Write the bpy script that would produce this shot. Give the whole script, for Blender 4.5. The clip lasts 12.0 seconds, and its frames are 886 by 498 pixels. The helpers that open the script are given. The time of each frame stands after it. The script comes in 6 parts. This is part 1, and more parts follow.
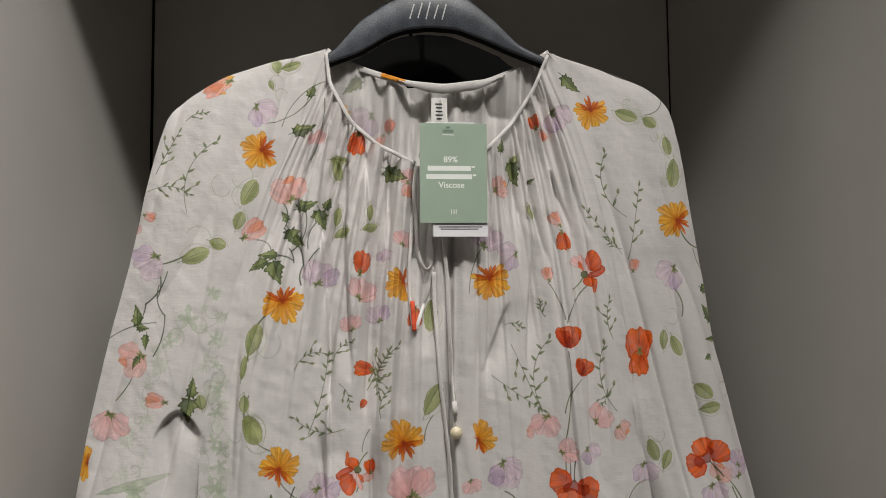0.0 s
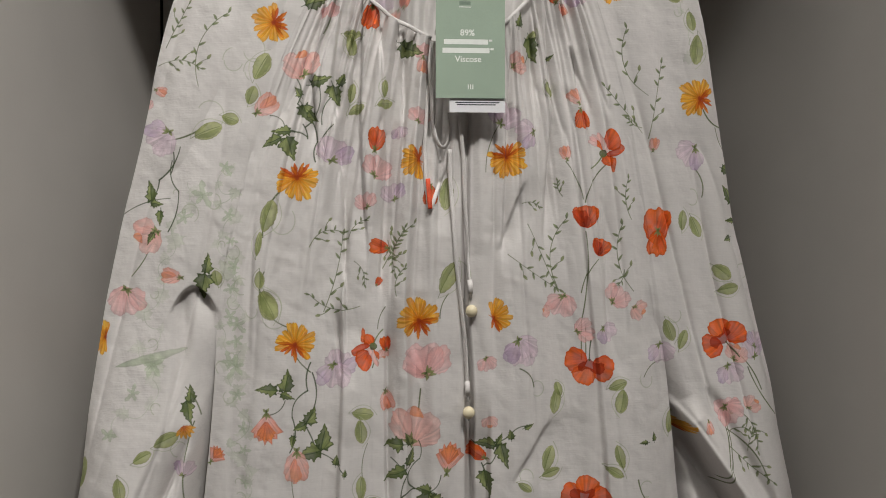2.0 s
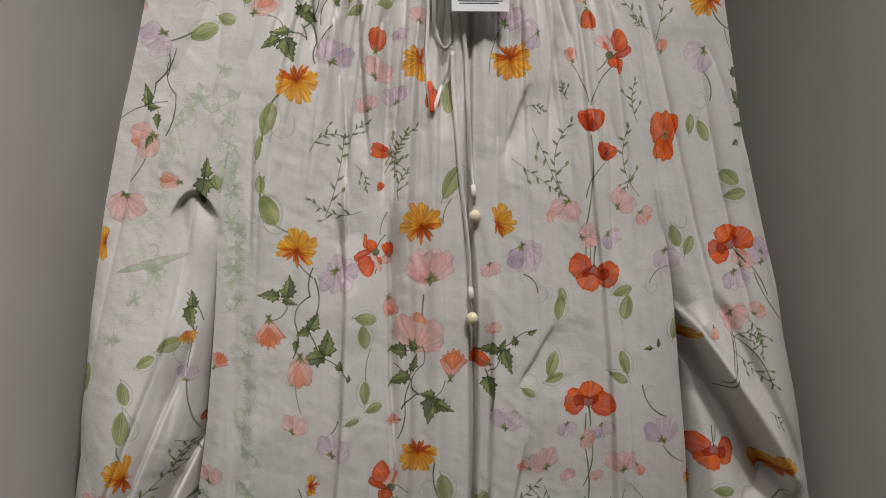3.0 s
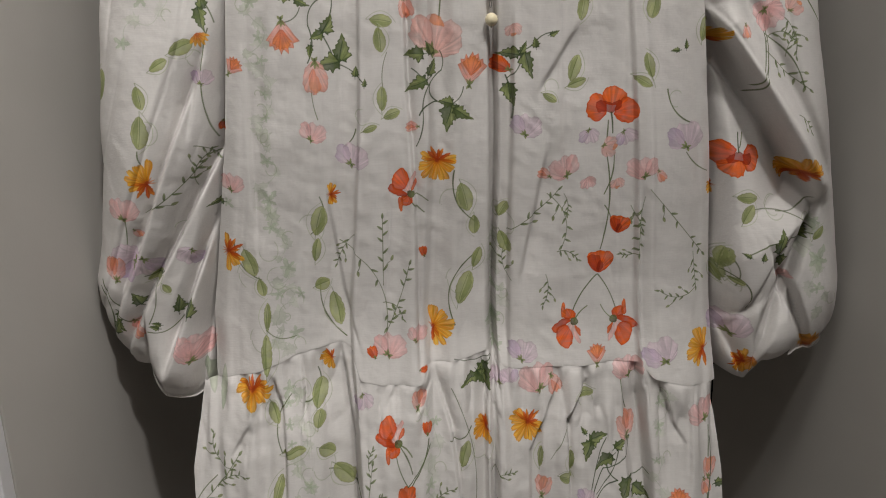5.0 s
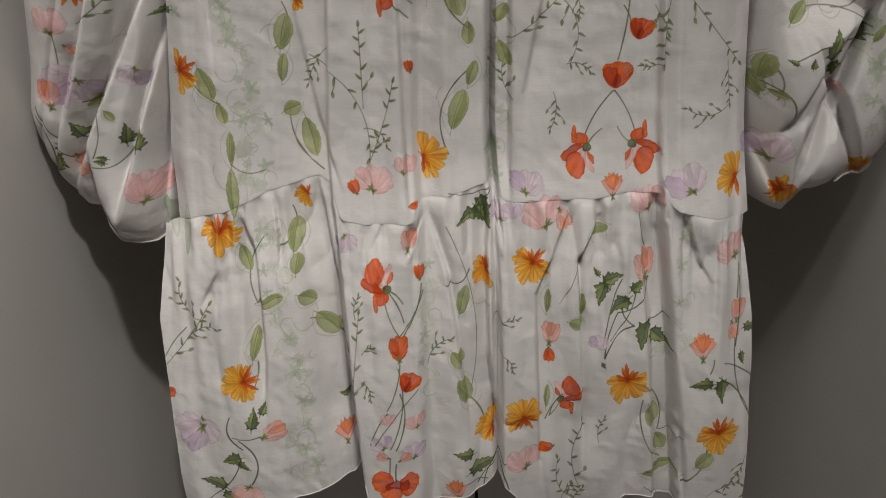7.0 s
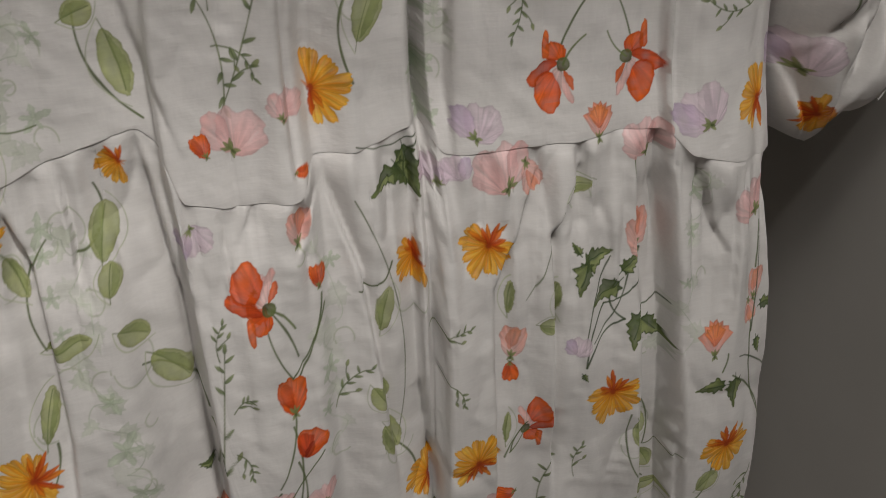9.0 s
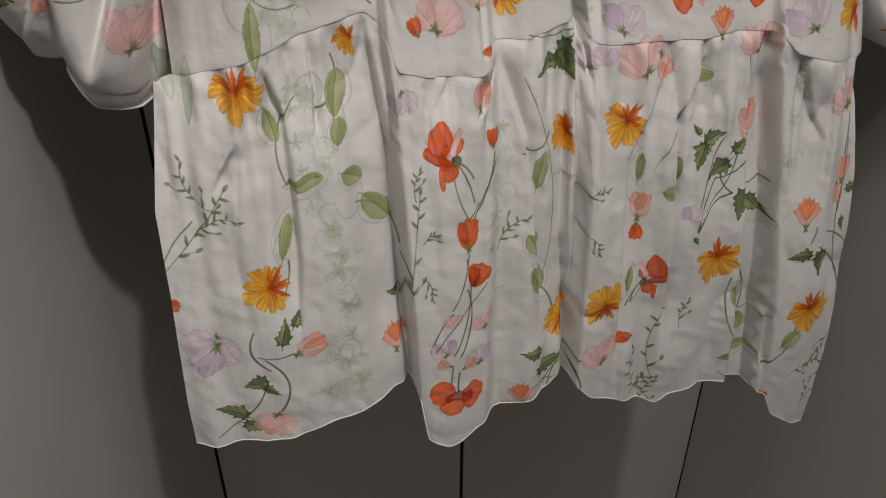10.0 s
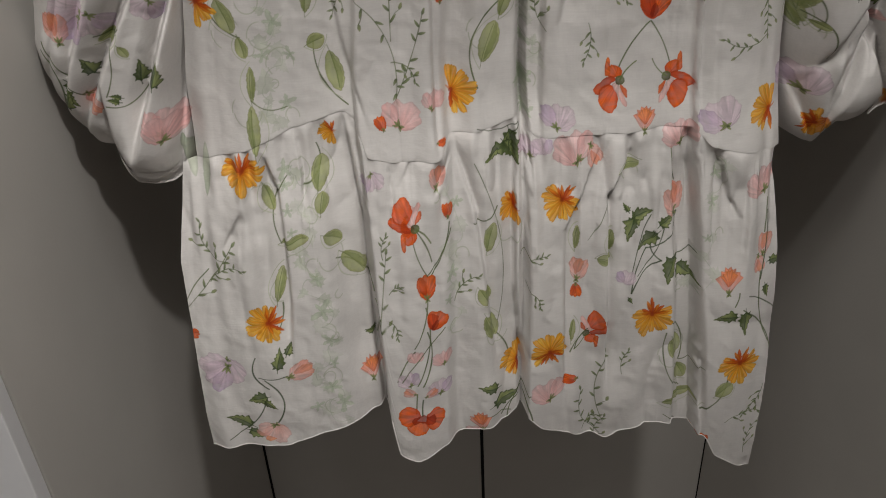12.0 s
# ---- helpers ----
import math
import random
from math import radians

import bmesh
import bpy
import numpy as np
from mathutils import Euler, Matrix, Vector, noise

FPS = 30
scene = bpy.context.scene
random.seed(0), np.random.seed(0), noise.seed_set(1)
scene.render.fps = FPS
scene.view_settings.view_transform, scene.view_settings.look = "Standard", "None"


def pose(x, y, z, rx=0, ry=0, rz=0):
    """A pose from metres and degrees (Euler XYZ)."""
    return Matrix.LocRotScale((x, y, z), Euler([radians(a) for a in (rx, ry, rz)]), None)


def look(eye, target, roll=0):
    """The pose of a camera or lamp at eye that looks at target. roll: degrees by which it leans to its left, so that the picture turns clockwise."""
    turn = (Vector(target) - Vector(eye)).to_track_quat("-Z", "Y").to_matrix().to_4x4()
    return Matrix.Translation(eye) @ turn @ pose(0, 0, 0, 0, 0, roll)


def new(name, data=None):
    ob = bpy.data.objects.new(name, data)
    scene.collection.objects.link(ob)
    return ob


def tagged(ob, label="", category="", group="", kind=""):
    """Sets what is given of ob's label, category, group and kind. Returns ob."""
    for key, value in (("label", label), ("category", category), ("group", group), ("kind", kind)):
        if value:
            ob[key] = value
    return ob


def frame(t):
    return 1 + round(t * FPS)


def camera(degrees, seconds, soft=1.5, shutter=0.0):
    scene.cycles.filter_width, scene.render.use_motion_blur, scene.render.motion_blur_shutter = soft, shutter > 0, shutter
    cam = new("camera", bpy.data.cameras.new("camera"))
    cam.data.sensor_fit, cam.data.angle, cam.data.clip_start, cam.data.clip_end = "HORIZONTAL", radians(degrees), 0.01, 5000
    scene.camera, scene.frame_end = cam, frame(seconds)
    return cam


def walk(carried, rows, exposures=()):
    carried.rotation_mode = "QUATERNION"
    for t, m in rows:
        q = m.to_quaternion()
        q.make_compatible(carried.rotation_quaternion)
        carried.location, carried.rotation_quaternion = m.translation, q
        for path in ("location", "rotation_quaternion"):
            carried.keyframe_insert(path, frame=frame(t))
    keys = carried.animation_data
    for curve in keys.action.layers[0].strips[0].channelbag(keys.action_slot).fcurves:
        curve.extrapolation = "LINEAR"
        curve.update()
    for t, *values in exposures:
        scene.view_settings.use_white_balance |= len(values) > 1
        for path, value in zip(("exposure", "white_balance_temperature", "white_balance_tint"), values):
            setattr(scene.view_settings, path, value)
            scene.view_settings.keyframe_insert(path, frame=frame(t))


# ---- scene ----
# ---- camera ----
cam = camera(54.7, 12.0, soft=0.55)
PATH = [
    (0.0, 0.0000, -0.7878, 1.4200, 94.44, 0.59, -6.34),
    (0.5, 0.0049, -0.7926, 1.4116, 94.33, 0.59, -5.86),
    (1.0, 0.0007, -0.7932, 1.4133, 93.78, 0.48, -6.04),
    (1.5, -0.0024, -0.7878, 1.4007, 92.55, 0.40, -5.87),
    (2.0, -0.0004, -0.7760, 1.3748, 89.61, 0.35, -5.38),
    (2.5, 0.0001, -0.7667, 1.3556, 87.55, 0.48, -5.33),
    (2.7, 0.0003, -0.7661, 1.3488, 86.95, 0.52, -5.27),
    (4.3, 0.0099, -0.7786, 1.2618, 79.63, 1.27, -4.09),
    (4.5, 0.0127, -0.7752, 1.2568, 77.46, 1.39, -3.75),
    (5.0, 0.0125, -0.7694, 1.2354, 73.88, 1.64, -3.06),
    (5.5, 0.0174, -0.7525, 1.2189, 70.42, 1.74, -2.63),
    (6.0, 0.0207, -0.7274, 1.1908, 66.85, 2.05, -2.62),
    (6.5, 0.0315, -0.7096, 1.1802, 65.41, 2.61, -2.30),
    (6.7, 0.0355, -0.7014, 1.1769, 65.18, 2.94, -2.29),
    (8.3, 0.0030, -0.4772, 1.1142, 59.69, 2.11, -8.76),
    (8.5, -0.0079, -0.4524, 1.1036, 59.05, 1.34, -11.69),
    (9.0, -0.0183, -0.4076, 1.0977, 57.70, 0.04, -16.63),
    (9.5, -0.0429, -0.4444, 1.0965, 55.62, -0.56, -14.81),
    (10.0, -0.1214, -0.5230, 1.1053, 55.58, 0.05, -12.76),
    (10.5, -0.1460, -0.5943, 1.1524, 54.65, 0.88, -10.17),
    (11.0, -0.1256, -0.6041, 1.1815, 54.39, 2.00, -7.53),
    (11.5, -0.1003, -0.5910, 1.1591, 57.24, 1.24, -9.96),
    (12.0, -0.0147, -0.6429, 1.1950, 57.66, 2.46, -4.84),
]
EXPOSURE = ((0.0, 0.0), (2.5, 0.0), (5.0, 0.14), (6.5, 0.23), (8.5, 0.05), (9.0, 0.03), (10.0, 0.17), (10.7, 0.22), (12.0, 0.14))
walk(cam, [(t, pose(x, y, z, rx, ry, rz)) for t, x, y, z, rx, ry, rz in PATH], EXPOSURE)

# ---- light: ceiling spots of the shop in front of the bay, soft light of the room ----
SPOT = 24.0


def spot(name, eye, target, power, size=0.035, cone=75, blend=0.6):
    data = bpy.data.lights.new(name, "SPOT")
    data.energy, data.spot_size, data.spot_blend, data.shadow_soft_size = power, radians(cone), blend, size
    data.color = (1.0, 0.965, 0.92)
    ob = new(name, data)
    ob.matrix_world = look(eye, target)
    return ob


spot("ceiling_spot", (0.36, -1.20, 3.0), (-0.66, 0.10, 0.80), SPOT * 4.6, size=0.06, cone=62, blend=1.0)
spot("ceiling_spot", (0.05, -0.92, 3.0), (0.10, -0.02, 1.1), SPOT * 0.15)
spot("ceiling_spot", (0.74, -0.95, 3.0), (0.0, 0.0, 1.1), SPOT * 0.15)
spot("ceiling_spot", (-0.40, -1.05, 3.0), (0.15, 0.0, 1.35), SPOT * 0.30, cone=50, blend=1.0)
soft = bpy.data.lights.new("room_light", "AREA")
soft.shape, soft.size, soft.size_y, soft.energy, soft.color = "RECTANGLE", 2.6, 0.9, 24.5, (1.0, 0.965, 0.915)
soft_ob = new("room_light", soft)
soft_ob.matrix_world = look((0.0, -1.05, 3.12), (0.0, -1.0, 0.0))
world = bpy.data.worlds.new("shop")
scene.world = world
world.use_nodes = True
world.node_tree.nodes["Background"].inputs[0].default_value = (1.0, 0.93, 0.85, 1)
world.node_tree.nodes["Background"].inputs[1].default_value = 0.01


# ---- materials ----
def material(name, colour, rough=0.5, metal=0.0, grain=(), bump=0.0, bump_scale=200.0, spec=0.5, stretch=(1, 1, 1)):
    """A surface with a base colour that varies at two scales, and fine relief."""
    m = bpy.data.materials.new(name)
    m.use_nodes = True
    nodes, links = m.node_tree.nodes, m.node_tree.links
    p = nodes["Principled BSDF"]
    p.inputs["Roughness"].default_value, p.inputs["Metallic"].default_value = rough, metal
    p.inputs["Specular IOR Level"].default_value = spec
    coord = nodes.new("ShaderNodeTexCoord")
    mapping = nodes.new("ShaderNodeMapping")
    mapping.inputs["Scale"].default_value = stretch
    links.new(coord.outputs["Object"], mapping.inputs["Vector"])
    last = None
    for scale, amount in grain:
        tex = nodes.new("ShaderNodeTexNoise")
        tex.inputs["Scale"].default_value, tex.inputs["Detail"].default_value = scale, 4
        links.new(mapping.outputs["Vector"], tex.inputs["Vector"])
        ramp = nodes.new("ShaderNodeMapRange")
        ramp.inputs["From Min"].default_value, ramp.inputs["From Max"].default_value = 0.3, 0.7
        ramp.inputs["To Min"].default_value, ramp.inputs["To Max"].default_value = 1 - amount, 1 + amount
        links.new(tex.outputs["Fac"], ramp.inputs["Value"])
        mix = nodes.new("ShaderNodeMix")
        mix.data_type, mix.blend_type = "RGBA", "MULTIPLY"
        mix.inputs["Factor"].default_value = 1.0
        if last is None:
            mix.inputs["A"].default_value = (*colour, 1)
        else:
            links.new(last, mix.inputs["A"])
        links.new(ramp.outputs["Result"], mix.inputs["B"])
        last = mix.outputs["Result"]
    if last is None:
        p.inputs["Base Color"].default_value = (*colour, 1)
    else:
        links.new(last, p.inputs["Base Color"])
    if bump:
        tex = nodes.new("ShaderNodeTexNoise")
        tex.inputs["Scale"].default_value, tex.inputs["Detail"].default_value = bump_scale, 3
        links.new(mapping.outputs["Vector"], tex.inputs["Vector"])
        b = nodes.new("ShaderNodeBump")
        b.inputs["Strength"].default_value, b.inputs["Distance"].default_value = bump, 0.001
        links.new(tex.outputs["Fac"], b.inputs["Height"])
        links.new(b.outputs["Normal"], p.inputs["Normal"])
    return m


def printed_cloth(name, fade=0.0, rough=0.62):
    """Slubbed woven viscose that carries the colours of the print."""
    m = material(name, (1, 1, 1), rough, spec=0.22)
    nodes, links = m.node_tree.nodes, m.node_tree.links
    p = nodes["Principled BSDF"]
    p.inputs["Sheen Weight"].default_value, p.inputs["Sheen Roughness"].default_value = 0.015, 0.5
    ink = nodes.new("ShaderNodeAttribute")
    ink.attribute_name = "print"
    coord = nodes.new("ShaderNodeTexCoord")
    heights = []
    for scale, amount, stretch in ((52.0, 0.02, (1, 1, 0.8)), (820.0, 0.026, (0.07, 0.4, 1.0)), (9.0, 0.025, (1, 1, 0.6)), (820.0, 0.009, (1.0, 0.4, 0.08)), (130.0, 0.012, (0.6, 1, 1.2))):
        mapping = nodes.new("ShaderNodeMapping")
        mapping.inputs["Scale"].default_value = stretch
        links.new(coord.outputs["Object"], mapping.inputs["Vector"])
        tex = nodes.new("ShaderNodeTexNoise")
        tex.inputs["Scale"].default_value, tex.inputs["Detail"].default_value = scale, 3
        links.new(mapping.outputs["Vector"], tex.inputs["Vector"])
        heights.append((tex.outputs["Fac"], amount))
    last = ink.outputs["Color"]
    for fac, amount in heights:
        ramp = nodes.new("ShaderNodeMapRange")
        ramp.inputs["From Min"].default_value, ramp.inputs["From Max"].default_value = 0.3, 0.7
        ramp.inputs["To Min"].default_value, ramp.inputs["To Max"].default_value = 1 - amount, 1 + amount
        links.new(fac, ramp.inputs["Value"])
        mix = nodes.new("ShaderNodeMix")
        mix.data_type, mix.blend_type = "RGBA", "MULTIPLY"
        mix.inputs["Factor"].default_value = 1.0
        links.new(last, mix.inputs["A"])
        links.new(ramp.outputs["Result"], mix.inputs["B"])
        last = mix.outputs["Result"]
    if fade:
        mix = nodes.new("ShaderNodeMix")
        mix.data_type = "RGBA"
        mix.inputs["Factor"].default_value = fade
        links.new(last, mix.inputs["A"])
        mix.inputs["B"].default_value = (0.70, 0.68, 0.66, 1)
        last = mix.outputs["Result"]
    links.new(last, p.inputs["Base Color"])
    b = nodes.new("ShaderNodeBump")
    b.inputs["Strength"].default_value, b.inputs["Distance"].default_value = 0.22, 0.0006
    links.new(heights[1][0], b.inputs["Height"])
    b1 = nodes.new("ShaderNodeBump")
    b1.inputs["Strength"].default_value, b1.inputs["Distance"].default_value = 0.35, 0.0012
    links.new(heights[4][0], b1.inputs["Height"])
    links.new(b.outputs["Normal"], b1.inputs["Normal"])
    b2 = nodes.new("ShaderNodeBump")
    b2.inputs["Strength"].default_value, b2.inputs["Distance"].default_value = 0.42, 0.0042
    links.new(heights[0][0], b2.inputs["Height"])
    links.new(b1.outputs["Normal"], b2.inputs["Normal"])
    links.new(b2.outputs["Normal"], p.inputs["Normal"])
    thin = nodes.new("ShaderNodeBsdfTranslucent")
    links.new(last, thin.inputs["Color"])
    both = nodes.new("ShaderNodeMixShader")
    both.inputs["Fac"].default_value = 0.10
    links.new(p.outputs["BSDF"], both.inputs[1])
    links.new(thin.outputs["BSDF"], both.inputs[2])
    links.new(both.outputs["Shader"], nodes["Material Output"].inputs["Surface"])
    return m


CLOTH = (0.685, 0.660, 0.643)
PRINT = printed_cloth("printed_viscose")
REVERSE = printed_cloth("printed_viscose_reverse", 0.30)
PLAIN = material("plain_viscose", CLOTH, 0.55, grain=((90, .04), (900, .05)), bump=.3, bump_scale=1200, spec=.35)
PANEL = material("grey_laminate", (0.455, 0.437, 0.411), 0.42, grain=((1.6, .05), (14, .025)), bump=.06, bump_scale=350, spec=.4)
EDGE = material("white_edge", (0.70, 0.70, 0.72), 0.45, grain=((3, .03), (40, .02)))
GAP = material("dark_gap", (0.012, 0.012, 0.013), 0.7, grain=((30, .1),))
PLASTIC = material("charcoal_plastic", (0.075, 0.084, 0.098), 0.36, grain=((60, .30), (600, .35)), bump=.25, bump_scale=900)
MATT_BLACK = material("matt_black", (0.006, 0.006, 0.006), 0.8, grain=((50, .1),), spec=.1)
PALE_INK = material("pale_grey_ink", (0.55, 0.55, 0.55), 0.5, grain=((80, .12),))
SAGE = material("sage_card", (0.315, 0.405, 0.315), 0.6, grain=((40, .04), (1500, .06)), bump=.1, bump_scale=2500)
SAGE_DARK = material("dark_sage_ink", (0.16, 0.22, 0.17), 0.6, grain=((400, .1),))
CARD = material("white_card", (0.78, 0.78, 0.80), 0.55, grain=((30, .02), (1500, .03)))
WHITE_INK = material("white_ink", (0.80, 0.83, 0.79), 0.55, grain=((300, .03),))
BLACK_INK = material("black_ink", (0.04, 0.04, 0.05), 0.6, grain=((300, .1),))
SATIN = material("satin_label", (0.80, 0.79, 0.76), 0.4, grain=((200, .03), (1500, .04)))
BEAD = material("cream_bead", (0.74, 0.66, 0.46), 0.22, grain=((120, .08),))
TIP = material("red_printed_viscose", (.66, .085, .03), 0.55, grain=((150, .25), (900, .06)), bump=.3, bump_scale=1200, spec=.35)
MARIGOLD = material("marigold_printed_viscose", (.78, .30, .02), 0.6, grain=((260, .45), (900, .06)), bump=.3, bump_scale=1200, spec=.25, stretch=(.4, 1, 1))
METAL = material("steel", (0.55, 0.55, 0.54), 0.3, 1.0, grain=((90, .05),))
FLOOR = material("shop_floor", (0.30, 0.28, 0.26), 0.35, grain=((2, .08), (60, .05)))
SHOP = material("shop_paint", (0.46, 0.435, 0.41), 0.7, grain=((1, .04), (30, .02)))


# ---- building helpers ----
def part(name, bm, mat, parent=None, label="", smooth=False):
    me = bpy.data.meshes.new(name)
    bm.to_mesh(me)
    bm.free()
    me.materials.append(mat)
    if smooth:
        me.polygons.foreach_set("use_smooth", [True] * len(me.polygons))
    ob = new(name, me)
    ob.parent = parent
    return tagged(ob, label) if label else ob


def slab(points, z0, z1, bevel=0.0):
    """An upright block over a plan outline (counter-clockwise)."""
    bm = bmesh.new()
    low = [bm.verts.new((x, y, z0)) for x, y in points]
    high = [bm.verts.new((x, y, z1)) for x, y in points]
    bm.faces.new(low[::-1])
    bm.faces.new(high)
    n = len(points)
    for i in range(n):
        bm.faces.new((low[i], low[(i + 1) % n], high[(i + 1) % n], high[i]))
    if bevel:
        bmesh.ops.bevel(bm, geom=bm.edges[:], offset=bevel, segments=2, profile=0.6, affect="EDGES")
    return bm


def block(a, b, bevel=0.0):
    return slab([(a[0], a[1]), (b[0], a[1]), (b[0], b[1]), (a[0], b[1])], a[2], b[2], bevel)


def ribbon(points, width, thick, twist=0.0, closed=False):
    """A flat band with rounded edges swept along points, its broad side to the front."""
    bm = bmesh.new()
    pts = [Vector(p) for p in points]
    rings = []
    for i, p in enumerate(pts):
        a, b = pts[max(i - 1, 0)], pts[min(i + 1, len(pts) - 1)]
        t = (b - a).normalized()
        face = Vector((0, -1, 0))
        face = (face - t * face.dot(t)).normalized()
        side = t.cross(face)
        face, side = face * math.cos(twist * i) + side * math.sin(twist * i), side * math.cos(twist * i) - face * math.sin(twist * i)
        ring = []
        for k in range(8):
            q = k / 8 * 2 * math.pi + math.pi / 8
            c, s = math.cos(q), math.sin(q)
            c, s = math.copysign(abs(c) ** .5, c), math.copysign(abs(s) ** .8, s)
            ring.append(bm.verts.new(p + side * c * width / 2 + face * s * thick / 2))
        rings.append(ring)
    for r0, r1 in zip(rings, rings[1:]):
        for k in range(8):
            bm.faces.new((r0[k], r0[(k + 1) % 8], r1[(k + 1) % 8], r1[k]))
    bm.faces.new(rings[0][::-1])
    bm.faces.new(rings[-1])
    bmesh.ops.recalc_face_normals(bm, faces=bm.faces[:])
    return bm


def dense(points, n=40):
    """Points along a smooth line through the given ones."""
    p = np.array(points, float)
    s = np.concatenate([[0], np.cumsum(np.linalg.norm(np.diff(p, axis=0), axis=1))])
    q = np.linspace(0, s[-1], n)
    out = np.stack([np.interp(q, s, p[:, k]) for k in range(p.shape[1])], 1)
    for _ in range(3):
        out[1:-1] = (out[:-2] + 2 * out[1:-1] + out[2:]) / 4
    return out


def ball(radius, at, squash=1.0):
    bm = bmesh.new()
    bmesh.ops.create_uvsphere(bm, u_segments=20, v_segments=12, radius=radius)
    bmesh.ops.scale(bm, vec=(1, 1, squash), verts=bm.verts[:])
    bmesh.ops.translate(bm, vec=at, verts=bm.verts[:])
    return bm


# ---- the bay: side panels, a back in two boards, black joints ----
TOP = 1.95
LEFT_EDGE, RIGHT_EDGE, HALF = (-.309, -.141), (.500, -.172), .3194


def bay(a, b):
    """From places along and behind the back of the bay to the plan."""
    return (.0782 + a * .9945 + b * .1053, .2464 - a * .1053 + b * .9945)


def board(a0, a1, b0, b1, bevel=0.0):
    return slab([bay(a0, b0), bay(a1, b0), bay(a1, b1), bay(a0, b1)], 0, TOP, bevel)


wall_back = tagged(new("wall_back"), "grey laminate back of the display bay in two boards", "wall", kind="structure")
part("panel", board(-HALF + .0028, -.0022, 0, .018, .0012), PANEL, wall_back)
part("panel", board(.0022, HALF - .0012, 0, .018, .0012), PANEL, wall_back)
part("slotted_upright", board(-.012, .012, .012, .040), GAP, wall_back, "black slot between the boards")
part("joint", board(-HALF - .010, -HALF + .012, .016, .030), GAP, wall_back)
part("joint", board(HALF - .012, HALF + .010, .016, .030), GAP, wall_back)
for label_side, front, s in (("left", LEFT_EDGE, -1), ("right", RIGHT_EDGE, 1)):
    back = bay(s * HALF, 0)
    outline = [back, bay(s * (HALF + .045), .012), (front[0] + s * .040, front[1]), front]
    bm = slab(outline, 0, TOP, .001)
    bmesh.ops.recalc_face_normals(bm, faces=bm.faces[:])
    tagged(part("wall_" + label_side, bm, PANEL), "grey laminate side panel of the display bay", "wall", kind="structure")
    bm = slab([(front[0], front[1] - .003), (front[0] + s * .30, front[1] - .003), (front[0] + s * .30, front[1] - .021), (front[0], front[1] - .021)], 0, TOP, .0012)
    bmesh.ops.recalc_face_normals(bm, faces=bm.faces[:])
    tagged(part("trim", bm, EDGE), "white lacquered front edge of the bay partition", "trim", kind="structure")
tagged(part("ceiling_bay", slab([(-.65, -.141), (LEFT_EDGE[0], -.141), (RIGHT_EDGE[0], -.172), (.84, -.172), (.84, .34), (-.65, .34)], TOP, TOP + .04, .001), PANEL),
       "grey laminate top board closing the display bay", "ceiling", kind="structure")
tagged(part("floor", block((-3, -4, -.05), (3, .6, 0)), FLOOR), "smooth grey shop floor", "floor", kind="structure")
tagged(part("ceiling", block((-3, -4, 3.2), (3, .6, 3.25)), SHOP), "pale shop ceiling", "ceiling", kind="structure")
tagged(part("wall_shop_back", block((-3, .5, 0), (3, .6, 3.2)), SHOP), "pale painted shop wall behind the bay", "wall", kind="structure")
tagged(part("wall_shop_front", block((-3, -4.1, 0), (3, -4, 3.2)), SHOP), "pale painted shop wall", "wall", kind="structure")
tagged(part("wall_shop_left", block((-3.1, -4, 0), (-3, .5, 3.2)), SHOP), "pale painted shop wall", "wall", kind="structure")
tagged(part("wall_shop_right", block((3, -4, 0), (3.1, .5, 3.2)), SHOP), "pale painted shop wall", "wall", kind="structure")

NECK_FRONT = [(-0.02, 1.668), (-0.016, 1.637), (0.003, 1.602), (0.027, 1.581), (0.064, 1.563), (0.098, 1.557), (0.132, 1.577), (0.156, 1.602), (0.178, 1.635), (0.193, 1.67)]
NECK_BACK = [(-0.02, 1.677), (-0.008, 1.668), (0.02, 1.657), (0.058, 1.646), (0.094, 1.643), (0.137, 1.649), (0.177, 1.666), (0.2, 1.68)]
LEFT_OUTER = [(-0.02, 1.672), (-0.07, 1.662), (-0.104, 1.651), (-0.142, 1.629), (-0.162, 1.614), (-0.176, 1.571), (-0.185, 1.534), (-0.199, 1.463), (-0.214, 1.402), (-0.23, 1.324), (-0.244, 1.226), (-0.253, 1.152), (-0.259, 1.09), (-0.27, 1.024), (-0.28, 0.988), (-0.277, 0.947), (-0.263, 0.913)]
LEFT_INNER = [(-0.02, 1.668), (-0.039, 1.615), (-0.07, 1.545), (-0.099, 1.462), (-0.116, 1.391), (-0.131, 1.317), (-0.133, 1.258), (-0.138, 1.199), (-0.147, 1.117), (-0.164, 1.014), (-0.175, 0.95), (-0.176, 0.893)]
RIGHT_OUTER = [(0.193, 1.674), (0.243, 1.665), (0.283, 1.649), (0.308, 1.633), (0.317, 1.618), (0.327, 1.57), (0.336, 1.504), (0.345, 1.449), (0.352, 1.395), (0.368, 1.33), (0.384, 1.261), (0.388, 1.246), (0.399, 1.183), (0.411, 1.119), (0.428, 1.016), (0.438, 0.955), (0.436, 0.909)]
RIGHT_INNER = [(0.193, 1.67), (0.214, 1.613), (0.235, 1.548), (0.252, 1.477), (0.266, 1.385), (0.277, 1.301), (0.285, 1.249), (0.291, 1.186), (0.299, 1.107), (0.306, 1.021), (0.312, 0.937), (0.314, 0.88)]
LEFT_CUFF = [(-0.282, 0.983), (-0.28, 0.952), (-0.271, 0.922), (-0.257, 0.904), (-0.238, 0.907), (-0.221, 0.884), (-0.197, 0.877), (-0.183, 0.882)]
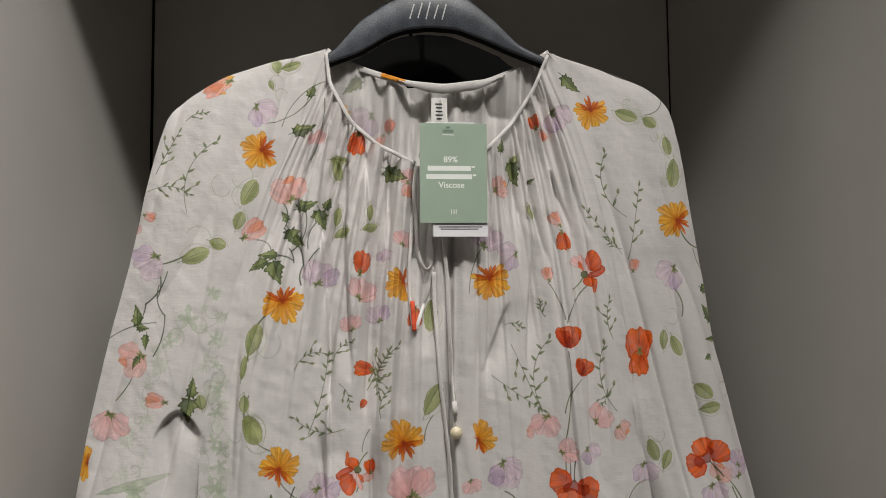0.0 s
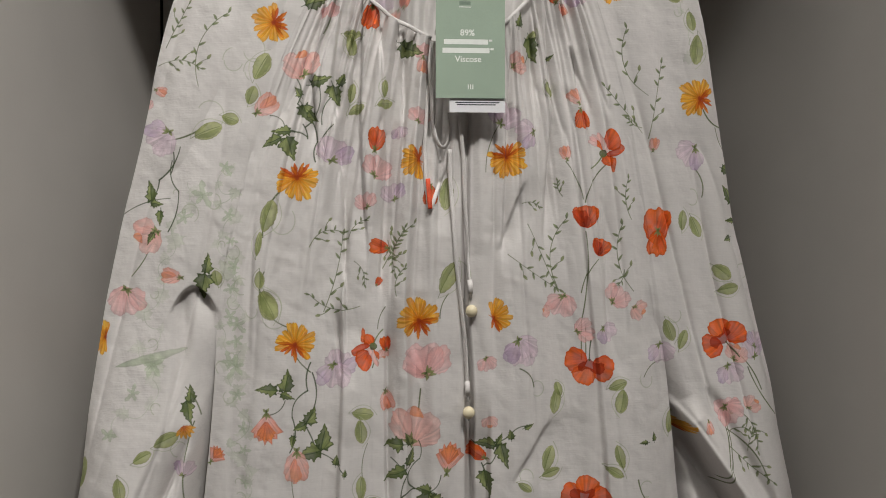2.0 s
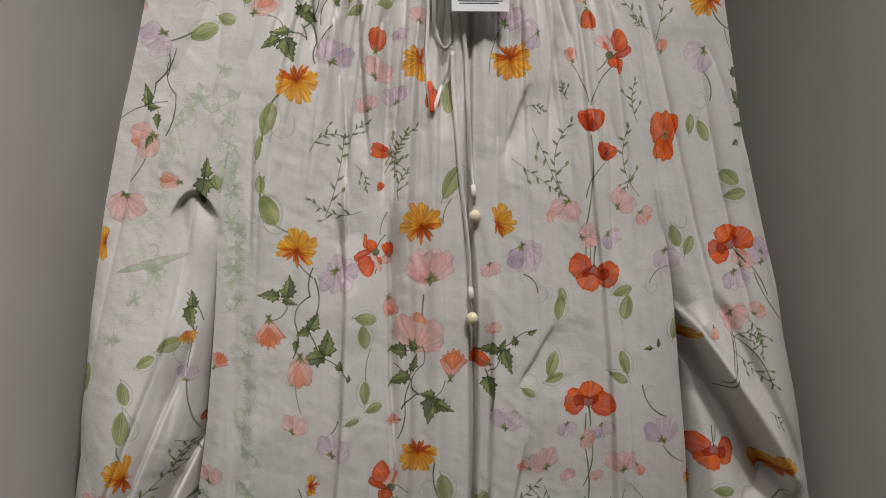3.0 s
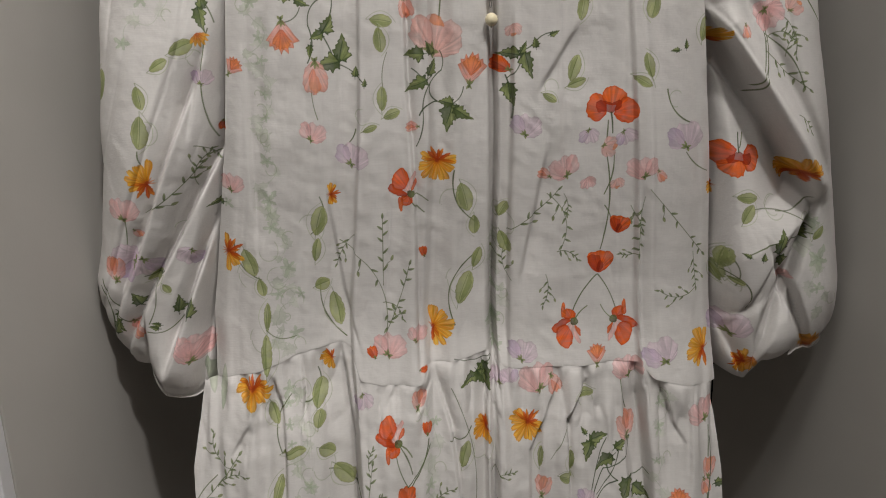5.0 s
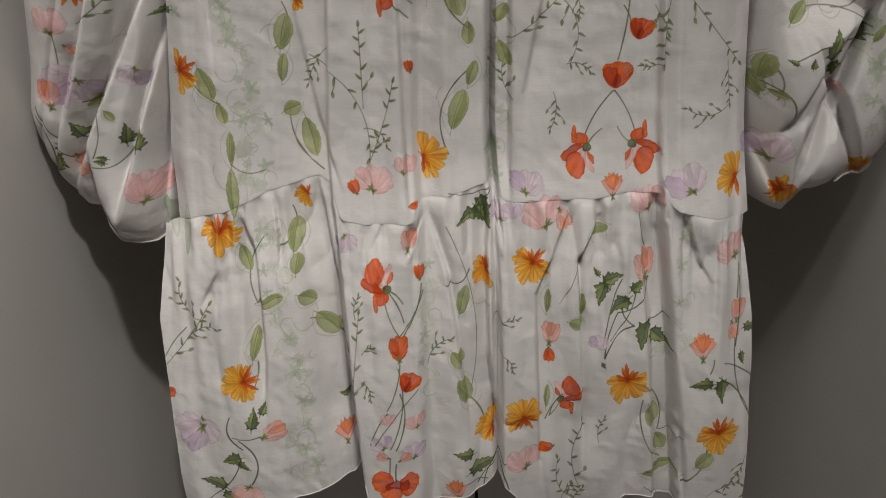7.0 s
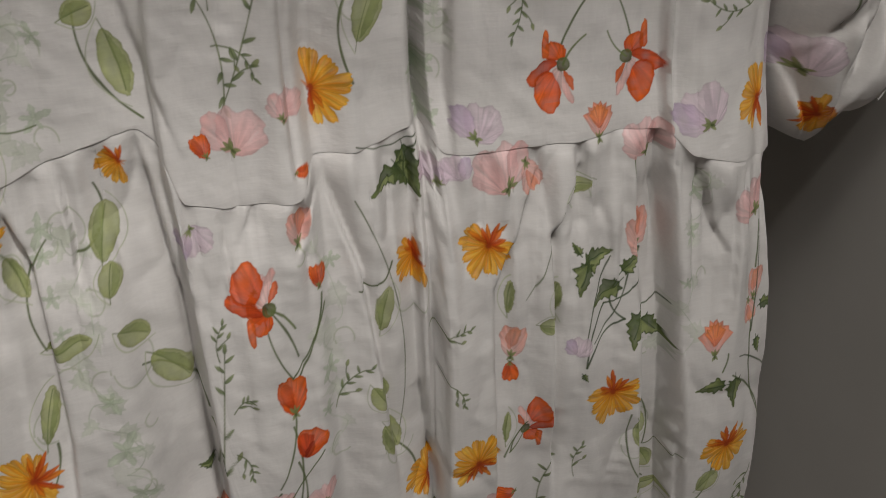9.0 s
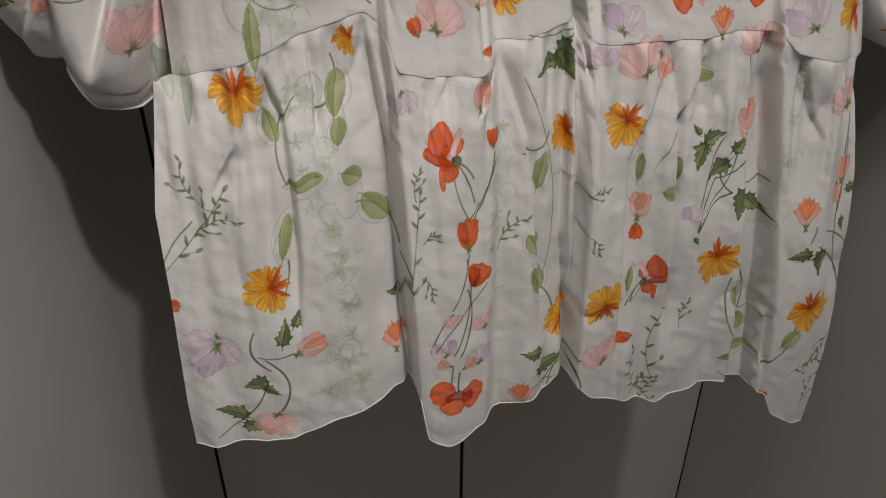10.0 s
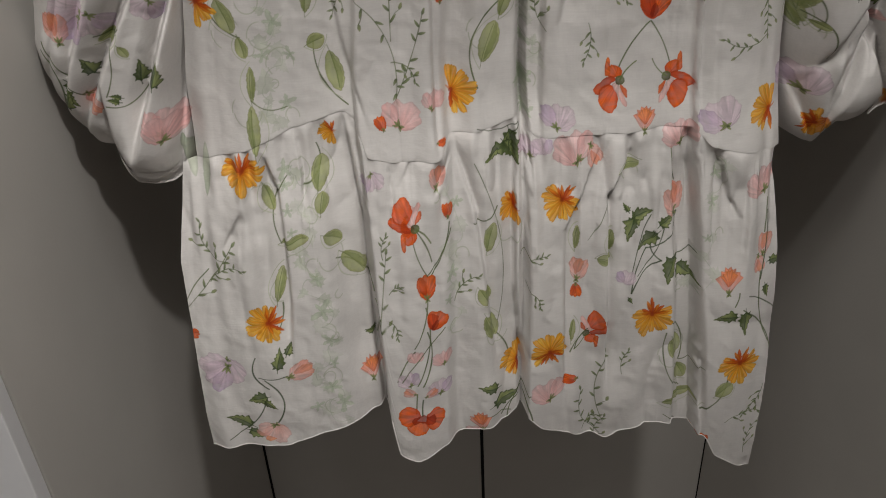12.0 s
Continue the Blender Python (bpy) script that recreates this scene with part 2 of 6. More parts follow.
RIGHT_CUFF = [(0.309, 0.878), (0.328, 0.871), (0.345, 0.864), (0.357, 0.887), (0.394, 0.897), (0.432, 0.896), (0.442, 0.911)]
SEAM = [(-0.189, 0.888), (-0.132, 0.901), (-0.091, 0.915), (-0.053, 0.923), (-0.042, 0.913), (-0.037, 0.89), (-0.014, 0.883), (0.024, 0.883), (0.031, 0.898), (0.057, 0.899), (0.094, 0.906), (0.102, 0.892), (0.132, 0.893), (0.182, 0.891), (0.207, 0.893), (0.237, 0.891), (0.246, 0.88), (0.28, 0.87), (0.309, 0.867)]
HEM = [(-0.205, 0.628), (-0.129, 0.632), (-0.075, 0.645), (-0.035, 0.657), (-0.032, 0.613), (-0.014, 0.602), (0.017, 0.616), (0.041, 0.619), (0.074, 0.623), (0.087, 0.636), (0.09, 0.635), (0.103, 0.619), (0.143, 0.597), (0.166, 0.591), (0.179, 0.597), (0.205, 0.603), (0.261, 0.593), (0.273, 0.566), (0.303, 0.544), (0.328, 0.536)]
SKIRT_L = [(-0.187, 0.888), (-0.192, 0.849), (-0.199, 0.8), (-0.199, 0.737), (-0.202, 0.641)]
SKIRT_R = [(0.309, 0.867), (0.316, 0.807), (0.317, 0.766), (0.316, 0.711), (0.314, 0.598)]

# ---- the cut of the dress: outlines as (x, z), and how far the cloth stands out (y) ----
def smooth_between(q, xs, ys):
    """Eased interpolation through control points."""
    xs, ys = np.asarray(xs, float), np.asarray(ys, float)
    i = np.clip(np.searchsorted(xs, q) - 1, 0, len(xs) - 2)
    t = np.clip((q - xs[i]) / np.maximum(xs[i + 1] - xs[i], 1e-6), 0, 1)
    t = t * t * (3 - 2 * t)
    return ys[i] * (1 - t) + ys[i + 1] * t


def along_z(points):
    """x as a function of z for an outline."""
    p = sorted((z, x) for x, z in points)
    zs, xs = np.array([a for a, b in p]), np.array([b for a, b in p])
    fine = np.linspace(zs[0], zs[-1], 600)
    val = np.interp(fine, zs, xs)
    pad = np.pad(val, 12, mode="reflect", reflect_type="odd")
    val = np.convolve(pad, np.ones(25) / 25, "valid")
    return lambda z: np.interp(z, fine, val)


def along_x(points, soft=3):
    """z as a function of x for an edge."""
    p = sorted(points)
    xs, zs = np.array([a for a, b in p]), np.array([b for a, b in p])
    fine = np.linspace(xs[0], xs[-1], 600)
    val = np.interp(fine, xs, zs)
    pad = np.pad(val, soft, mode="edge")
    val = np.convolve(pad, np.ones(2 * soft + 1) / (2 * soft + 1), "valid")
    return lambda x: np.interp(x, fine, val)


def value_noise(x, z, size_x, size_z, seed):
    """Smooth noise from -1 to 1 with the given grain in metres."""
    lattice = np.random.RandomState(seed).uniform(-1, 1, (97, 97))
    a, b = np.asarray(x) / size_x + 40, np.asarray(z) / size_z + 3
    i, j = np.floor(a).astype(int), np.floor(b).astype(int)
    s, t = a - i, b - j
    s, t = s * s * (3 - 2 * s), t * t * (3 - 2 * t)
    i, j = i % 96, j % 96
    return ((lattice[i, j] * (1 - s) + lattice[i + 1, j] * s) * (1 - t)
            + (lattice[i, j + 1] * (1 - s) + lattice[i + 1, j + 1] * s) * t)


def crease(x, z, size_x, size_z, seed, sharp=5):
    """Narrow valleys along the zero lines of a noise, from 0 to 1."""
    return (1 - np.abs(value_noise(x, z, size_x, size_z, seed))) ** sharp


def fold_line(x, z, start, end, depth, width):
    """A valley along a line: steep on its left, easing out on its right."""
    dx, dz = end[0] - start[0], end[1] - start[1]
    length = math.hypot(dx, dz)
    along = ((x - start[0]) * dx + (z - start[1]) * dz) / length
    off = ((x - start[0]) * -dz + (z - start[1]) * dx) / length
    fade = np.clip((along + .03) / .05, 0, 1) * np.clip((length + .03 - along) / .06, 0, 1)
    return depth * fade * np.where(off > 0, np.exp(-off / (width * 3.5)), np.exp(-(off / width) ** 2))


def crease_line(x, z, points, depth, width):
    """A sharp fold along a broken line: steep on one side, easing out on the other."""
    p = np.asarray(points)
    if p[0, 1] < p[-1, 1]:
        p, flip = p[::-1], -1
    else:
        flip = 1
    path = np.interp(z, p[::-1, 1], p[::-1, 0])
    off = flip * (x - path) / math.sqrt(1 + (float(p[0, 0] - p[-1, 0]) / max(float(p[0, 1] - p[-1, 1]), .01)) ** 2)
    ramp = min(.07, (p[0, 1] - p[-1, 1]) * .6)
    ends = np.clip((p[0, 1] + ramp * .4 - z) / ramp, 0, 1) * np.clip((z - p[-1, 1] + ramp * .4) / ramp, 0, 1)
    ends = ends * ends * (3 - 2 * ends)
    return 1.4 * depth * ends * np.where(off > 0, np.exp(-off / (width * 5)), np.exp(-(off / (width * .6)) ** 2))

SKIRT_CREASES = [
    ([(-0.042, 0.696), (-0.045, 0.777), (-0.045, 0.832), (-0.054, 0.913)], 0.013, 0.0035),
    ([(0.037, 0.886), (0.051, 0.837), (0.059, 0.752), (0.063, 0.704)], 0.0085, 0.0024),
    ([(-0.092, 0.914), (-0.089, 0.877), (-0.092, 0.849)], 0.005, 0.0025),
    ([(-0.117, 0.735), (-0.113, 0.775), (-0.112, 0.821), (-0.113, 0.866), (-0.122, 0.894)], 0.009, 0.0035),
    ([(0.088, 0.662), (0.081, 0.758), (0.082, 0.816), (0.086, 0.893)], 0.01, 0.003),
    ([(0.157, 0.878), (0.127, 0.815), (0.125, 0.658)], 0.006, 0.003),
    ([(0.185, 0.878), (0.164, 0.84), (0.165, 0.732), (0.165, 0.658)], 0.008, 0.003),
    ([(0.218, 0.87), (0.228, 0.793), (0.231, 0.704), (0.241, 0.606)], 0.003, 0.003),
    ([(0.256, 0.619), (0.243, 0.752), (0.235, 0.877)], 0.006, 0.003),
    ([(0.276, 0.814), (0.264, 0.835), (0.251, 0.877)], 0.004, 0.003),
    ([(0.279, 0.775), (0.282, 0.858)], 0.004, 0.003),
    ([(-0.143, 0.853), (-0.158, 0.826)], 0.004, 0.003),
    ([(0.006, 0.897), (-0.011, 0.864)], 0.003, 0.003),
    ([(0.016, 0.855), (0.03, 0.883)], 0.004, 0.003),
]
BODY_CREASES = [
    ([(-0.025, 1.309), (-0.018, 1.251)], 0.005, 0.003),
    ([(0.022, 1.308), (0.021, 1.16), (0.025, 1.055), (0.022, 0.9)], 0.009, 0.003),
    ([(-0.115, 1.311), (-0.12, 1.189), (-0.124, 1.026)], 0.005, 0.004),
    ([(0.095, 1.208), (0.096, 1.044), (0.093, 0.896)], 0.007, 0.0025),
    ([(0.107, 0.903), (0.11, 1.049), (0.114, 1.208)], 0.007, 0.0025),
    ([(-0.034, 0.913), (-0.049, 0.974), (-0.059, 1.066)], 0.0028, 0.0028),
    ([(0.147, 1.103), (0.123, 0.981)], 0.005, 0.004),
    ([(0.235, 1.056), (0.239, 0.895)], 0.004, 0.0025),
    ([(0.174, 1.211), (0.139, 1.156)], 0.003, 0.004),
]
NECK_CREASES = [
    ([(-0.015, 1.6), (-0.025, 1.531), (-0.016, 1.41), (-0.015, 1.288)], 0.007, 0.0028),
    ([(0.003, 1.369), (-0.003, 1.478), (-0.0, 1.582)], 0.006, 0.0026),
    ([(0.018, 1.575), (0.023, 1.452), (0.016, 1.337)], 0.006, 0.0026),
    ([(-0.038, 1.623), (-0.067, 1.547), (-0.085, 1.484)], 0.006, 0.003),
    ([(-0.04, 1.452), (-0.046, 1.53), (-0.031, 1.608)], 0.005, 0.0026),
    ([(0.038, 1.573), (0.038, 1.484)], 0.004, 0.0025),
    ([(0.211, 1.505), (0.192, 1.559), (0.183, 1.61)], 0.006, 0.0028),
    ([(0.17, 1.602), (0.178, 1.494), (0.169, 1.387)], 0.006, 0.0028),
    ([(0.162, 1.484), (0.156, 1.586)], 0.005, 0.0025),
    ([(0.139, 1.569), (0.134, 1.483), (0.129, 1.367)], 0.006, 0.0028),
    ([(0.2, 1.632), (0.213, 1.587)], 0.004, 0.0025),
    ([(0.15, 1.43), (0.126, 1.367)], 0.004, 0.0035),
    ([(0.225, 1.408), (0.226, 1.282)], 0.003, 0.003),
    ([(-0.103, 1.29), (-0.097, 1.411)], 0.004, 0.0035),
]


left_outer, left_inner = along_z(LEFT_OUTER), along_z(LEFT_INNER)
right_outer, right_inner = along_z(RIGHT_OUTER), along_z(RIGHT_INNER)
skirt_left, skirt_right = along_z(SKIRT_L), along_z(SKIRT_R)
seam_z, hem_z = along_x(SEAM), along_x(HEM, 2)
neck_front_z, neck_back_z = along_x(NECK_FRONT, 10), along_x(NECK_BACK, 10)
left_cuff_z, right_cuff_z = along_x(LEFT_CUFF), along_x(RIGHT_CUFF)


HANG_Z = np.linspace(.48, 1.72, 311)
HANG_Y = np.interp(HANG_Z, [.50, .65, .75, .85, .92, .98, 1.1, 1.3, 1.6, 1.7], [-.062, -.060, -.050, -.026, .002, .006, .000, .004, .006, .012])
for _ in range(60):
    HANG_Y[1:-1] = (HANG_Y[:-2] + 2 * HANG_Y[1:-1] + HANG_Y[2:]) / 4


def hang_y(z):
    """The line in which the front of the dress hangs."""
    return np.interp(z, HANG_Z, HANG_Y)


# pleats of the skirt: x at the seam, x at the hem, stand-off at the seam and at the hem
PLEATS = [(-0.192, -0.206, 0.014, 0.00348), (-0.172, -0.184, 0.006, -0.00232), (-0.14, -0.144, -0.003, -0.00928), (-0.09, -0.089, 0.002, -0.00348),
          (-0.051, -0.046, 0.005, 0.005), (-0.042, -0.038, 0.02, 0.01972), (-0.0395, -0.0352, 0, -0.0116), (-0.008, -0.008, -0.004, -0.0145),
          (0.022, 0.012, 0, -0.00812), (0.034, 0.026, 0.012, 0.0058), (0.058, 0.054, 0, 0.00348), (0.088, 0.08, 0.01, 0.01392),
          (0.095, 0.087, 0.02, 0.0232), (0.0972, 0.0892, 0, -0.0058), (0.13, 0.13, 0.001, 0.00696), (0.153, 0.152, 0.003, 0.0116),
          (0.173, 0.168, -0.003, 0.00464), (0.184, 0.178, 0.001, 0.00696), (0.214, 0.23, 0.002, 0.00812), (0.219, 0.236, 0.009, 0.0174), (0.232, 0.252, 0.01, 0.01856), (0.2346, 0.2546, -0.003, -0.0058),
          (0.272, 0.292, 0.001, -0.00348), (0.296, 0.316, 0.008, 0.00464), (0.308, 0.33, 0.014, 0.00812)]


def pleat_y(x, w):
    """Stand-off of the pleats at x, a share w of the way from the seam to the hem."""
    a = np.asarray(PLEATS)
    w = np.clip(w, 0, 1)
    y = np.zeros(np.broadcast(x, w).shape)
    for (s0, h0, p0, q0), (s1, h1, p1, q1) in zip(a, a[1:]):
        left, right = s0 + (h0 - s0) * w, s1 + (h1 - s1) * w
        t = np.clip((x - left) / np.maximum(right - left, 1e-5), 0, 1)
        t = t * t * (3 - 2 * t)
        y += t * ((p1 + (q1 - p1) * w) - (p0 + (q0 - p0) * w))
    return y + a[0, 2] + (a[0, 3] - a[0, 2]) * w


def skirt_raw(x, z, w):
    y = hang_y(z) + pleat_y(x, w)
    y += .0085 * np.exp(-w * 5) * (1 - np.exp(-w * 40)) * value_noise(x, z, .0070, .10, 11) + .0030 * np.exp(-w * 2.2) * value_noise(x + .1 * (z - .8), z, .014, .14, 12)
    y += .0035 * np.exp(-w * 3.2) * crease(x - .12 * (z - .8), z, .020, .16, 16, 7)
    y += .0045 * np.clip(w * 3, 0, 1) * value_noise(x + .075 * (z - .8), z, .020, .22, 13)
    y += .0022 * np.clip(w * 2, 0, 1) * crease(x + .10 * (z - .7), z, .045, .20, 17, 8)
    y += .0070 * np.exp(-w * 7) * crease(x, z, .013, .10, 18, 6)
    y += .0009 * value_noise(x, z, .02, .03, 14) + .0004 * value_noise(x + z, z - x, .008, .014, 15)
    y += .0007 * crease(x + .2 * z, z, .035, .12, 19, 6) + .0005 * crease(x - .3 * z, z + .3 * x, .025, .08, 20, 5)
    for points, depth, width in SKIRT_CREASES:
        y += crease_line(x, z, points, depth, width)
    return y


def skirt_y(x, z):
    top = seam_z(x)
    w = np.clip((top - z) / .29, 0, 1)
    meet = body_y(x, top) - skirt_raw(x, top, np.zeros_like(w))
    return skirt_raw(x, z, w) + meet * np.exp(-w * 9)


FOLDS = [(-.180, .020, .001), (-.162, .006, .002), (-.135, -.004, -.002), (-.095, .003, .004), (-.060, .006, .003), (-.045, .012, .006),
         (-.0425, -.002, .000), (.012, -.004, -.004), (.024, -.003, -.004), (.033, .010, .006), (.058, .001, .000), (.086, .008, .003),
         (.096, .024, .010), (.0985, .000, .000), (.125, -.003, -.004), (.172, -.004, -.001), (.215, .003, .004), (.234, .007, .002),
         (.2368, -.003, -.002), (.285, .002, .002), (.302, .008, .001), (.316, .018, .001)]


def body_y(x, z):
    a = np.asarray(FOLDS)
    high = np.clip((z - .9) / .5, 0, 1)
    left, right = left_inner(z), right_inner(z)
    u = (x - left) / np.maximum(right - left, 1e-4)
    flat = -.178 + u * (.314 + .178)
    y = hang_y(z) + smooth_between(flat, a[:, 0], a[:, 1]) * (1 - high) + smooth_between(flat, a[:, 0], a[:, 2]) * high
    near_neck = np.clip((z - 1.22) / .40, 0, 1)
    calm = np.clip(np.minimum(u, 1 - u) / .09, 0, 1)
    calm = calm * calm * (3 - 2 * calm)
    y += calm * .0065 * near_neck ** 1.4 * value_noise(flat, z, .019, .35, 21) + calm * .0070 * near_neck ** 2.0 * value_noise(flat, z, .0085, .16, 22)
    y += calm * .0060 * (.25 + .75 * near_neck) * crease(flat, z, .024, .50, 28, 7) + calm * .0070 * near_neck ** 2 * crease(flat + .05 * z, z, .011, .12, 29, 5)
    y += calm * (.0075 * value_noise(flat, z, .032, .80, 23) + .0035 * value_noise(flat, z, .014, .55, 27))
    y += .0007 * value_noise(x, z, .022, .034, 24) + .0003 * value_noise(x + z, z - x, .008, .016, 25)
    y += .0005 * crease(x + .2 * z, z, .030, .14, 30, 6) + .0004 * crease(x - .3 * z, z + .3 * x, .025, .09, 31, 5)
    for points, depth, width in BODY_CREASES + NECK_CREASES:
        y += calm * crease_line(x, z, points, depth, width)
    under = np.clip((z - .88) / .05, 0, 1)
    y += .0016 * (1 - under) * value_noise(x, z, .010, .06, 26)
    # under the bust the cloth falls away from the tied slit
    y += .010 * np.exp(-((x - (.066 + .055 * (1.56 - z))) / .010) ** 2) * np.clip((z - 1.38) / .05, 0, 1) * np.clip((1.58 - z) / .04, 0, 1)
    return y


LEFT_FOLDS = [((-0.2647, 0.9527), (-0.234, 1.0285), 0.018, .0028),
              ((-0.237, 1.0116), (-0.1641, 1.1816), 0.022, .0028),
              ((-0.2514, 0.9358), (-0.2145, 1.0087), 0.024, .0028),
              ((-0.2184, 0.9952), (-0.1552, 1.1071), 0.026, .0028),
              ((-0.2105, 0.9293), (-0.1659, 1.0402), 0.022, .0028),
              ((-0.1899, 0.8793), (-0.1759, 0.9615), 0.014, .0028),
              ((-0.2361, 0.9155), (-0.2333, 0.9649), 0.014, .0028),
              ((-0.1696, 1.1491), (-0.1596, 1.1911), 0.008, .0028)]
RIGHT_FOLDS = [((.393, 1.033), (.355, .931), .016, .006), ((.318, .933), (.340, .949), .006, .004),
               ((0.296, 1.223), (0.359, 1.132), 0.007, 0.003),
               ((0.289, 1.195), (0.351, 1.116), 0.006, 0.003),
               ((0.358, 0.992), (0.391, 0.924), 0.012, 0.003),
               ((0.316, 0.926), (0.34, 0.873), 0.007, 0.003),
               ((0.371, 1.013), (0.332, 0.938), 0.008, 0.003),
               ((0.349, 0.942), (0.347, 0.865), 0.008, 0.003),
               ((0.3768, 0.9583), (0.3943, 1.0333), 0.020, 0.0025), ((0.3983, 0.9132), (0.3777, 0.9677), 0.022, 0.0025), ((0.3527, 0.9095), (0.3735, 0.9662), 0.014, 0.003)]


def sleeve_y(x, z, side):
    outer, inner = (left_outer(z), left_inner(z)) if side < 0 else (right_outer(z), right_inner(z))
    u = np.clip((x - inner) / np.where(np.abs(outer - inner) < 1e-4, 1e-4, outer - inner), 0, 1)   # 0 inside, 1 outside
    low = np.clip((1.34 - z) / .25, 0, 1)
    low = low * low * (3 - 2 * low)
    y = hang_y(np.maximum(z, 1.1)) + .010 * u ** 6
    y += low * (.030 * np.clip(1 - u / .16, 0, 1) ** 2 - .030 * np.sin(np.pi * np.clip(u, 0, 1)) ** .8)
    quiet = np.clip(u / .15, 0, 1)
    y += quiet * .0045 * (1 - low) * crease(x + side * .22 * (z - 1.4), z, .030, .4, 38 + side, 8)
    y += quiet * .006 * value_noise(x * 1.0 + side * .18 * (z - 1.4), z, .026, .35, 31 + side) * (1 - .3 * low)
    y += .0005 * crease(x + .3 * z, z - .3 * x, .03, .09, 50 + side, 6) + .0008 * value_noise(x, z, .024, .034, 33 + side) + .0003 * value_noise(x + z, z - x, .009, .016, 36 + side)
    # slanting folds of the gathered lower sleeve
    fold = x - .42 * (z - 1.0) if side < 0 else x + .35 * (z - 1.0)
    y += low * .0050 * value_noise(fold, z, .030, .5, 41 + side) + low * .0030 * value_noise(fold, z, .012, .4, 44 + side) + low * .0030 * crease(fold, z, .035, .5, 47 + side, 7)
    for start, end, depth, width in (LEFT_FOLDS if side < 0 else RIGHT_FOLDS):
        y += fold_line(x, z, start, end, depth, width)
    if side < 0:
        lip = 1.338 - 55 * (x + .150) ** 2
        hollow = np.exp(-(((x + .150) / .018) ** 6)) * np.clip((lip - z) / .0022, 0, 1) * np.exp(-np.clip(lip - z, 0, 1) / .060)
        y += hollow * (.011 + .006 * value_noise(x, z, .010, .05, 58))
    else:
        across = (x - .2885) * .86 - (1.2215 - z) * .52
        down = (x - .2885) * .52 + (1.2215 - z) * .86
        reach = np.clip(down / .02, 0, 1) * np.clip((.215 - down) / .03, 0, 1)
        y += reach * (.052 / (1 + np.exp(np.clip(across / .0013, -60, 60))) * np.exp(np.minimum(across, 0) / .040) - .014 * np.exp(-(across - .009) ** 2 / .00009))
        y += reach * .007 * np.exp(-((across - .036 + .05 * down) / .005) ** 2)
    # drawn in at the cuff
    cuff = left_cuff_z(x) if side < 0 else right_cuff_z(x)
    y += .022 * np.exp(-np.clip(z - cuff, 0, 1) / .018)
    return y


def front_y(x, z):
    x, z = np.asarray(x, float), np.asarray(z, float)
    y = np.where(x < left_inner(z), sleeve_y(x, z, -1), np.where(x > right_inner(z), sleeve_y(x, z, 1), body_y(x, z)))
    inside = (x > skirt_left(np.minimum(z, .89)) - .003) & (x < skirt_right(np.minimum(z, .86)) + .003)
    return np.where((z < seam_z(x)) & inside, skirt_y(x, z), y)


# ---- the print: watercolour flowers laid as dye on the flat cloth ----
CELL = 0.0004
X0, Z0, NX, NZ = -0.31, 0.50, 1920, 2980
dye = np.empty((NX, NZ, 3), np.float32)
dye[:] = CLOTH
seed_of = [0]


def window(x, z, reach):
    i0, i1 = max(int((x - reach - X0) / CELL), 0), min(int((x + reach - X0) / CELL) + 2, NX)
    j0, j1 = max(int((z - reach - Z0) / CELL), 0), min(int((z + reach - Z0) / CELL) + 2, NZ)
    if i1 <= i0 or j1 <= j0:
        return None
    gx = (X0 + np.arange(i0, i1) * CELL)[:, None] - x + np.zeros((1, j1 - j0))
    gz = (Z0 + np.arange(j0, j1) * CELL)[None, :] - z + np.zeros((i1 - i0, 1))
    return (slice(i0, i1), slice(j0, j1)), gx, gz


def lay(area, mask, colour):
    dye[area] = dye[area] * (1 - mask[..., None]) + np.asarray(colour, np.float32) * mask[..., None]


def wash(gx, gz, amount=0.12, grain=0.006):
    seed_of[0] += 1
    return 1 + amount * value_noise(gx + seed_of[0] * .37, gz, grain, grain, 50 + seed_of[0] % 9)


def petal(x, z, length, width, turn, base, tip, alpha=0.9, blunt=0.7, rough=0.12):
    w = window(x, z, length * 1.05)
    if w is None:
        return
    area, gx, gz = w
    c, s = math.cos(radians(turn)), math.sin(radians(turn))
    a, b = (gx * c + gz * s) / length, (-gx * s + gz * c)
    inside = np.clip(a, 0, 1)
    half = width * np.sin(np.pi * inside ** blunt) ** .7 * wash(gx, gz, rough, max(width * .7, .0015))
    mask = np.clip((half - np.abs(b)) / .0005 + .5, 0, 1) * (a > 0) * (a < 1) * alpha
    rim = .72 + .28 * np.clip((half - np.abs(b)) / (width * .45 + 1e-6), 0, 1)
    tone = np.asarray(base)[None, None] * (1 - inside[..., None]) + np.asarray(tip)[None, None] * inside[..., None]
    tone = tone * (rim * wash(gx, gz, .14, .004))[..., None]
    lay(area, mask, tone)


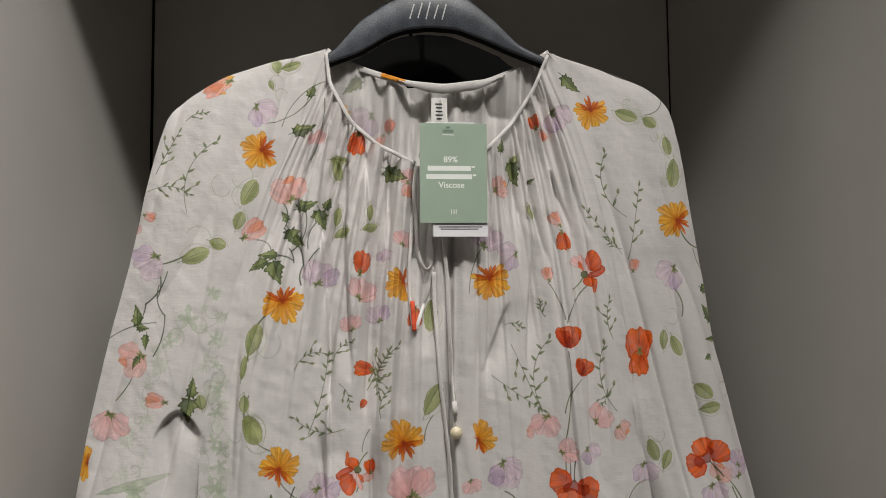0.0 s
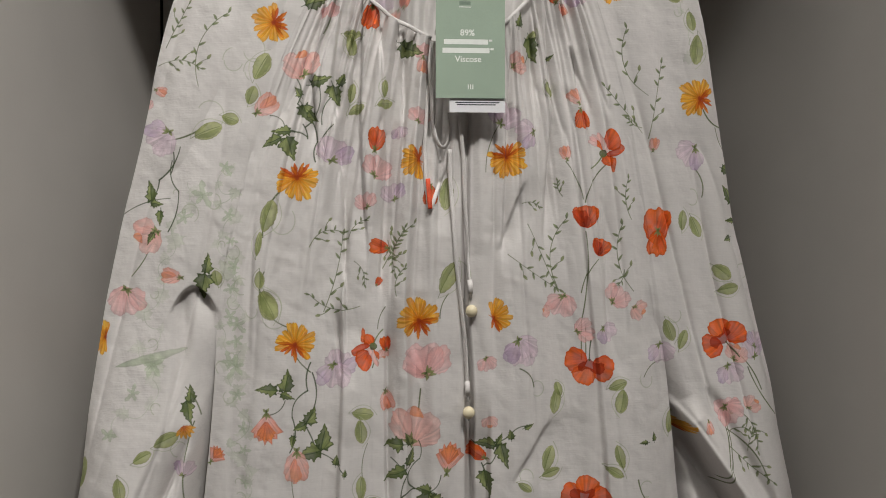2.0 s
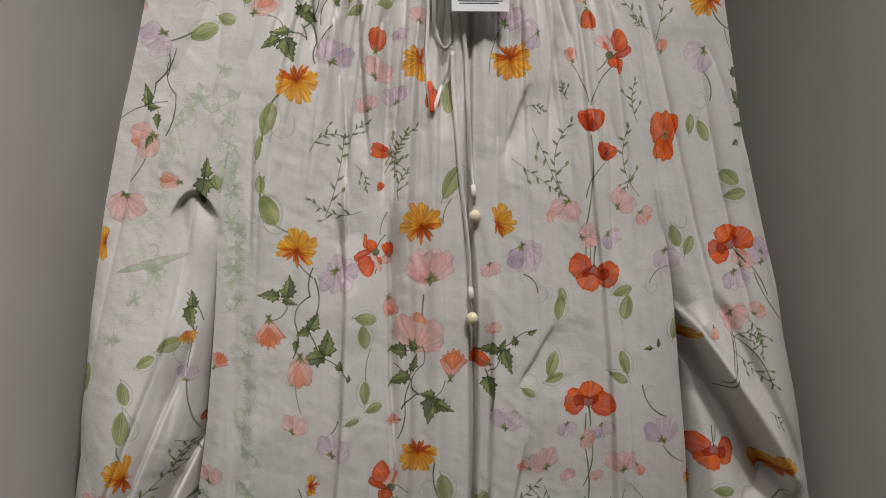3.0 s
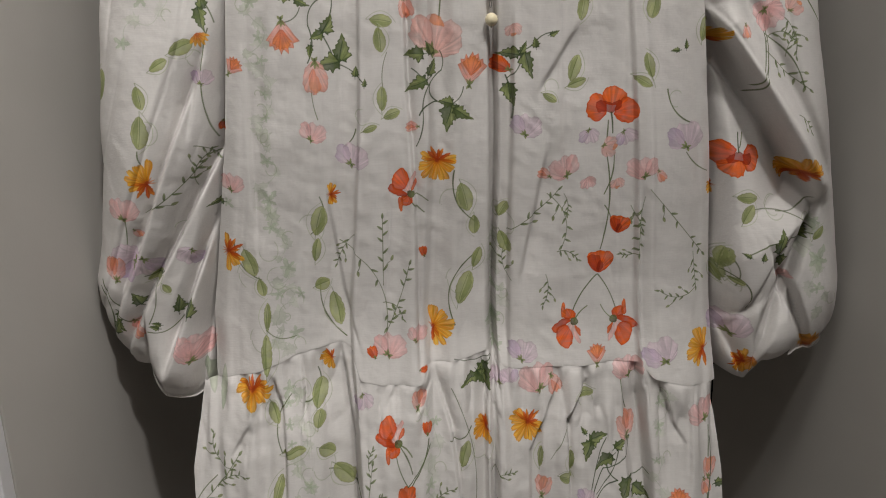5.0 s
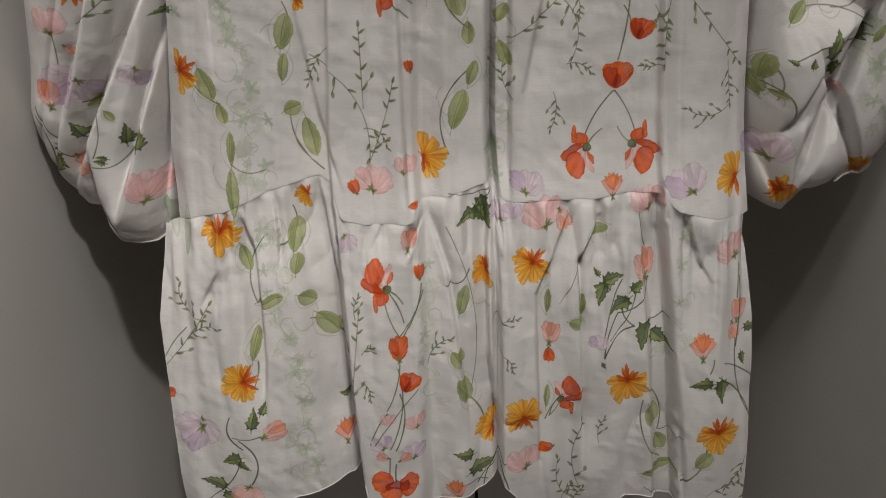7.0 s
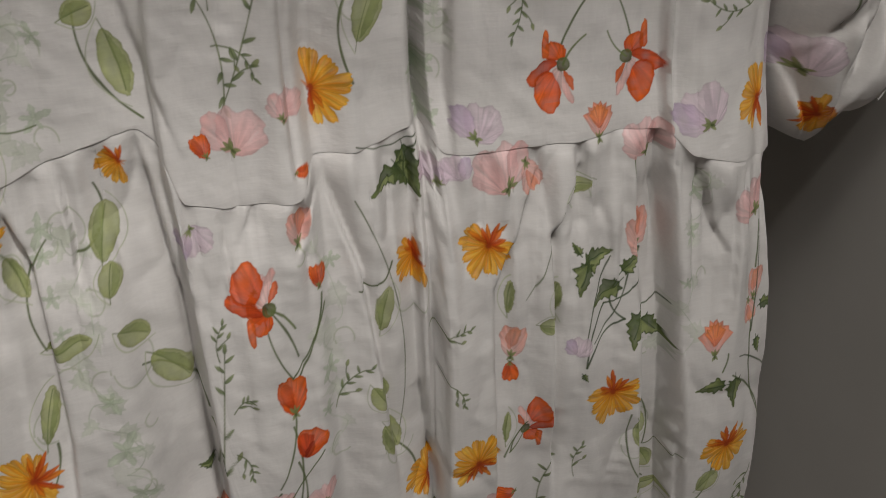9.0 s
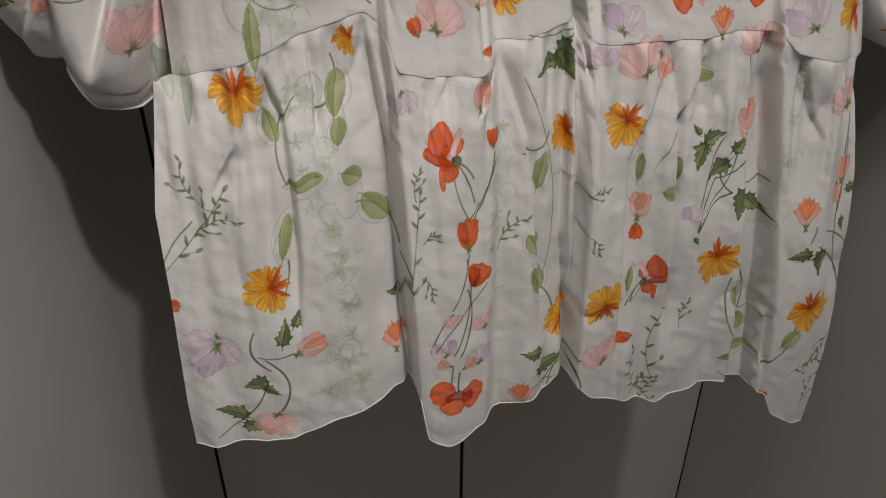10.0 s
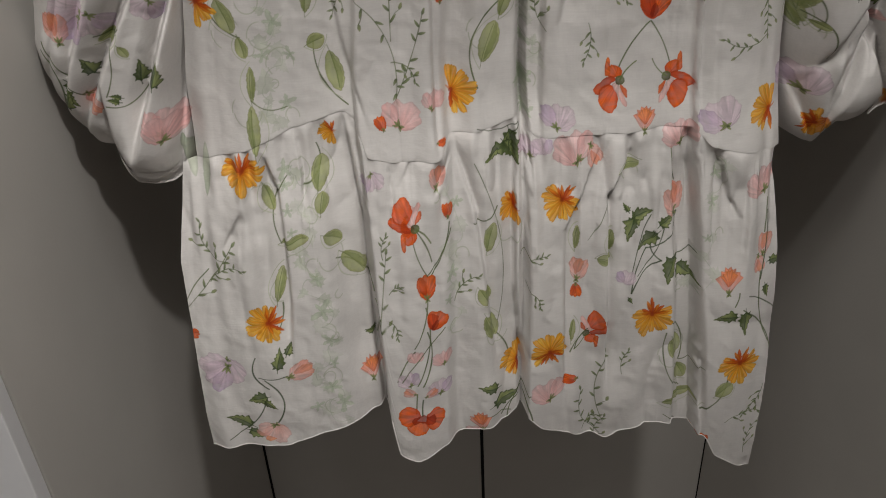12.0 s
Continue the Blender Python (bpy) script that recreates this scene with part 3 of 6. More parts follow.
def blob(x, z, rx, rz, turn, colour, alpha=0.8, rough=0.14, rim_tone=.82):
    r = max(rx, rz) * 1.35
    w = window(x, z, r)
    if w is None:
        return
    area, gx, gz = w
    c, s = math.cos(radians(turn)), math.sin(radians(turn))
    a, b = (gx * c + gz * s) / rx, (-gx * s + gz * c) / rz
    d = np.sqrt(a * a + b * b)
    seed_of[0] += 1
    bearing = np.arctan2(b, a)
    edge = 1 + rough * np.sin(bearing * 3 + seed_of[0]) * .6 + rough * value_noise(np.cos(bearing) * .1, np.sin(bearing) * .1 + 1, .05, .05, 60 + seed_of[0] % 11)
    soft = .0008 / max(rx, rz)
    mask = np.clip((edge - d) / soft + .5, 0, 1) * alpha
    rim = rim_tone + (1 - rim_tone) * np.clip((edge - d) / .18, 0, 1)
    lay(area, mask * np.clip(wash(gx, gz, .18, .007), .6, 1.2).clip(0, 1.1) * .95, np.asarray(colour)[None, None] * (rim * wash(gx, gz, .12, .004))[..., None])


RED, DEEP, ORANGE = (.71, .105, .012), (.34, .020, .006), (.84, .205, .034)
CORAL, ROSE, BLUSH = (.78, .22, .13), (.79, .39, .37), (.80, .535, .535)
LILAC, MAUVE = (.62, .49, .58), (.46, .33, .50)
OLIVE, MOSS, DARK, SAGE_GREEN = (.295, .328, .122), (.150, .19, .065), (.052, .082, .028), (.38, .455, .31)
GOLD, AMBER, RUST = (.86, .46, .040), (.80, .29, .014), (.46, .050, .006)
TONES = {"red": (DEEP, ORANGE), "coral": (RED, ROSE), "pink": (ROSE, BLUSH), "daisy": (RUST, GOLD), "fringe": (RED, CORAL)}


def step(x, z, turn, reach):
    return x + math.cos(radians(turn)) * reach, z + math.sin(radians(turn)) * reach


def vine(x0, z0, x1, z1, bend, width, colour=(.105, .135, .050)):
    mx, mz = (x0 + x1) / 2 - (z1 - z0) * bend * 1.6, (z0 + z1) / 2 + (x1 - x0) * bend * 1.6
    reach = max(abs(x1 - x0), abs(z1 - z0)) * .75 + .01
    w = window((x0 + x1) / 2, (z0 + z1) / 2, reach)
    if w is None:
        return
    area, gx, gz = w
    gx, gz = gx + (x0 + x1) / 2, gz + (z0 + z1) / 2
    best = np.full(gx.shape, 1.0)
    t = np.linspace(0, 1, 26)
    px, pz = (1 - t) ** 2 * x0 + 2 * t * (1 - t) * mx + t * t * x1, (1 - t) ** 2 * z0 + 2 * t * (1 - t) * mz + t * t * z1
    for k in range(25):
        dx, dz = px[k + 1] - px[k], pz[k + 1] - pz[k]
        q = np.clip(((gx - px[k]) * dx + (gz - pz[k]) * dz) / (dx * dx + dz * dz + 1e-12), 0, 1)
        best = np.minimum(best, np.hypot(gx - px[k] - q * dx, gz - pz[k] - q * dz))
    mask = np.clip((width * .78 * wash(gx, gz, .3, .012) - best) / .0005 + .5, 0, 1) * .92
    lay(area, mask, np.asarray(colour)[None, None] * wash(gx, gz, .25, .01)[..., None])


def curl(x, z, r):
    w = window(x, z, r * 1.3)
    if w is None:
        return
    area, gx, gz = w
    seed_of[0] += 1
    d, bearing = np.hypot(gx, gz * .85), np.arctan2(gz, gx)
    line = r * (.82 + .10 * np.sin(bearing + seed_of[0]) + .05 * bearing / np.pi)
    gapped = np.clip(((bearing + seed_of[0] * 1.7) % (2 * np.pi) - 2.1) * 3, 0, 1)
    lay(area, np.clip((.0004 - np.abs(d - line)) / .0004 + .5, 0, 1) * .55 * gapped, (.36, .40, .26))


def rounded(points, times=2):
    """A closed outline with its corners cut, so that it runs smooth."""
    p = np.asarray(points, float)
    for _ in range(times):
        q = np.roll(p, -1, axis=0)
        p = np.stack([p * .78 + q * .22, p * .22 + q * .78], 1).reshape(-1, 2)
    return p


def inked(x, z, size, turn, points, base, tip, alpha=.92, rim=.30, streak=.16, root=(-.6, 0), soft=2, ragged=.03, flip=1):
    """A brushed shape: its outline in its own frame, turned and laid down with a darker wet rim and streaks that run from its root."""
    seed_of[0] += 1
    p = rounded(points, soft) if soft else np.asarray(points, float)
    p = p + np.random.RandomState(seed_of[0]).uniform(-ragged, ragged, p.shape)
    p, (ra, rb) = p * (1, flip), (root[0], root[1] * flip)
    c, s = math.cos(radians(turn)) * size, math.sin(radians(turn)) * size
    px, pz = p[:, 0] * c - p[:, 1] * s, p[:, 0] * s + p[:, 1] * c
    w = window(x + (px.max() + px.min()) / 2, z + (pz.max() + pz.min()) / 2, max(np.ptp(px), np.ptp(pz)) / 2 + .001)
    if w is None:
        return
    area, gx, gz = w
    gx, gz = gx + (px.max() + px.min()) / 2, gz + (pz.max() + pz.min()) / 2
    near, inside = np.full(gx.shape, 1.0), np.zeros(gx.shape, bool)
    for k in range(len(px)):
        ax, az, bx, bz = px[k - 1], pz[k - 1], px[k], pz[k]
        dx, dz = bx - ax, bz - az
        q = np.clip(((gx - ax) * dx + (gz - az) * dz) / (dx * dx + dz * dz + 1e-14), 0, 1)
        near = np.minimum(near, (gx - ax - q * dx) ** 2 + (gz - az - q * dz) ** 2)
        inside ^= ((az > gz) != (bz > gz)) & (gx < dx * (gz - az) / (dz if abs(dz) > 1e-12 else 1e-12) + ax)
    deep = np.sqrt(near) * np.where(inside, 1, -1)
    rx, rz = gx - (ra * c - rb * s), gz - (ra * s + rb * c)
    far = np.hypot(rx, rz) / size
    bearing = np.arctan2(rz, rx)
    lines = value_noise(bearing + seed_of[0], far, .10, .8, 80 + seed_of[0] % 13) + .6 * value_noise(bearing, far, .045, .5, 81 + seed_of[0] % 13)
    pool = value_noise(gx + seed_of[0] * .11, gz, .0045, .0045, 90 + seed_of[0] % 7)
    blend = np.clip(far / 1.5 + .22 * pool, 0, 1)[..., None]
    tone = np.asarray(base) * (1 - blend) + np.asarray(tip) * blend
    tone = tone * ((1 - rim * np.exp(-np.clip(deep, 0, 1) / .0007)) * (1 + streak * lines) * (1 + .08 * pool))[..., None]
    mask = np.clip(deep / .0004 + .5, 0, 1) * alpha * np.clip(.93 + .10 * pool + .25 * np.exp(-np.clip(deep, 0, 1) / .0008), 0, 1.04)
    lay(area, np.clip(mask, 0, 1), np.clip(tone, 0, .9))


OVAL = [(-1, 0), (-.72, .52), (-.2, .92), (.3, .95), (.75, .6), (1, .05), (.78, -.55), (.3, -.95), (-.25, -.9), (-.75, -.5)]
HALF_OVAL = [(-.95, .02), (-.6, .40), (-.1, .72), (.35, .70), (.75, .40), (.93, .06), (.3, .10)]


def leaf(x, z, length, width, turn, tone="olive"):
    x0, z0 = step(x, z, turn, -length)
    if tone == "grey":
        petal(x0, z0, length * 2, width, turn, SAGE_GREEN, (.58, .62, .50), .75, 1.0)
        return
    slim = width / length * 1.05
    side = 1 if int(abs(x) * 7000) % 2 else -1
    vine(*step(x0, z0, turn, -length * .25), *step(x, z, turn, length * 1.25), side * .36 * (.55 + width / length), .00030, (.42, .45, .30))
    inked(x, z, length, turn, [(a, b * slim) for a, b in OVAL], OLIVE, (.44, .465, .215), .90, .34, .10, ragged=.025)
    inked(x, z, length, turn, [(a, b * slim) for a, b in HALF_OVAL], (.185, .235, .075), (.30, .345, .125), .62, .20, .14, ragged=.03, flip=-side)
    vine(*step(x0, z0, turn, -length * .2), *step(x, z, turn, length * .8), .04, .00030, MOSS)


LOBES = [(-.62, .03), (-.50, .16), (-.62, .56), (-.40, .46), (-.30, .60), (-.12, .88), (-.02, .62), (.04, .46), (.22, .60), (.30, .36), (.52, .40), (.58, .20), (.74, .18), (1.05, .0),
         (.70, -.14), (.54, -.34), (.40, -.30), (.26, -.52), (.08, -.40), (.0, -.76), (-.20, -.52), (-.34, -.42), (-.52, -.62), (-.50, -.20), (-.62, -.04)]
LOBE_HALF = [(-.55, .02), (-.40, .20), (-.30, .50), (-.12, .74), (-.02, .50), (.04, .36), (.22, .48), (.30, .28), (.50, .30), (.55, .14), (.80, .05), (.2, .04)]


def ivy(x, z, size, turn):
    side = 1 if int(abs(z) * 5000) % 2 else -1
    slim = .62 + .26 * (int(abs(x) * 9000) % 3) / 2
    bent = [(a, b * slim + .12 * a * a * side) for a, b in LOBES]
    inked(x, z, size * 1.05, turn, bent, (.060, .092, .032), (.15, .19, .065), .96, .38, .22, soft=1, ragged=.03, flip=side)
    inked(x, z, size * 1.05, turn, [(a, b * slim + .12 * a * a * side) for a, b in LOBE_HALF], (.20, .245, .085), (.36, .40, .18), .85, .15, .24, soft=1, ragged=.03, flip=side)
    vine(*step(x, z, turn, -size * .9), *step(x, z, turn, size * .55), .05, .0004, DARK)


def star(x, z, size):
    seed_of[0] += 1
    first = seed_of[0] * 47 % 360
    for k in range(5):
        reach = size * (.98, .80, .70, .88, .62)[k]
        inked(x, z, reach, first + k * 68, [(-.05, 0), (.25, .20), (.52, .16), (.62, .24), (1.0, 0), (.60, -.22), (.48, -.14), (.22, -.18)], (.40, .47, .33), (.55, .615, .475), .66, .14, .14, root=(0, 0), soft=1, ragged=.05)


def sprig(x0, z0, x1, z1, bend):
    """A twig with pairs of small pointed leaves towards its end."""
    vine(x0, z0, x1, z1, bend + .10, .00045, (.15, .18, .08))
    length = math.hypot(x1 - x0, z1 - z0)
    turn = math.degrees(math.atan2(z1 - z0, x1 - x0))
    bent = bend + .10
    mx, mz = (x0 + x1) / 2 - (z1 - z0) * bent * 1.6, (z0 + z1) / 2 + (x1 - x0) * bent * 1.6
    small = min(.0082, .0044 + length * .06)
    places = [.22, .36, .48] if length > .03 else [.3]
    places += [1 - min(.45, .022 / length) * q for q in (1.0, .72, .46, .22, 0)]
    for k, t in enumerate(places):
        px, pz = (1 - t) ** 2 * x0 + 2 * t * (1 - t) * mx + t * t * x1, (1 - t) ** 2 * z0 + 2 * t * (1 - t) * mz + t * t * z1
        lean = (38 + k * 29 % 26) * (1 if k % 2 else -1) if t < .99 else 0
        petal(px, pz, small * (1.05 - .30 * t), small * .135, turn + lean, (.085, .12, .045), (.26, .31, .14), .92, .8)
        if k % 3 == 0 and t < .6:
            qx, qz = step(px, pz, turn + lean, small * 1.5)
            vine(px, pz, qx, qz, .1, .0004, (.13, .16, .07))
            petal(qx, qz, small * .7, small * .17, turn + lean * .5, MOSS, OLIVE, .88, .8)


TULIP = [(-.78, -.10), (-.52, -.44), (0, -.60), (.48, -.62), (.80, -.42), (.66, -.16), (.93, .04), (.70, .24), (.80, .46), (.42, .63), (0, .58), (-.5, .42), (-.78, .10)]
FRILL = [(-.70, -.08), (-.25, -.45), (.25, -.85), (.38, -.66), (.58, -.72), (.56, -.46), (.82, -.44), (.70, -.22), (.98, -.10), (.78, .06), (.96, .26), (.66, .32), (.74, .56), (.48, .56), (.34, .86), (.05, .66), (-.3, .42), (-.70, .08)]


def calyx(x, z, size, turn):
    """Green pointed sepals that hold a flower."""
    for off in (0, 34, -38, 150, -140):
        petal(x, z, size * (1.0 if abs(off) < 90 else .75), size * .17, turn + off, MOSS, OLIVE, .92, .7, .3)
    petal(x, z, size * .5, size * .12, turn + 180, DARK, MOSS, .9, .8)


def fan(x, z, r, turn, tone):
    base, tip = TONES[tone]
    seed_of[0] += 1
    side = 1 if seed_of[0] % 2 else -1
    if tone == "daisy":
        x0, z0 = step(x, z, turn, -r * .75)
        for off in (-52, -30, -10, 12, 32, 54):
            petal(x0, z0, r * (1.55 - abs(off) * .005), r * .19, turn + off, base, tip, .92, 1.5, .3)
        return
    if tone == "fringe":
        inked(x, z, r * .95, turn, FRILL, (.80, .42, .38), (.80, .25, .13), .88, .34, .26, soft=0, ragged=.05, flip=side)
        inked(*step(x, z, turn, r * .18), r * .62, turn, FRILL, (.76, .17, .06), (.83, .25, .06), .80, .34, .30, soft=0, ragged=.06, flip=-side)
    elif tone == "red":
        inked(x, z, r * .98, turn, TULIP, (.66, .085, .012), (.80, .15, .02), .97, .30, .26, ragged=.03, flip=side)
        inked(x, z, r * .98, turn, [(-.7, .05), (-.2, .40), (.40, .52), (.66, .34), (.55, .06), (0, -.06)], DEEP, (.78, .13, .02), .62, .2, .3, flip=side)
    else:
        inked(x, z, r * .98, turn, TULIP, (.80, .47, .43), (.81, .33, .24) if tone == "coral" else BLUSH, .80, .30, .24, ragged=.035, flip=side)
        inked(x, z, r * .98, turn, [(-.5, -.1), (0, -.34), (.55, -.30), (.86, .02), (.62, .30), (.1, .18)], base, (.84, .30, .11) if tone == "coral" else ROSE, .50, .2, .3, flip=-side)
    calyx(*step(x, z, turn, -r * .72), r * .36, turn)


BOWL = [(-.80, 0), (-.62, .42), (-.15, .80), (.36, .92), (.62, .72), (.58, .40), (.74, .12), (.62, -.25), (.68, -.60), (.36, -.90), (-.15, -.82), (-.62, -.40)]
BOWL_SIDE = [(-.78, .02), (-.55, .40), (-.10, .76), (.30, .86), (.48, .62), (.35, .30), (.40, .05), (0, -.10)]


def cup(x, z, r, turn):
    side = 1 if math.cos(radians(turn)) >= 0 else -1
    inked(x, z, r * .95, turn, BOWL, (.64, .075, .010), (.77, .135, .014), .98, .30, .28, ragged=.02)
    inked(x, z, r * .95, turn, BOWL_SIDE, DEEP, (.62, .065, .010), .78, .25, .30, ragged=.02, flip=side)
    inked(x, z, r * .95, turn, [(-.8, 0), (-.5, .22), (-.1, .16), (.1, -.05), (-.2, -.28), (-.55, -.22)], (.16, .012, .004), DEEP, .62, .1, .2)


LOBE_A = [(-.14, -.22), (-.5, -.5), (-.9, -.29), (-.94, .07), (-.72, .54), (-.36, .58), (-.18, .26)]
LOBE_B = [(.07, -.25), (.18, -.5), (.62, -.72), (.94, -.4), (.94, .07), (.58, .36), (.25, .20)]
LOBE_C = [(-.34, .22), (-.20, .70), (.08, .78), (.34, .70), (.66, .43), (.58, .10), (.1, .02)]
LOBE_D = [(-.58, .22), (-.29, .32), (0, .10), (.36, .29), (.43, -.04), (.2, -.12), (.02, -.27), (-.3, -.10), (-.5, -.18)]


def bloom(x, z, r, turn):
    up = turn - 90
    inked(x, z, r, up, LOBE_C, (.78, .13, .02), (.80, .15, .022), .97, .24, .22, root=(0, -.2))
    inked(x, z, r, up, LOBE_A, (.66, .065, .008), (.81, .165, .026), .97, .26, .22, root=(0, -.2))
    inked(x, z, r, up, LOBE_B, (.66, .065, .008), (.81, .165, .026), .97, .26, .22, root=(0, -.2))
    inked(x, z, r, up, LOBE_D, (.30, .018, .005), (.60, .055, .008), .82, .2, .30, root=(0, -.2))
    vine(*step(x, z, turn, -r * .20), *step(x, z, turn, -r * .95), .03, .0008, DARK)


DROOP = (([(-.38, .31), (-.44, .55), (-.33, .69), (-.07, .78), (.05, .69), (.07, .38), (-.14, .33)], (.64, .07, .009), (.83, .21, .04), .97),
         ([(-.04, .40), (-.02, .9), (.05, 1.03), (.13, .95), (.17, .40)], (.68, .09, .012), (.83, .22, .05), .96),
         ([(-.61, -.36), (-.61, -.05), (-.44, .06), (-.34, .20), (-.40, -.08), (-.5, -.26)], RED, (.82, .20, .05), .92),
         ([(-.19, .05), (.05, .14), (.36, .05), (.40, -.30), (.25, -.62), (-.05, -.84), (-.25, -.62), (-.34, -.33)], (.62, .06, .008), (.80, .145, .018), .96),
         ([(-.28, .26), (-.1, .40), (.19, .34), (.56, .12), (.52, -.10), (.36, -.18), (.27, .02), (0, .10)], (.42, .032, .006), (.74, .12, .018), .94),
         ([(-.24, .19), (-.08, .14), (-.22, -.1), (-.40, -.48), (-.57, -.64), (-.62, -.48), (-.48, -.24), (-.36, .05)], (.80, .56, .53), (.80, .42, .38), .94))


def droop(x, z, r, turn):
    """A nodding poppy; turn is the way to its stem."""
    across, up = -1 if math.cos(radians(turn)) > 0 else 1, 1 if math.sin(radians(turn)) > 0 else -1
    for points, base, tip, alpha in DROOP:
        inked(x, z, r, 0, [(a * across, b * up) for a, b in points], base, tip, alpha, .30, .22, root=(-.36 * across, .26 * up), ragged=.015)
    xs, zs = x - .36 * across * r, z + .24 * up * r
    inked(xs, zs, r * .17, turn, OVAL, (.07, .055, .02), MOSS, .92, .2)
    vine(xs, zs, *step(xs, zs, turn, r * .8), .1, .0007, MOSS)


PEA_WIDE = [(-.55, .12), (-.56, -.40), (-.20, -.86), (.12, -.74), (.36, -.82), (.72, -.44), (.58, -.12), (.90, .16), (.64, .52), (.10, .56), (-.30, .44)]
PEA_HOOD = [(-.34, .30), (.05, .14), (.50, .22), (.84, .58), (.66, .92), (.30, .90), (.10, 1.02), (-.26, .76)]


def pea(x, z, r, turn, tone):
    main, second = {"pink": (BLUSH, ROSE), "lilac": ((.70, .565, .625), LILAC), "coral": ((.78, .53, .50), (.77, .36, .30))}[tone]
    seed_of[0] += 1
    side = 1 if seed_of[0] % 2 else -1
    xs, zs = step(x, z, turn - 90 * side, r * .10)
    inked(xs, zs, r, turn, PEA_WIDE, second, main, .76, .32, .22, root=(-.5, .1), ragged=.035, flip=side)
    inked(xs, zs, r, turn, [(-.5, .05), (-.1, -.35), (.30, -.60), (.62, -.30), (.30, -.05), (0, .10)], second, main, .36, .30, .22, root=(-.5, .1), flip=side)
    inked(xs, zs, r, turn, PEA_HOOD, main, MAUVE if tone == "lilac" else second, .70, .26, .22, root=(-.5, .1), ragged=.03, flip=side)
    if tone == "coral":
        inked(xs, zs, r, turn, [(.40, -.30), (.80, .0), (.84, .30), (.50, .34)], CORAL, (.85, .30, .09), .70, .2, .2, flip=side)
    if r > .010:
        calyx(*step(*step(xs, zs, turn, -r * .36), turn + 90, r * .18 * side), r * .34, turn + 40 * side)


def daisy(x, z, r, turn, side=0):
    """A marigold; turn is the way to its dark petals, side keeps one half where a fold hides the other."""
    xc, zc = step(x, z, turn, r * .22)
    seed_of[0] += 1
    s = seed_of[0]
    brush = [(0, -.03), (.40, -.10), (.74, -.155), (.90, -.12), (.97, -.03), (.93, .02), (1.0, .06), (.90, .13), (.70, .145), (.40, .09), (0, .03)]
    for k in (0, 12, 1, 11, 2, 10, 3, 9, 4, 8, 5, 7, 6):
        bearing = turn + 180 + (k - 6) * 19.5 + (s * 7 + k * 13) % 9 - 4
        if side and math.cos(radians(bearing)) * side < -.30:
            continue
        reach = r * (1.16 - .028 * abs(k - 6)) * (.88 + .06 * ((s + k * 5) % 4))
        light = ((s + k * 3) % 5) / 5
        inked(xc, zc, reach, bearing, brush, (.78, .30, .015), (.88, .44 + .13 * light, .040 + .07 * light), .97, .26, .24, root=(0, 0), soft=1, ragged=.012)
        petal(*step(xc, zc, bearing, reach * .25), reach * .70, r * .020, bearing + 3, (.86, .55, .13), (.86, .50, .08), .6, 1.1)
        petal(*step(xc, zc, bearing, reach * .15), reach * .75, r * .020, bearing - 6, AMBER, (.74, .24, .012), .65, 1.1)
    for k in range(7):
        bearing = turn + (k - 3) * 25 + (s * 5 + k * 7) % 15 - 7
        if side and math.cos(radians(bearing)) * side < -.30:
            continue
        reach = r * (.62 + .10 * ((s + k * 3) % 4))
        petal(xc, zc, reach, r * .092, bearing, (.42, .035, .004), (.70, .15, .010) if k % 2 else (.80, .27, .015), .97, 1.1, .3)
        petal(xc, zc, reach * .8, r * .020, bearing + 4, (.30, .020, .004), (.46, .05, .006), .7, 1.0)
    for k in range(7):
        petal(xc, zc, r * .36, r * .040, turn + 180 + (k - 3) * 30, RUST, AMBER, .75, .6)
    blob(xc, zc, r * .10, r * .10, 0, (.34, .05, .01), .8)


def trail(points, wide, count, seed, pale=.55):
    """A faded climbing ivy: small sage leaves and hair-thin tendrils along a line."""
    rng = np.random.RandomState(seed)
    p = dense(points, 200)
    last = p[0]
    for k in range(count):
        at = p[int((k + rng.uniform(.2, .8)) / count * 199)] + (rng.uniform(-wide, wide), 0)
        shade = rng.uniform(.85, 1.15)
        size, turn = rng.uniform(.006, .013), rng.uniform(0, 360)
        slim = rng.uniform(.7, 1.0)
        inked(at[0], at[1], size, turn, [(a, b * slim) for a, b in LOBES], (.38 * shade, .44 * shade, .31 * shade), (.56, .605, .475), pale * rng.uniform(.55, 1.1), .16, .14, soft=0, ragged=.07)
        vine(last[0], last[1], at[0], at[1], rng.uniform(-.45, .45), .00026, (.46, .50, .40))
        if k % 3 == 0:
            curl(at[0] + rng.uniform(-wide, wide), at[1] + rng.uniform(-.006, .006), rng.uniform(.003, .008))
        last = at


trail([(-.122, 1.445), (-.118, 1.35), (-.116, 1.25)], 0.0115, 18, 1, .50)
trail([(-.114, 1.27), (-.108, 1.17), (-.108, 1.06), (-.104, .91)], 0.0103, 31, 2, .50)
trail([(-.155, 1.43), (-.165, 1.36), (-.19, 1.27), (-.205, 1.20)], 0.0184, 15, 3, .40)
trail([(-.098, .885), (-.09, .80), (-.083, .72), (-.086, .645)], 0.0138, 20, 4, .45)
trail([(.098, 1.02), (.097, .95), (.098, .905)], 0.0069, 8, 5, .50)
trail([(.395, 1.04), (.404, .99), (.408, .93)], 0.0138, 8, 6, .50)
trail([(.254, .865), (.249, .80), (.246, .74)], 0.0092, 7, 7, .40)
trail([(.255, 1.63), (.30, 1.60), (.318, 1.54)], 0.008, 7, 8, .30)
trail([(.025, .86), (.03, .78), (.03, .72)], 0.0092, 7, 9, .35)
star(-0.141, 1.419, 0.0148)
star(-0.158, 1.399, 0.0106)
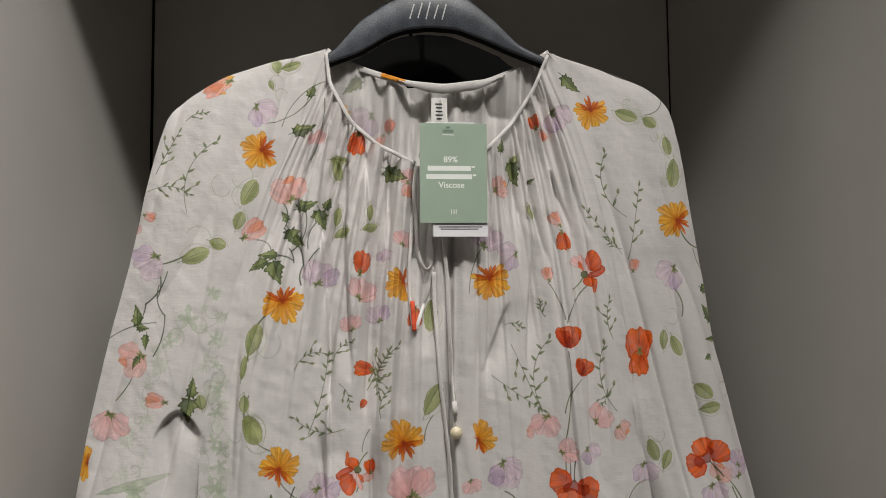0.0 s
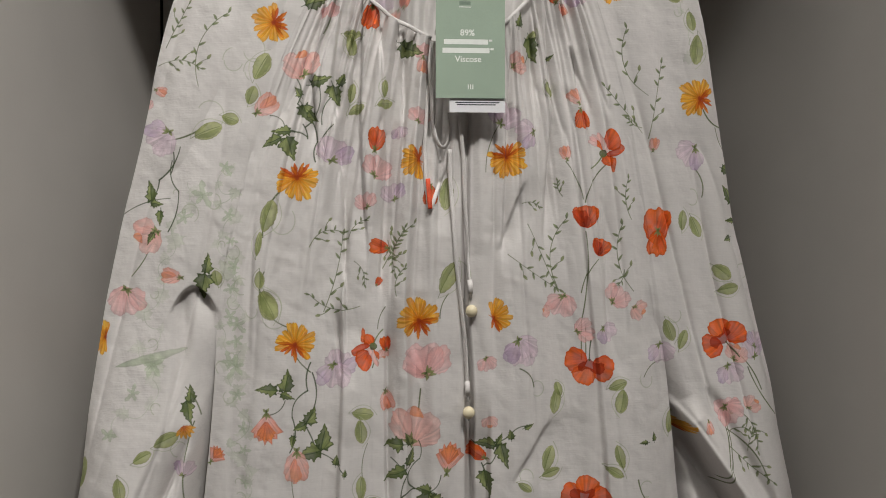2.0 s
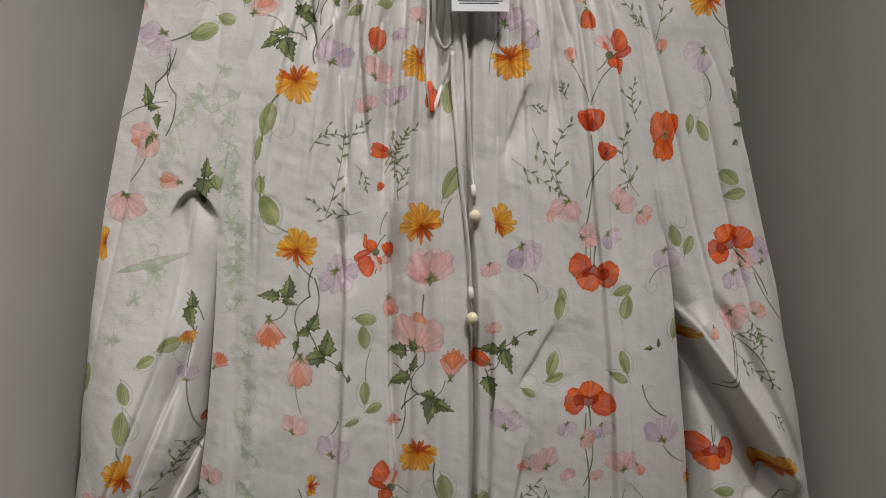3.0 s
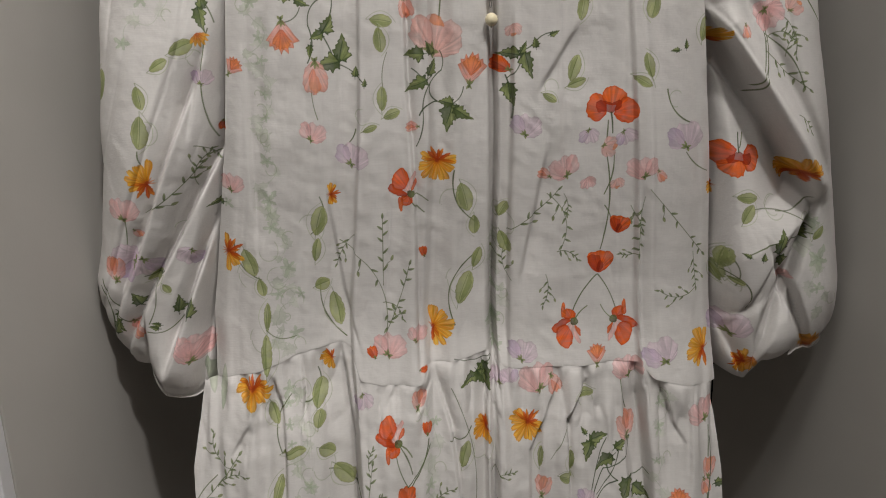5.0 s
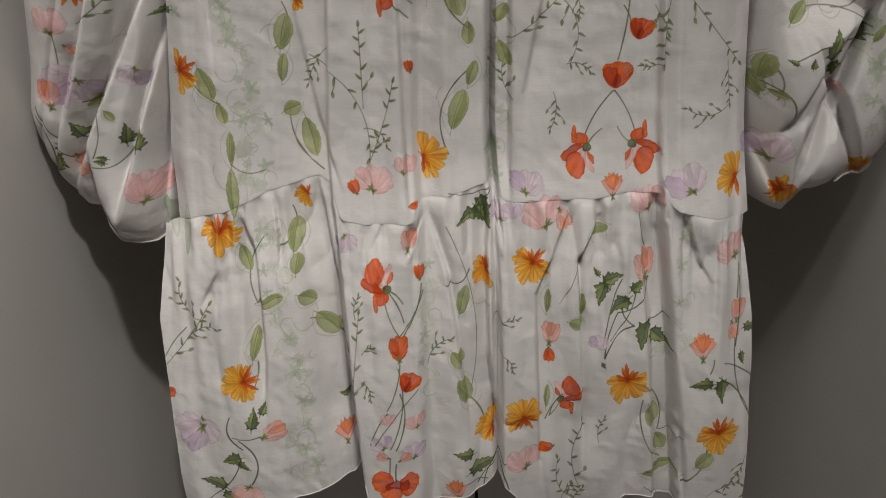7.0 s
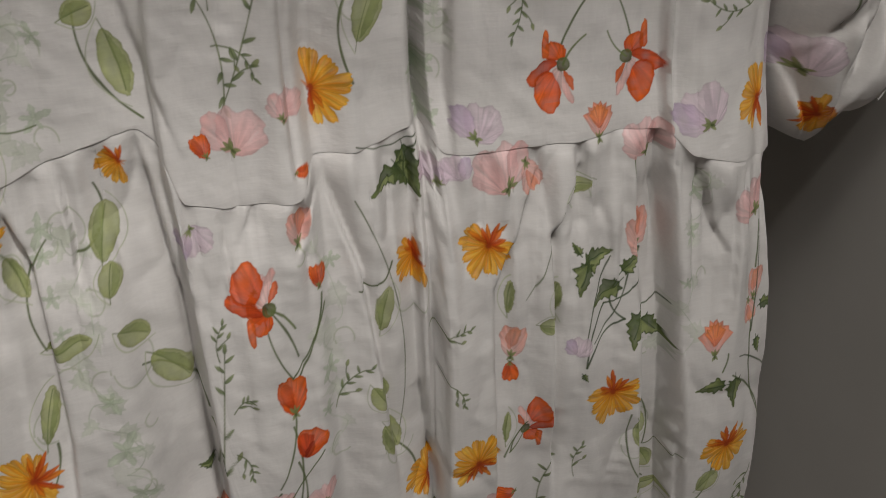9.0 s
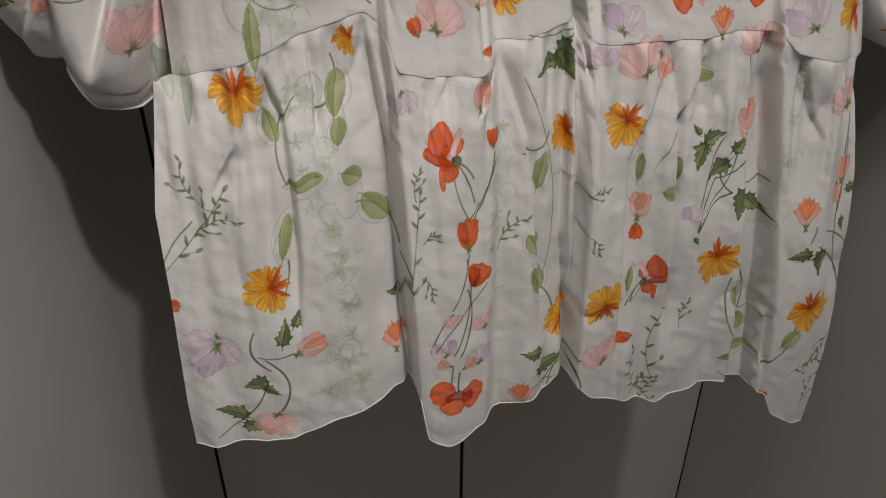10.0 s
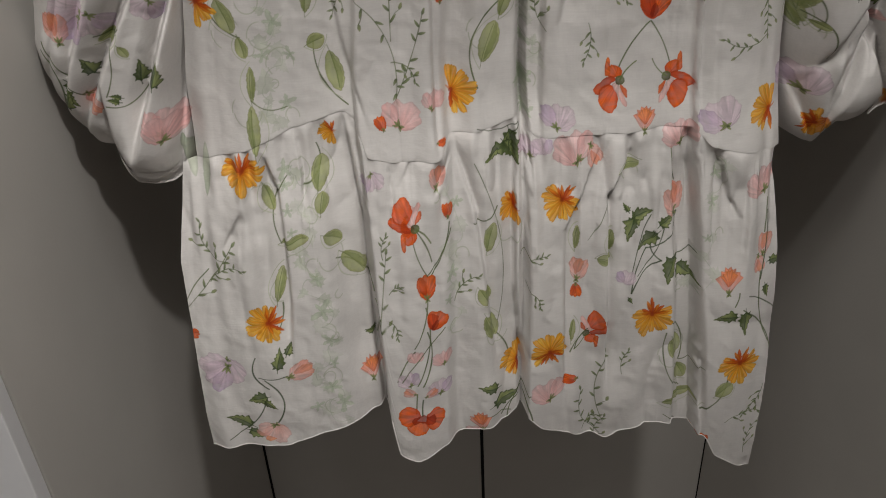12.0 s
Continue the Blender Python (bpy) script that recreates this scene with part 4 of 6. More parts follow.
star(-0.121, 1.443, 0.0095)
star(-0.119, 1.401, 0.0084)
star(-0.117, 1.378, 0.0074)
star(-0.115, 1.355, 0.0096)
star(-0.118, 1.335, 0.0085)
star(-0.119, 1.310, 0.0107)
star(-0.114, 1.288, 0.0097)
star(-0.119, 1.270, 0.0119)
star(-0.184, 1.269, 0.0141)
star(-0.113, 1.302, 0.0116)
star(-0.115, 1.265, 0.0137)
star(-0.113, 1.240, 0.0095)
star(-0.108, 1.210, 0.0073)
star(-0.107, 1.190, 0.0073)
star(-0.107, 1.161, 0.0063)
star(-0.107, 1.141, 0.0063)
star(-0.109, 1.102, 0.0096)
star(-0.110, 1.065, 0.0129)
star(-0.111, 1.039, 0.0098)
star(-0.099, 1.000, 0.0121)
star(-0.109, 0.975, 0.0089)
star(-0.089, 0.973, 0.0078)
star(-0.096, 0.934, 0.0102)
star(-0.186, 1.269, 0.0138)
star(-0.202, 1.245, 0.0106)
star(-0.222, 1.209, 0.0096)
star(0.403, 0.990, 0.0167)
star(0.403, 0.962, 0.0096)
star(0.395, 1.027, 0.0094)
star(0.096, 0.936, 0.0105)
star(0.097, 0.966, 0.0069)
star(0.097, 0.909, 0.0082)
star(-0.150, 1.063, 0.0077)
star(-0.105, 0.882, 0.0101)
star(-0.106, 0.870, 0.0071)
star(-0.105, 0.851, 0.0071)
star(-0.104, 0.834, 0.0061)
star(-0.088, 0.794, 0.0092)
star(-0.086, 0.765, 0.0145)
star(-0.082, 0.737, 0.0105)
star(-0.081, 0.714, 0.0074)
star(-0.085, 0.690, 0.0097)
star(-0.077, 0.672, 0.0131)
star(-0.100, 0.671, 0.0087)
star(0.254, 0.854, 0.0083)
star(0.251, 0.831, 0.0083)
star(0.247, 0.801, 0.0063)
star(0.027, 0.786, 0.0092)
star(0.034, 0.845, 0.0080)
star(0.023, 0.763, 0.0062)
curl(-0.095, 1.550, 0.0117)
curl(-0.113, 1.540, 0.0107)
curl(-0.095, 1.529, 0.0106)
curl(-0.135, 1.488, 0.0139)
curl(-0.073, 1.396, 0.0136)
curl(-0.080, 1.313, 0.0137)
curl(0.088, 1.346, 0.0138)
curl(0.311, 1.417, 0.0079)
curl(0.318, 1.560, 0.0115)
curl(-0.065, 1.636, 0.0076)
curl(-0.153, 1.402, 0.0085)
curl(-0.116, 1.368, 0.0064)
curl(-0.116, 1.323, 0.0064)
curl(-0.060, 1.626, 0.0065)
curl(0.361, 1.346, 0.0070)
curl(0.291, 1.305, 0.0073)
curl(-0.022, 1.138, 0.0073)
curl(0.148, 1.159, 0.0074)
curl(0.159, 1.241, 0.0073)
curl(0.263, 1.247, 0.0076)
curl(0.262, 1.145, 0.0076)
curl(0.059, 1.053, 0.0140)
curl(0.104, 1.030, 0.0122)
curl(0.061, 0.979, 0.0144)
curl(-0.135, 0.995, 0.0144)
curl(-0.074, 1.037, 0.0141)
curl(-0.114, 1.018, 0.0109)
curl(-0.108, 0.989, 0.0110)
curl(-0.097, 0.965, 0.0123)
curl(-0.111, 1.146, 0.0063)
curl(-0.112, 1.125, 0.0064)
curl(0.356, 1.045, 0.0092)
curl(0.322, 0.967, 0.0081)
curl(-0.206, 1.132, 0.0106)
curl(-0.127, 0.930, 0.0136)
curl(-0.163, 1.194, 0.0074)
curl(-0.192, 1.044, 0.0055)
curl(0.079, 0.816, 0.0134)
curl(0.066, 0.722, 0.0128)
curl(0.182, 0.858, 0.0082)
curl(-0.125, 0.860, 0.0112)
curl(-0.075, 0.809, 0.0123)
curl(-0.089, 0.804, 0.0081)
curl(-0.084, 0.701, 0.0096)
curl(-0.082, 0.746, 0.0073)
curl(0.225, 0.681, 0.0124)
curl(-0.118, 0.781, 0.0104)
curl(-0.093, 0.879, 0.0101)
vine(0.206, 1.385, 0.202, 1.302, 0.06, 0.0007)
vine(0.218, 1.359, 0.202, 1.328, -0.1, 0.0006)
vine(0.230, 1.450, 0.206, 1.412, -0.12, 0.0007)
vine(0.189, 1.450, 0.204, 1.415, 0.08, 0.0006)
vine(0.202, 1.302, 0.202, 1.266, 0, 0.0007)
vine(-0.190, 1.369, -0.206, 1.347, 0.06, 0.0006)
vine(-0.034, 1.565, -0.021, 1.625, -0.08, 0.0006)
vine(-0.075, 1.598, -0.029, 1.632, -0.16, 0.0005)
vine(-0.060, 1.596, -0.021, 1.641, 0.14, 0.0005)
vine(-0.137, 1.483, -0.173, 1.468, 0.1, 0.0008)
vine(-0.074, 1.421, -0.089, 1.381, -0.14, 0.0008)
vine(-0.088, 1.350, -0.068, 1.300, -0.3, 0.0007)
vine(0.078, 1.328, 0.070, 1.306, -0.12, 0.0007)
vine(0.321, 1.499, 0.344, 1.483, -0.2, 0.0008)
vine(0.334, 1.483, 0.357, 1.450, -0.14, 0.0006)
vine(0.314, 1.444, 0.320, 1.417, 0.14, 0.0007)
vine(0.347, 1.273, 0.372, 1.236, 0.08, 0.0008)
vine(0.008, 1.262, 0.020, 1.281, 0.1, 0.0006)
vine(0.158, 1.561, 0.144, 1.531, 0.08, 0.0006)
vine(0.013, 1.297, 0.020, 1.317, 0.1, 0.0005)
vine(0.129, 1.488, 0.113, 1.440, -0.1, 0.0005)
vine(-0.068, 1.300, -0.048, 1.259, -0.14, 0.0006)
vine(0.308, 1.629, 0.289, 1.613, 0.2, 0.0005)
vine(0.206, 1.296, 0.206, 1.271, 0, 0.0007)
vine(0.202, 1.127, 0.201, 1.108, 0, 0.0008)
vine(0.201, 1.097, 0.198, 1.004, 0.08, 0.0008)
vine(0.208, 1.097, 0.200, 1.058, 0.1, 0.0007)
vine(0.208, 1.029, 0.201, 1.047, -0.1, 0.0007)
vine(0.195, 0.979, 0.170, 0.937, -0.1, 0.0008)
vine(0.196, 0.979, 0.216, 0.935, 0.08, 0.0008)
vine(0.017, 1.065, 0.031, 1.048, -0.08, 0.0007)
vine(0.052, 1.241, 0.050, 1.221, 0, 0.0007)
vine(-0.040, 1.111, -0.028, 1.127, -0.14, 0.0007)
vine(-0.001, 1.159, 0.003, 1.194, 0.1, 0.0004)
vine(-0.061, 1.137, -0.065, 1.165, 0.05, 0.0004)
vine(0.143, 1.259, 0.156, 1.242, 0.2, 0.0007)
vine(0.260, 1.249, 0.284, 1.264, 0.2, 0.0006)
vine(0.253, 1.154, 0.280, 1.122, -0.2, 0.0008)
vine(0.274, 1.096, 0.298, 1.076, -0.1, 0.0007)
vine(0.060, 1.086, 0.078, 1.036, -0.2, 0.0009)
vine(0.057, 0.934, 0.080, 1.004, 0.26, 0.0008)
vine(-0.065, 1.066, -0.075, 1.031, 0.26, 0.0008)
vine(-0.147, 1.025, -0.124, 0.990, -0.24, 0.0008)
vine(-0.069, 0.985, -0.048, 0.927, -0.18, 0.0008)
vine(-0.123, 0.940, -0.096, 0.931, -0.2, 0.0005)
vine(0.342, 1.278, 0.347, 1.270, 0.04, 0.0007)
vine(0.359, 1.257, 0.393, 1.209, -0.1, 0.0007)
vine(0.337, 1.212, 0.331, 1.148, 0.08, 0.0007)
vine(-0.216, 1.118, -0.212, 1.101, -0.14, 0.0007)
vine(-0.149, 1.219, -0.152, 1.124, -0.1, 0.0007)
vine(-0.157, 1.249, -0.144, 1.224, 0.1, 0.0007)
vine(0.324, 1.098, 0.328, 1.111, 0, 0.0008)
vine(0.338, 1.041, 0.395, 1.021, 0.14, 0.0006)
vine(0.316, 0.999, 0.324, 0.968, 0.2, 0.0006)
vine(0.330, 1.000, 0.396, 1.015, 0.1, 0.0007)
vine(-0.268, 0.998, -0.246, 0.954, -0.1, 0.0007)
vine(-0.216, 0.997, -0.226, 0.958, 0.1, 0.0006)
vine(-0.237, 1.054, -0.242, 1.022, 0.05, 0.0006)
vine(-0.007, 0.838, 0.010, 0.801, 0.08, 0.0007)
vine(0.027, 0.831, 0.008, 0.789, 0.1, 0.0007)
vine(0.004, 0.767, -0.010, 0.727, 0.08, 0.0007)
vine(0.002, 0.740, -0.005, 0.688, 0.14, 0.0008)
vine(-0.010, 0.724, -0.027, 0.695, -0.06, 0.0007)
vine(-0.011, 0.680, -0.013, 0.660, 0, 0.0008)
vine(0.089, 0.648, 0.081, 0.594, 0.2, 0.0009)
vine(0.092, 0.660, 0.075, 0.603, -0.2, 0.0008)
vine(0.067, 0.629, 0.083, 0.646, 0.1, 0.0007)
vine(0.056, 0.635, 0.076, 0.630, 0.08, 0.0006)
vine(0.051, 0.875, 0.063, 0.718, 0.12, 0.0004)
vine(0.147, 0.718, 0.130, 0.696, -0.1, 0.0007)
vine(0.219, 0.706, 0.239, 0.637, -0.16, 0.0007)
vine(0.254, 0.625, 0.274, 0.669, -0.18, 0.0009)
vine(0.237, 0.667, 0.253, 0.672, -0.14, 0.0006)
vine(-0.077, 0.899, -0.090, 0.868, 0.3, 0.0008)
vine(-0.103, 0.877, -0.114, 0.821, -0.2, 0.0006)
vine(-0.070, 0.806, -0.041, 0.768, 0.2, 0.0007)
vine(-0.119, 0.771, -0.125, 0.749, 0.1, 0.0007)
vine(0.048, 0.826, 0.069, 0.836, -0.24, 0.0007)
vine(0.057, 0.724, 0.076, 0.682, 0.16, 0.0007)
vine(0.302, 0.828, 0.301, 0.798, 0, 0.0006)
vine(0.278, 0.749, 0.275, 0.736, 0.08, 0.0007)
vine(0.283, 0.732, 0.318, 0.678, 0.12, 0.0008)
vine(0.299, 0.763, 0.314, 0.690, -0.1, 0.0007)
vine(0.223, 0.844, 0.216, 0.878, 0.04, 0.0006)
vine(0.169, 0.855, 0.145, 0.804, 0.06, 0.0004)
vine(0.223, 0.611, 0.249, 0.580, 0.08, 0.0005)
sprig(-0.036, 1.313, -0.018, 1.383, -0.15)
sprig(-0.048, 1.372, -0.017, 1.385, 0.2)
sprig(-0.013, 1.379, 0.004, 1.397, 0.1)
sprig(-0.008, 1.359, 0.001, 1.338, 0.1)
sprig(0.018, 1.352, 0.038, 1.389, -0.1)
sprig(0.027, 1.348, 0.047, 1.393, 0.1)
sprig(0.023, 1.378, 0.029, 1.348, -0.1)
sprig(0.030, 1.327, 0.038, 1.353, 0.1)
sprig(0.133, 1.364, 0.182, 1.331, -0.12)
sprig(0.152, 1.392, 0.179, 1.334, -0.1)
sprig(0.147, 1.411, 0.164, 1.408, 0.1)
sprig(0.180, 1.334, 0.189, 1.397, 0.1)
sprig(0.251, 1.329, 0.241, 1.391, 0.08)
sprig(0.243, 1.349, 0.234, 1.333, 0.08)
sprig(0.250, 1.396, 0.248, 1.434, 0.05)
sprig(0.262, 1.477, 0.226, 1.520, -0.1)
sprig(0.268, 1.472, 0.281, 1.543, -0.1)
sprig(0.267, 1.512, 0.247, 1.575, 0.14)
sprig(0.262, 1.482, 0.248, 1.490, 0.05)
sprig(-0.145, 1.516, -0.118, 1.582, 0.14)
sprig(-0.182, 1.536, -0.143, 1.532, 0.1)
sprig(-0.175, 1.552, -0.154, 1.591, -0.08)
sprig(-0.148, 1.601, -0.129, 1.608, 0.08)
sprig(0.186, 1.418, 0.182, 1.432, 0.03)
sprig(-0.003, 1.318, -0.048, 1.329, 0.12)
sprig(-0.011, 0.929, 0.015, 0.999, -0.14)
sprig(-0.011, 0.962, 0.007, 0.945, 0.16)
sprig(-0.010, 0.979, -0.008, 1.044, -0.1)
sprig(-0.049, 1.023, -0.009, 0.931, 0.1)
sprig(-0.035, 1.028, -0.053, 0.999, -0.2)
sprig(0.146, 1.061, 0.159, 1.004, 0.16)
sprig(0.156, 1.004, 0.176, 0.995, 0.1)
sprig(0.162, 1.060, 0.165, 1.040, 0.05)
sprig(0.109, 1.026, 0.156, 1.064, -0.16)
sprig(0.241, 1.063, 0.298, 0.996, -0.1)
sprig(0.237, 1.056, 0.234, 1.000, -0.14)
sprig(0.234, 1.000, 0.218, 0.998, 0.08)
sprig(0.226, 1.046, 0.236, 1.024, -0.08)
sprig(0.288, 0.998, 0.293, 0.962, -0.1)
sprig(0.293, 0.962, 0.254, 0.963, 0.14)
sprig(0.145, 0.982, 0.142, 0.951, 0.05)
sprig(0.348, 1.217, 0.364, 1.180, 0.1)
sprig(0.336, 1.186, 0.378, 1.151, -0.12)
sprig(0.356, 1.180, 0.362, 1.198, 0.05)
sprig(-0.219, 1.061, -0.166, 1.103, -0.16)
sprig(-0.173, 1.082, -0.159, 1.112, 0.1)
sprig(-0.169, 1.120, -0.155, 1.106, 0.14)
sprig(0.368, 1.129, 0.383, 1.112, 0.08)
sprig(0.112, 0.977, 0.109, 1.014, 0.1)
sprig(-0.201, 0.771, -0.155, 0.825, -0.14)
sprig(-0.159, 0.812, -0.179, 0.844, 0.2)
sprig(-0.177, 0.794, -0.148, 0.806, 0.14)
sprig(-0.042, 0.722, -0.028, 0.812, -0.1)
sprig(-0.028, 0.778, -0.018, 0.783, 0.05)
sprig(-0.030, 0.754, -0.024, 0.737, 0.1)
sprig(-0.031, 0.808, -0.027, 0.827, 0.05)
sprig(0.088, 0.791, 0.108, 0.796, 0.1)
sprig(0.092, 0.766, 0.101, 0.752, 0.14)
sprig(0.161, 0.596, 0.141, 0.653, 0.1)
sprig(0.163, 0.613, 0.164, 0.686, 0.05)
sprig(0.144, 0.604, 0.160, 0.618, 0.1)
sprig(0.179, 0.666, 0.184, 0.691, 0.05)
sprig(0.277, 0.610, 0.316, 0.611, 0.1)
sprig(0.313, 0.645, 0.295, 0.616, 0.1)
sprig(0.028, 0.758, 0.050, 0.780, 0.1)
sprig(0.303, 0.564, 0.315, 0.601, 0.08)
sprig(0.159, 0.580, 0.164, 0.618, 0.06)
leaf(-0.089, 1.534, 0.0138, 0.0074, 62)
leaf(-0.098, 1.508, 0.0090, 0.0058, 70)
leaf(-0.137, 1.476, 0.0138, 0.0075, 22)
leaf(-0.117, 1.487, 0.0085, 0.0058, -20)
leaf(-0.008, 1.566, 0.0086, 0.0043, -5)
leaf(-0.009, 1.556, 0.0108, 0.0049, -80)
leaf(-0.009, 1.513, 0.0096, 0.0037, 80)
leaf(-0.005, 1.498, 0.0085, 0.0043, 30)
leaf(0.021, 1.516, 0.0085, 0.0032, 85)
leaf(0.021, 1.502, 0.0080, 0.0042, 20)
leaf(0.270, 1.613, 0.0126, 0.0063, -15)
leaf(0.293, 1.606, 0.0080, 0.0057, -35)
leaf(0.310, 1.583, 0.0098, 0.0052, -80)
leaf(0.315, 1.556, 0.0149, 0.0074, -95)
leaf(-0.084, 1.400, 0.0157, 0.0073, 72)
leaf(-0.093, 1.375, 0.0116, 0.0032, 80)
leaf(-0.085, 1.320, 0.0148, 0.0084, -75)
leaf(-0.092, 1.343, 0.0084, 0.0047, -90)
leaf(0.078, 1.343, 0.0169, 0.0074, 62)
leaf(0.300, 1.395, 0.0101, 0.0045, 85)
leaf(0.313, 1.389, 0.0113, 0.0056, -65)
leaf(0.338, 1.346, 0.0103, 0.0069, -40)
leaf(0.344, 1.330, 0.0103, 0.0057, 12)
leaf(0.286, 1.292, 0.0113, 0.0056, -70)
leaf(0.298, 1.283, 0.0102, 0.0045, 70)
leaf(0.077, 1.420, 0.0159, 0.0064, -95)
leaf(-0.065, 1.653, 0.0077, 0.0049, 100)
leaf(-0.052, 1.654, 0.0099, 0.0044, 20)
leaf(-0.070, 1.635, 0.0049, 0.0027, 110)
leaf(-0.130, 1.345, 0.0074, 0.0048, 100)
leaf(0.158, 1.566, 0.0077, 0.0039, 60)
leaf(0.174, 1.518, 0.0076, 0.0033, -70)
# long grey streak of dye along a crossways crease of the left sleeve
leaf(-0.187, 1.275, 0.0325, 0.0038, 14, "grey")
leaf(-0.085, 1.320, 0.0145, 0.0078, -62)
leaf(-0.001, 1.221, 0.0103, 0.0057, -8)
leaf(-0.003, 1.205, 0.0113, 0.0057, -85)
leaf(-0.003, 1.154, 0.0114, 0.0047, 88)
leaf(0.005, 1.140, 0.0083, 0.0047, 22)
leaf(0.177, 1.228, 0.0127, 0.0053, -100)
leaf(0.180, 1.239, 0.0074, 0.0042, 110)
leaf(0.235, 1.242, 0.0096, 0.0053, 20)
leaf(0.238, 1.227, 0.0118, 0.0064, -100)
leaf(0.170, 1.175, 0.0127, 0.0058, 72)
leaf(0.172, 1.162, 0.0096, 0.0042, 20)
leaf(0.236, 1.176, 0.0118, 0.0048, 105)
leaf(0.231, 1.162, 0.0097, 0.0043, -30)
leaf(-0.211, 1.163, 0.0106, 0.0058, -80)
leaf(-0.213, 1.134, 0.0148, 0.0079, -95)
leaf(-0.192, 1.190, 0.0095, 0.0047, 30)
leaf(-0.172, 1.204, 0.0115, 0.0063, 25)
leaf(-0.249, 1.174, 0.0143, 0.0050, 80)
leaf(0.069, 1.060, 0.0151, 0.0081, -75)
leaf(0.078, 1.032, 0.0098, 0.0055, -90)
leaf(0.105, 1.046, 0.0088, 0.0050, 60)
leaf(-0.067, 1.043, 0.0152, 0.0076, 75)
leaf(-0.071, 1.015, 0.0120, 0.0044, 80)
leaf(-0.134, 1.006, 0.0144, 0.0077, -70)
leaf(-0.124, 0.982, 0.0089, 0.0050, -80)
leaf(-0.068, 0.981, 0.0078, 0.0067, 20)
leaf(-0.056, 0.955, 0.0180, 0.0068, -80)
leaf(0.067, 0.970, 0.0179, 0.0084, 70)
leaf(0.080, 0.999, 0.0111, 0.0050, 70)
leaf(0.106, 1.014, 0.0111, 0.0055, -70)
leaf(-0.121, 0.953, 0.0146, 0.0034, 85)
leaf(-0.124, 0.916, 0.0204, 0.0051, 88)
leaf(0.331, 1.052, 0.0102, 0.0051, -5)
leaf(0.332, 1.037, 0.0102, 0.0057, 60)
leaf(0.317, 0.993, 0.0116, 0.0046, 80)
leaf(0.314, 0.980, 0.0094, 0.0035, 110)
leaf(0.288, 1.206, 0.0122, 0.0050, 80)
leaf(0.401, 1.016, 0.0083, 0.0035, 60)
leaf(-0.168, 0.885, 0.0210, 0.0035, 85, "grey")
leaf(-0.015, 1.128, 0.0073, 0.0031, 20)
leaf(0.147, 1.150, 0.0074, 0.0037, -30)
leaf(-0.076, 0.876, 0.0142, 0.0076, 78)
leaf(-0.077, 0.854, 0.0086, 0.0061, 80)
leaf(-0.120, 0.860, 0.0123, 0.0046, -75)
leaf(-0.071, 0.824, 0.0092, 0.0061, -35)
leaf(-0.056, 0.797, 0.0147, 0.0084, -50)
leaf(-0.119, 0.788, 0.0156, 0.0047, 75)
leaf(0.062, 0.811, 0.0142, 0.0056, 75)
leaf(0.054, 0.761, 0.0093, 0.0062, -60)
leaf(0.059, 0.729, 0.0148, 0.0063, -70)
leaf(0.165, 0.801, 0.0104, 0.0031, 85)
leaf(0.159, 0.786, 0.0067, 0.0057, -10)
leaf(0.229, 0.688, 0.0124, 0.0079, -70)
leaf(0.238, 0.655, 0.0104, 0.0070, -60)
leaf(0.272, 0.650, 0.0102, 0.0080, 40)
leaf(0.236, 0.629, 0.0165, 0.0053, 10)
leaf(0.181, 0.864, 0.0092, 0.0041, 20)
leaf(0.135, 0.807, 0.0113, 0.0026, 85)
leaf(0.132, 0.718, 0.0118, 0.0027, 85)
leaf(-0.181, 0.895, 0.0180, 0.0048, -80, "grey")
leaf(-0.102, 0.826, 0.0132, 0.0051, 20)
pea(-0.079, 1.610, 0.0162, -60, "lilac")
pea(0.201, 1.610, 0.0167, -60, "lilac")
pea(-0.178, 1.472, 0.0195, 200, "lilac")
pea(-0.189, 1.384, 0.0184, 190, "coral")
pea(-0.210, 1.328, 0.0198, -70, "pink")
pea(0.153, 1.476, 0.0149, -150, "lilac")
pea(0.310, 1.459, 0.0170, -120, "lilac")
pea(0.013, 1.442, 0.0157, 80, "pink")
pea(0.052, 1.490, 0.0116, 90, "pink")
pea(0.130, 1.490, 0.0170, 80, "lilac")
pea(0.143, 1.540, 0.0118, 40, "coral")
pea(0.056, 1.550, 0.0096, 90, "pink")
pea(0.003, 1.412, 0.0115, 90, "pink")
pea(0.028, 1.420, 0.0127, 90, "lilac")
pea(0.184, 1.319, 0.0163, -120, "pink")
pea(0.170, 1.311, 0.0065, 160, "coral")
pea(0.235, 1.323, 0.0143, 60, "pink")
pea(0.255, 1.312, 0.0111, -20, "coral")
pea(0.203, 1.293, 0.0131, 0, "pink")
pea(0.224, 1.292, 0.0120, -60, "lilac")
pea(0.144, 1.275, 0.0172, -110, "lilac")
pea(0.058, 1.264, 0.0247, 80, "pink")
pea(0.022, 1.604, 0.0087, -60, "pink")
pea(-0.028, 1.588, 0.0096, -90, "pink")
pea(0.034, 1.478, 0.0085, -90, "lilac")
pea(-0.021, 1.265, 0.0162, 60, "lilac")
pea(0.278, 1.273, 0.0147, -100, "lilac")
pea(0.367, 1.272, 0.0152, 80, "lilac")
pea(-0.194, 1.500, 0.0077, 90, "pink")
pea(-0.027, 1.258, 0.0177, -100, "lilac")
pea(0.144, 1.279, 0.0177, -80, "lilac")
pea(0.056, 1.264, 0.0208, 90, "pink")
pea(0.113, 1.265, 0.0104, -90, "pink")
pea(0.115, 1.211, 0.0084, -90, "coral")
pea(-0.033, 1.101, 0.0170, 90, "lilac")
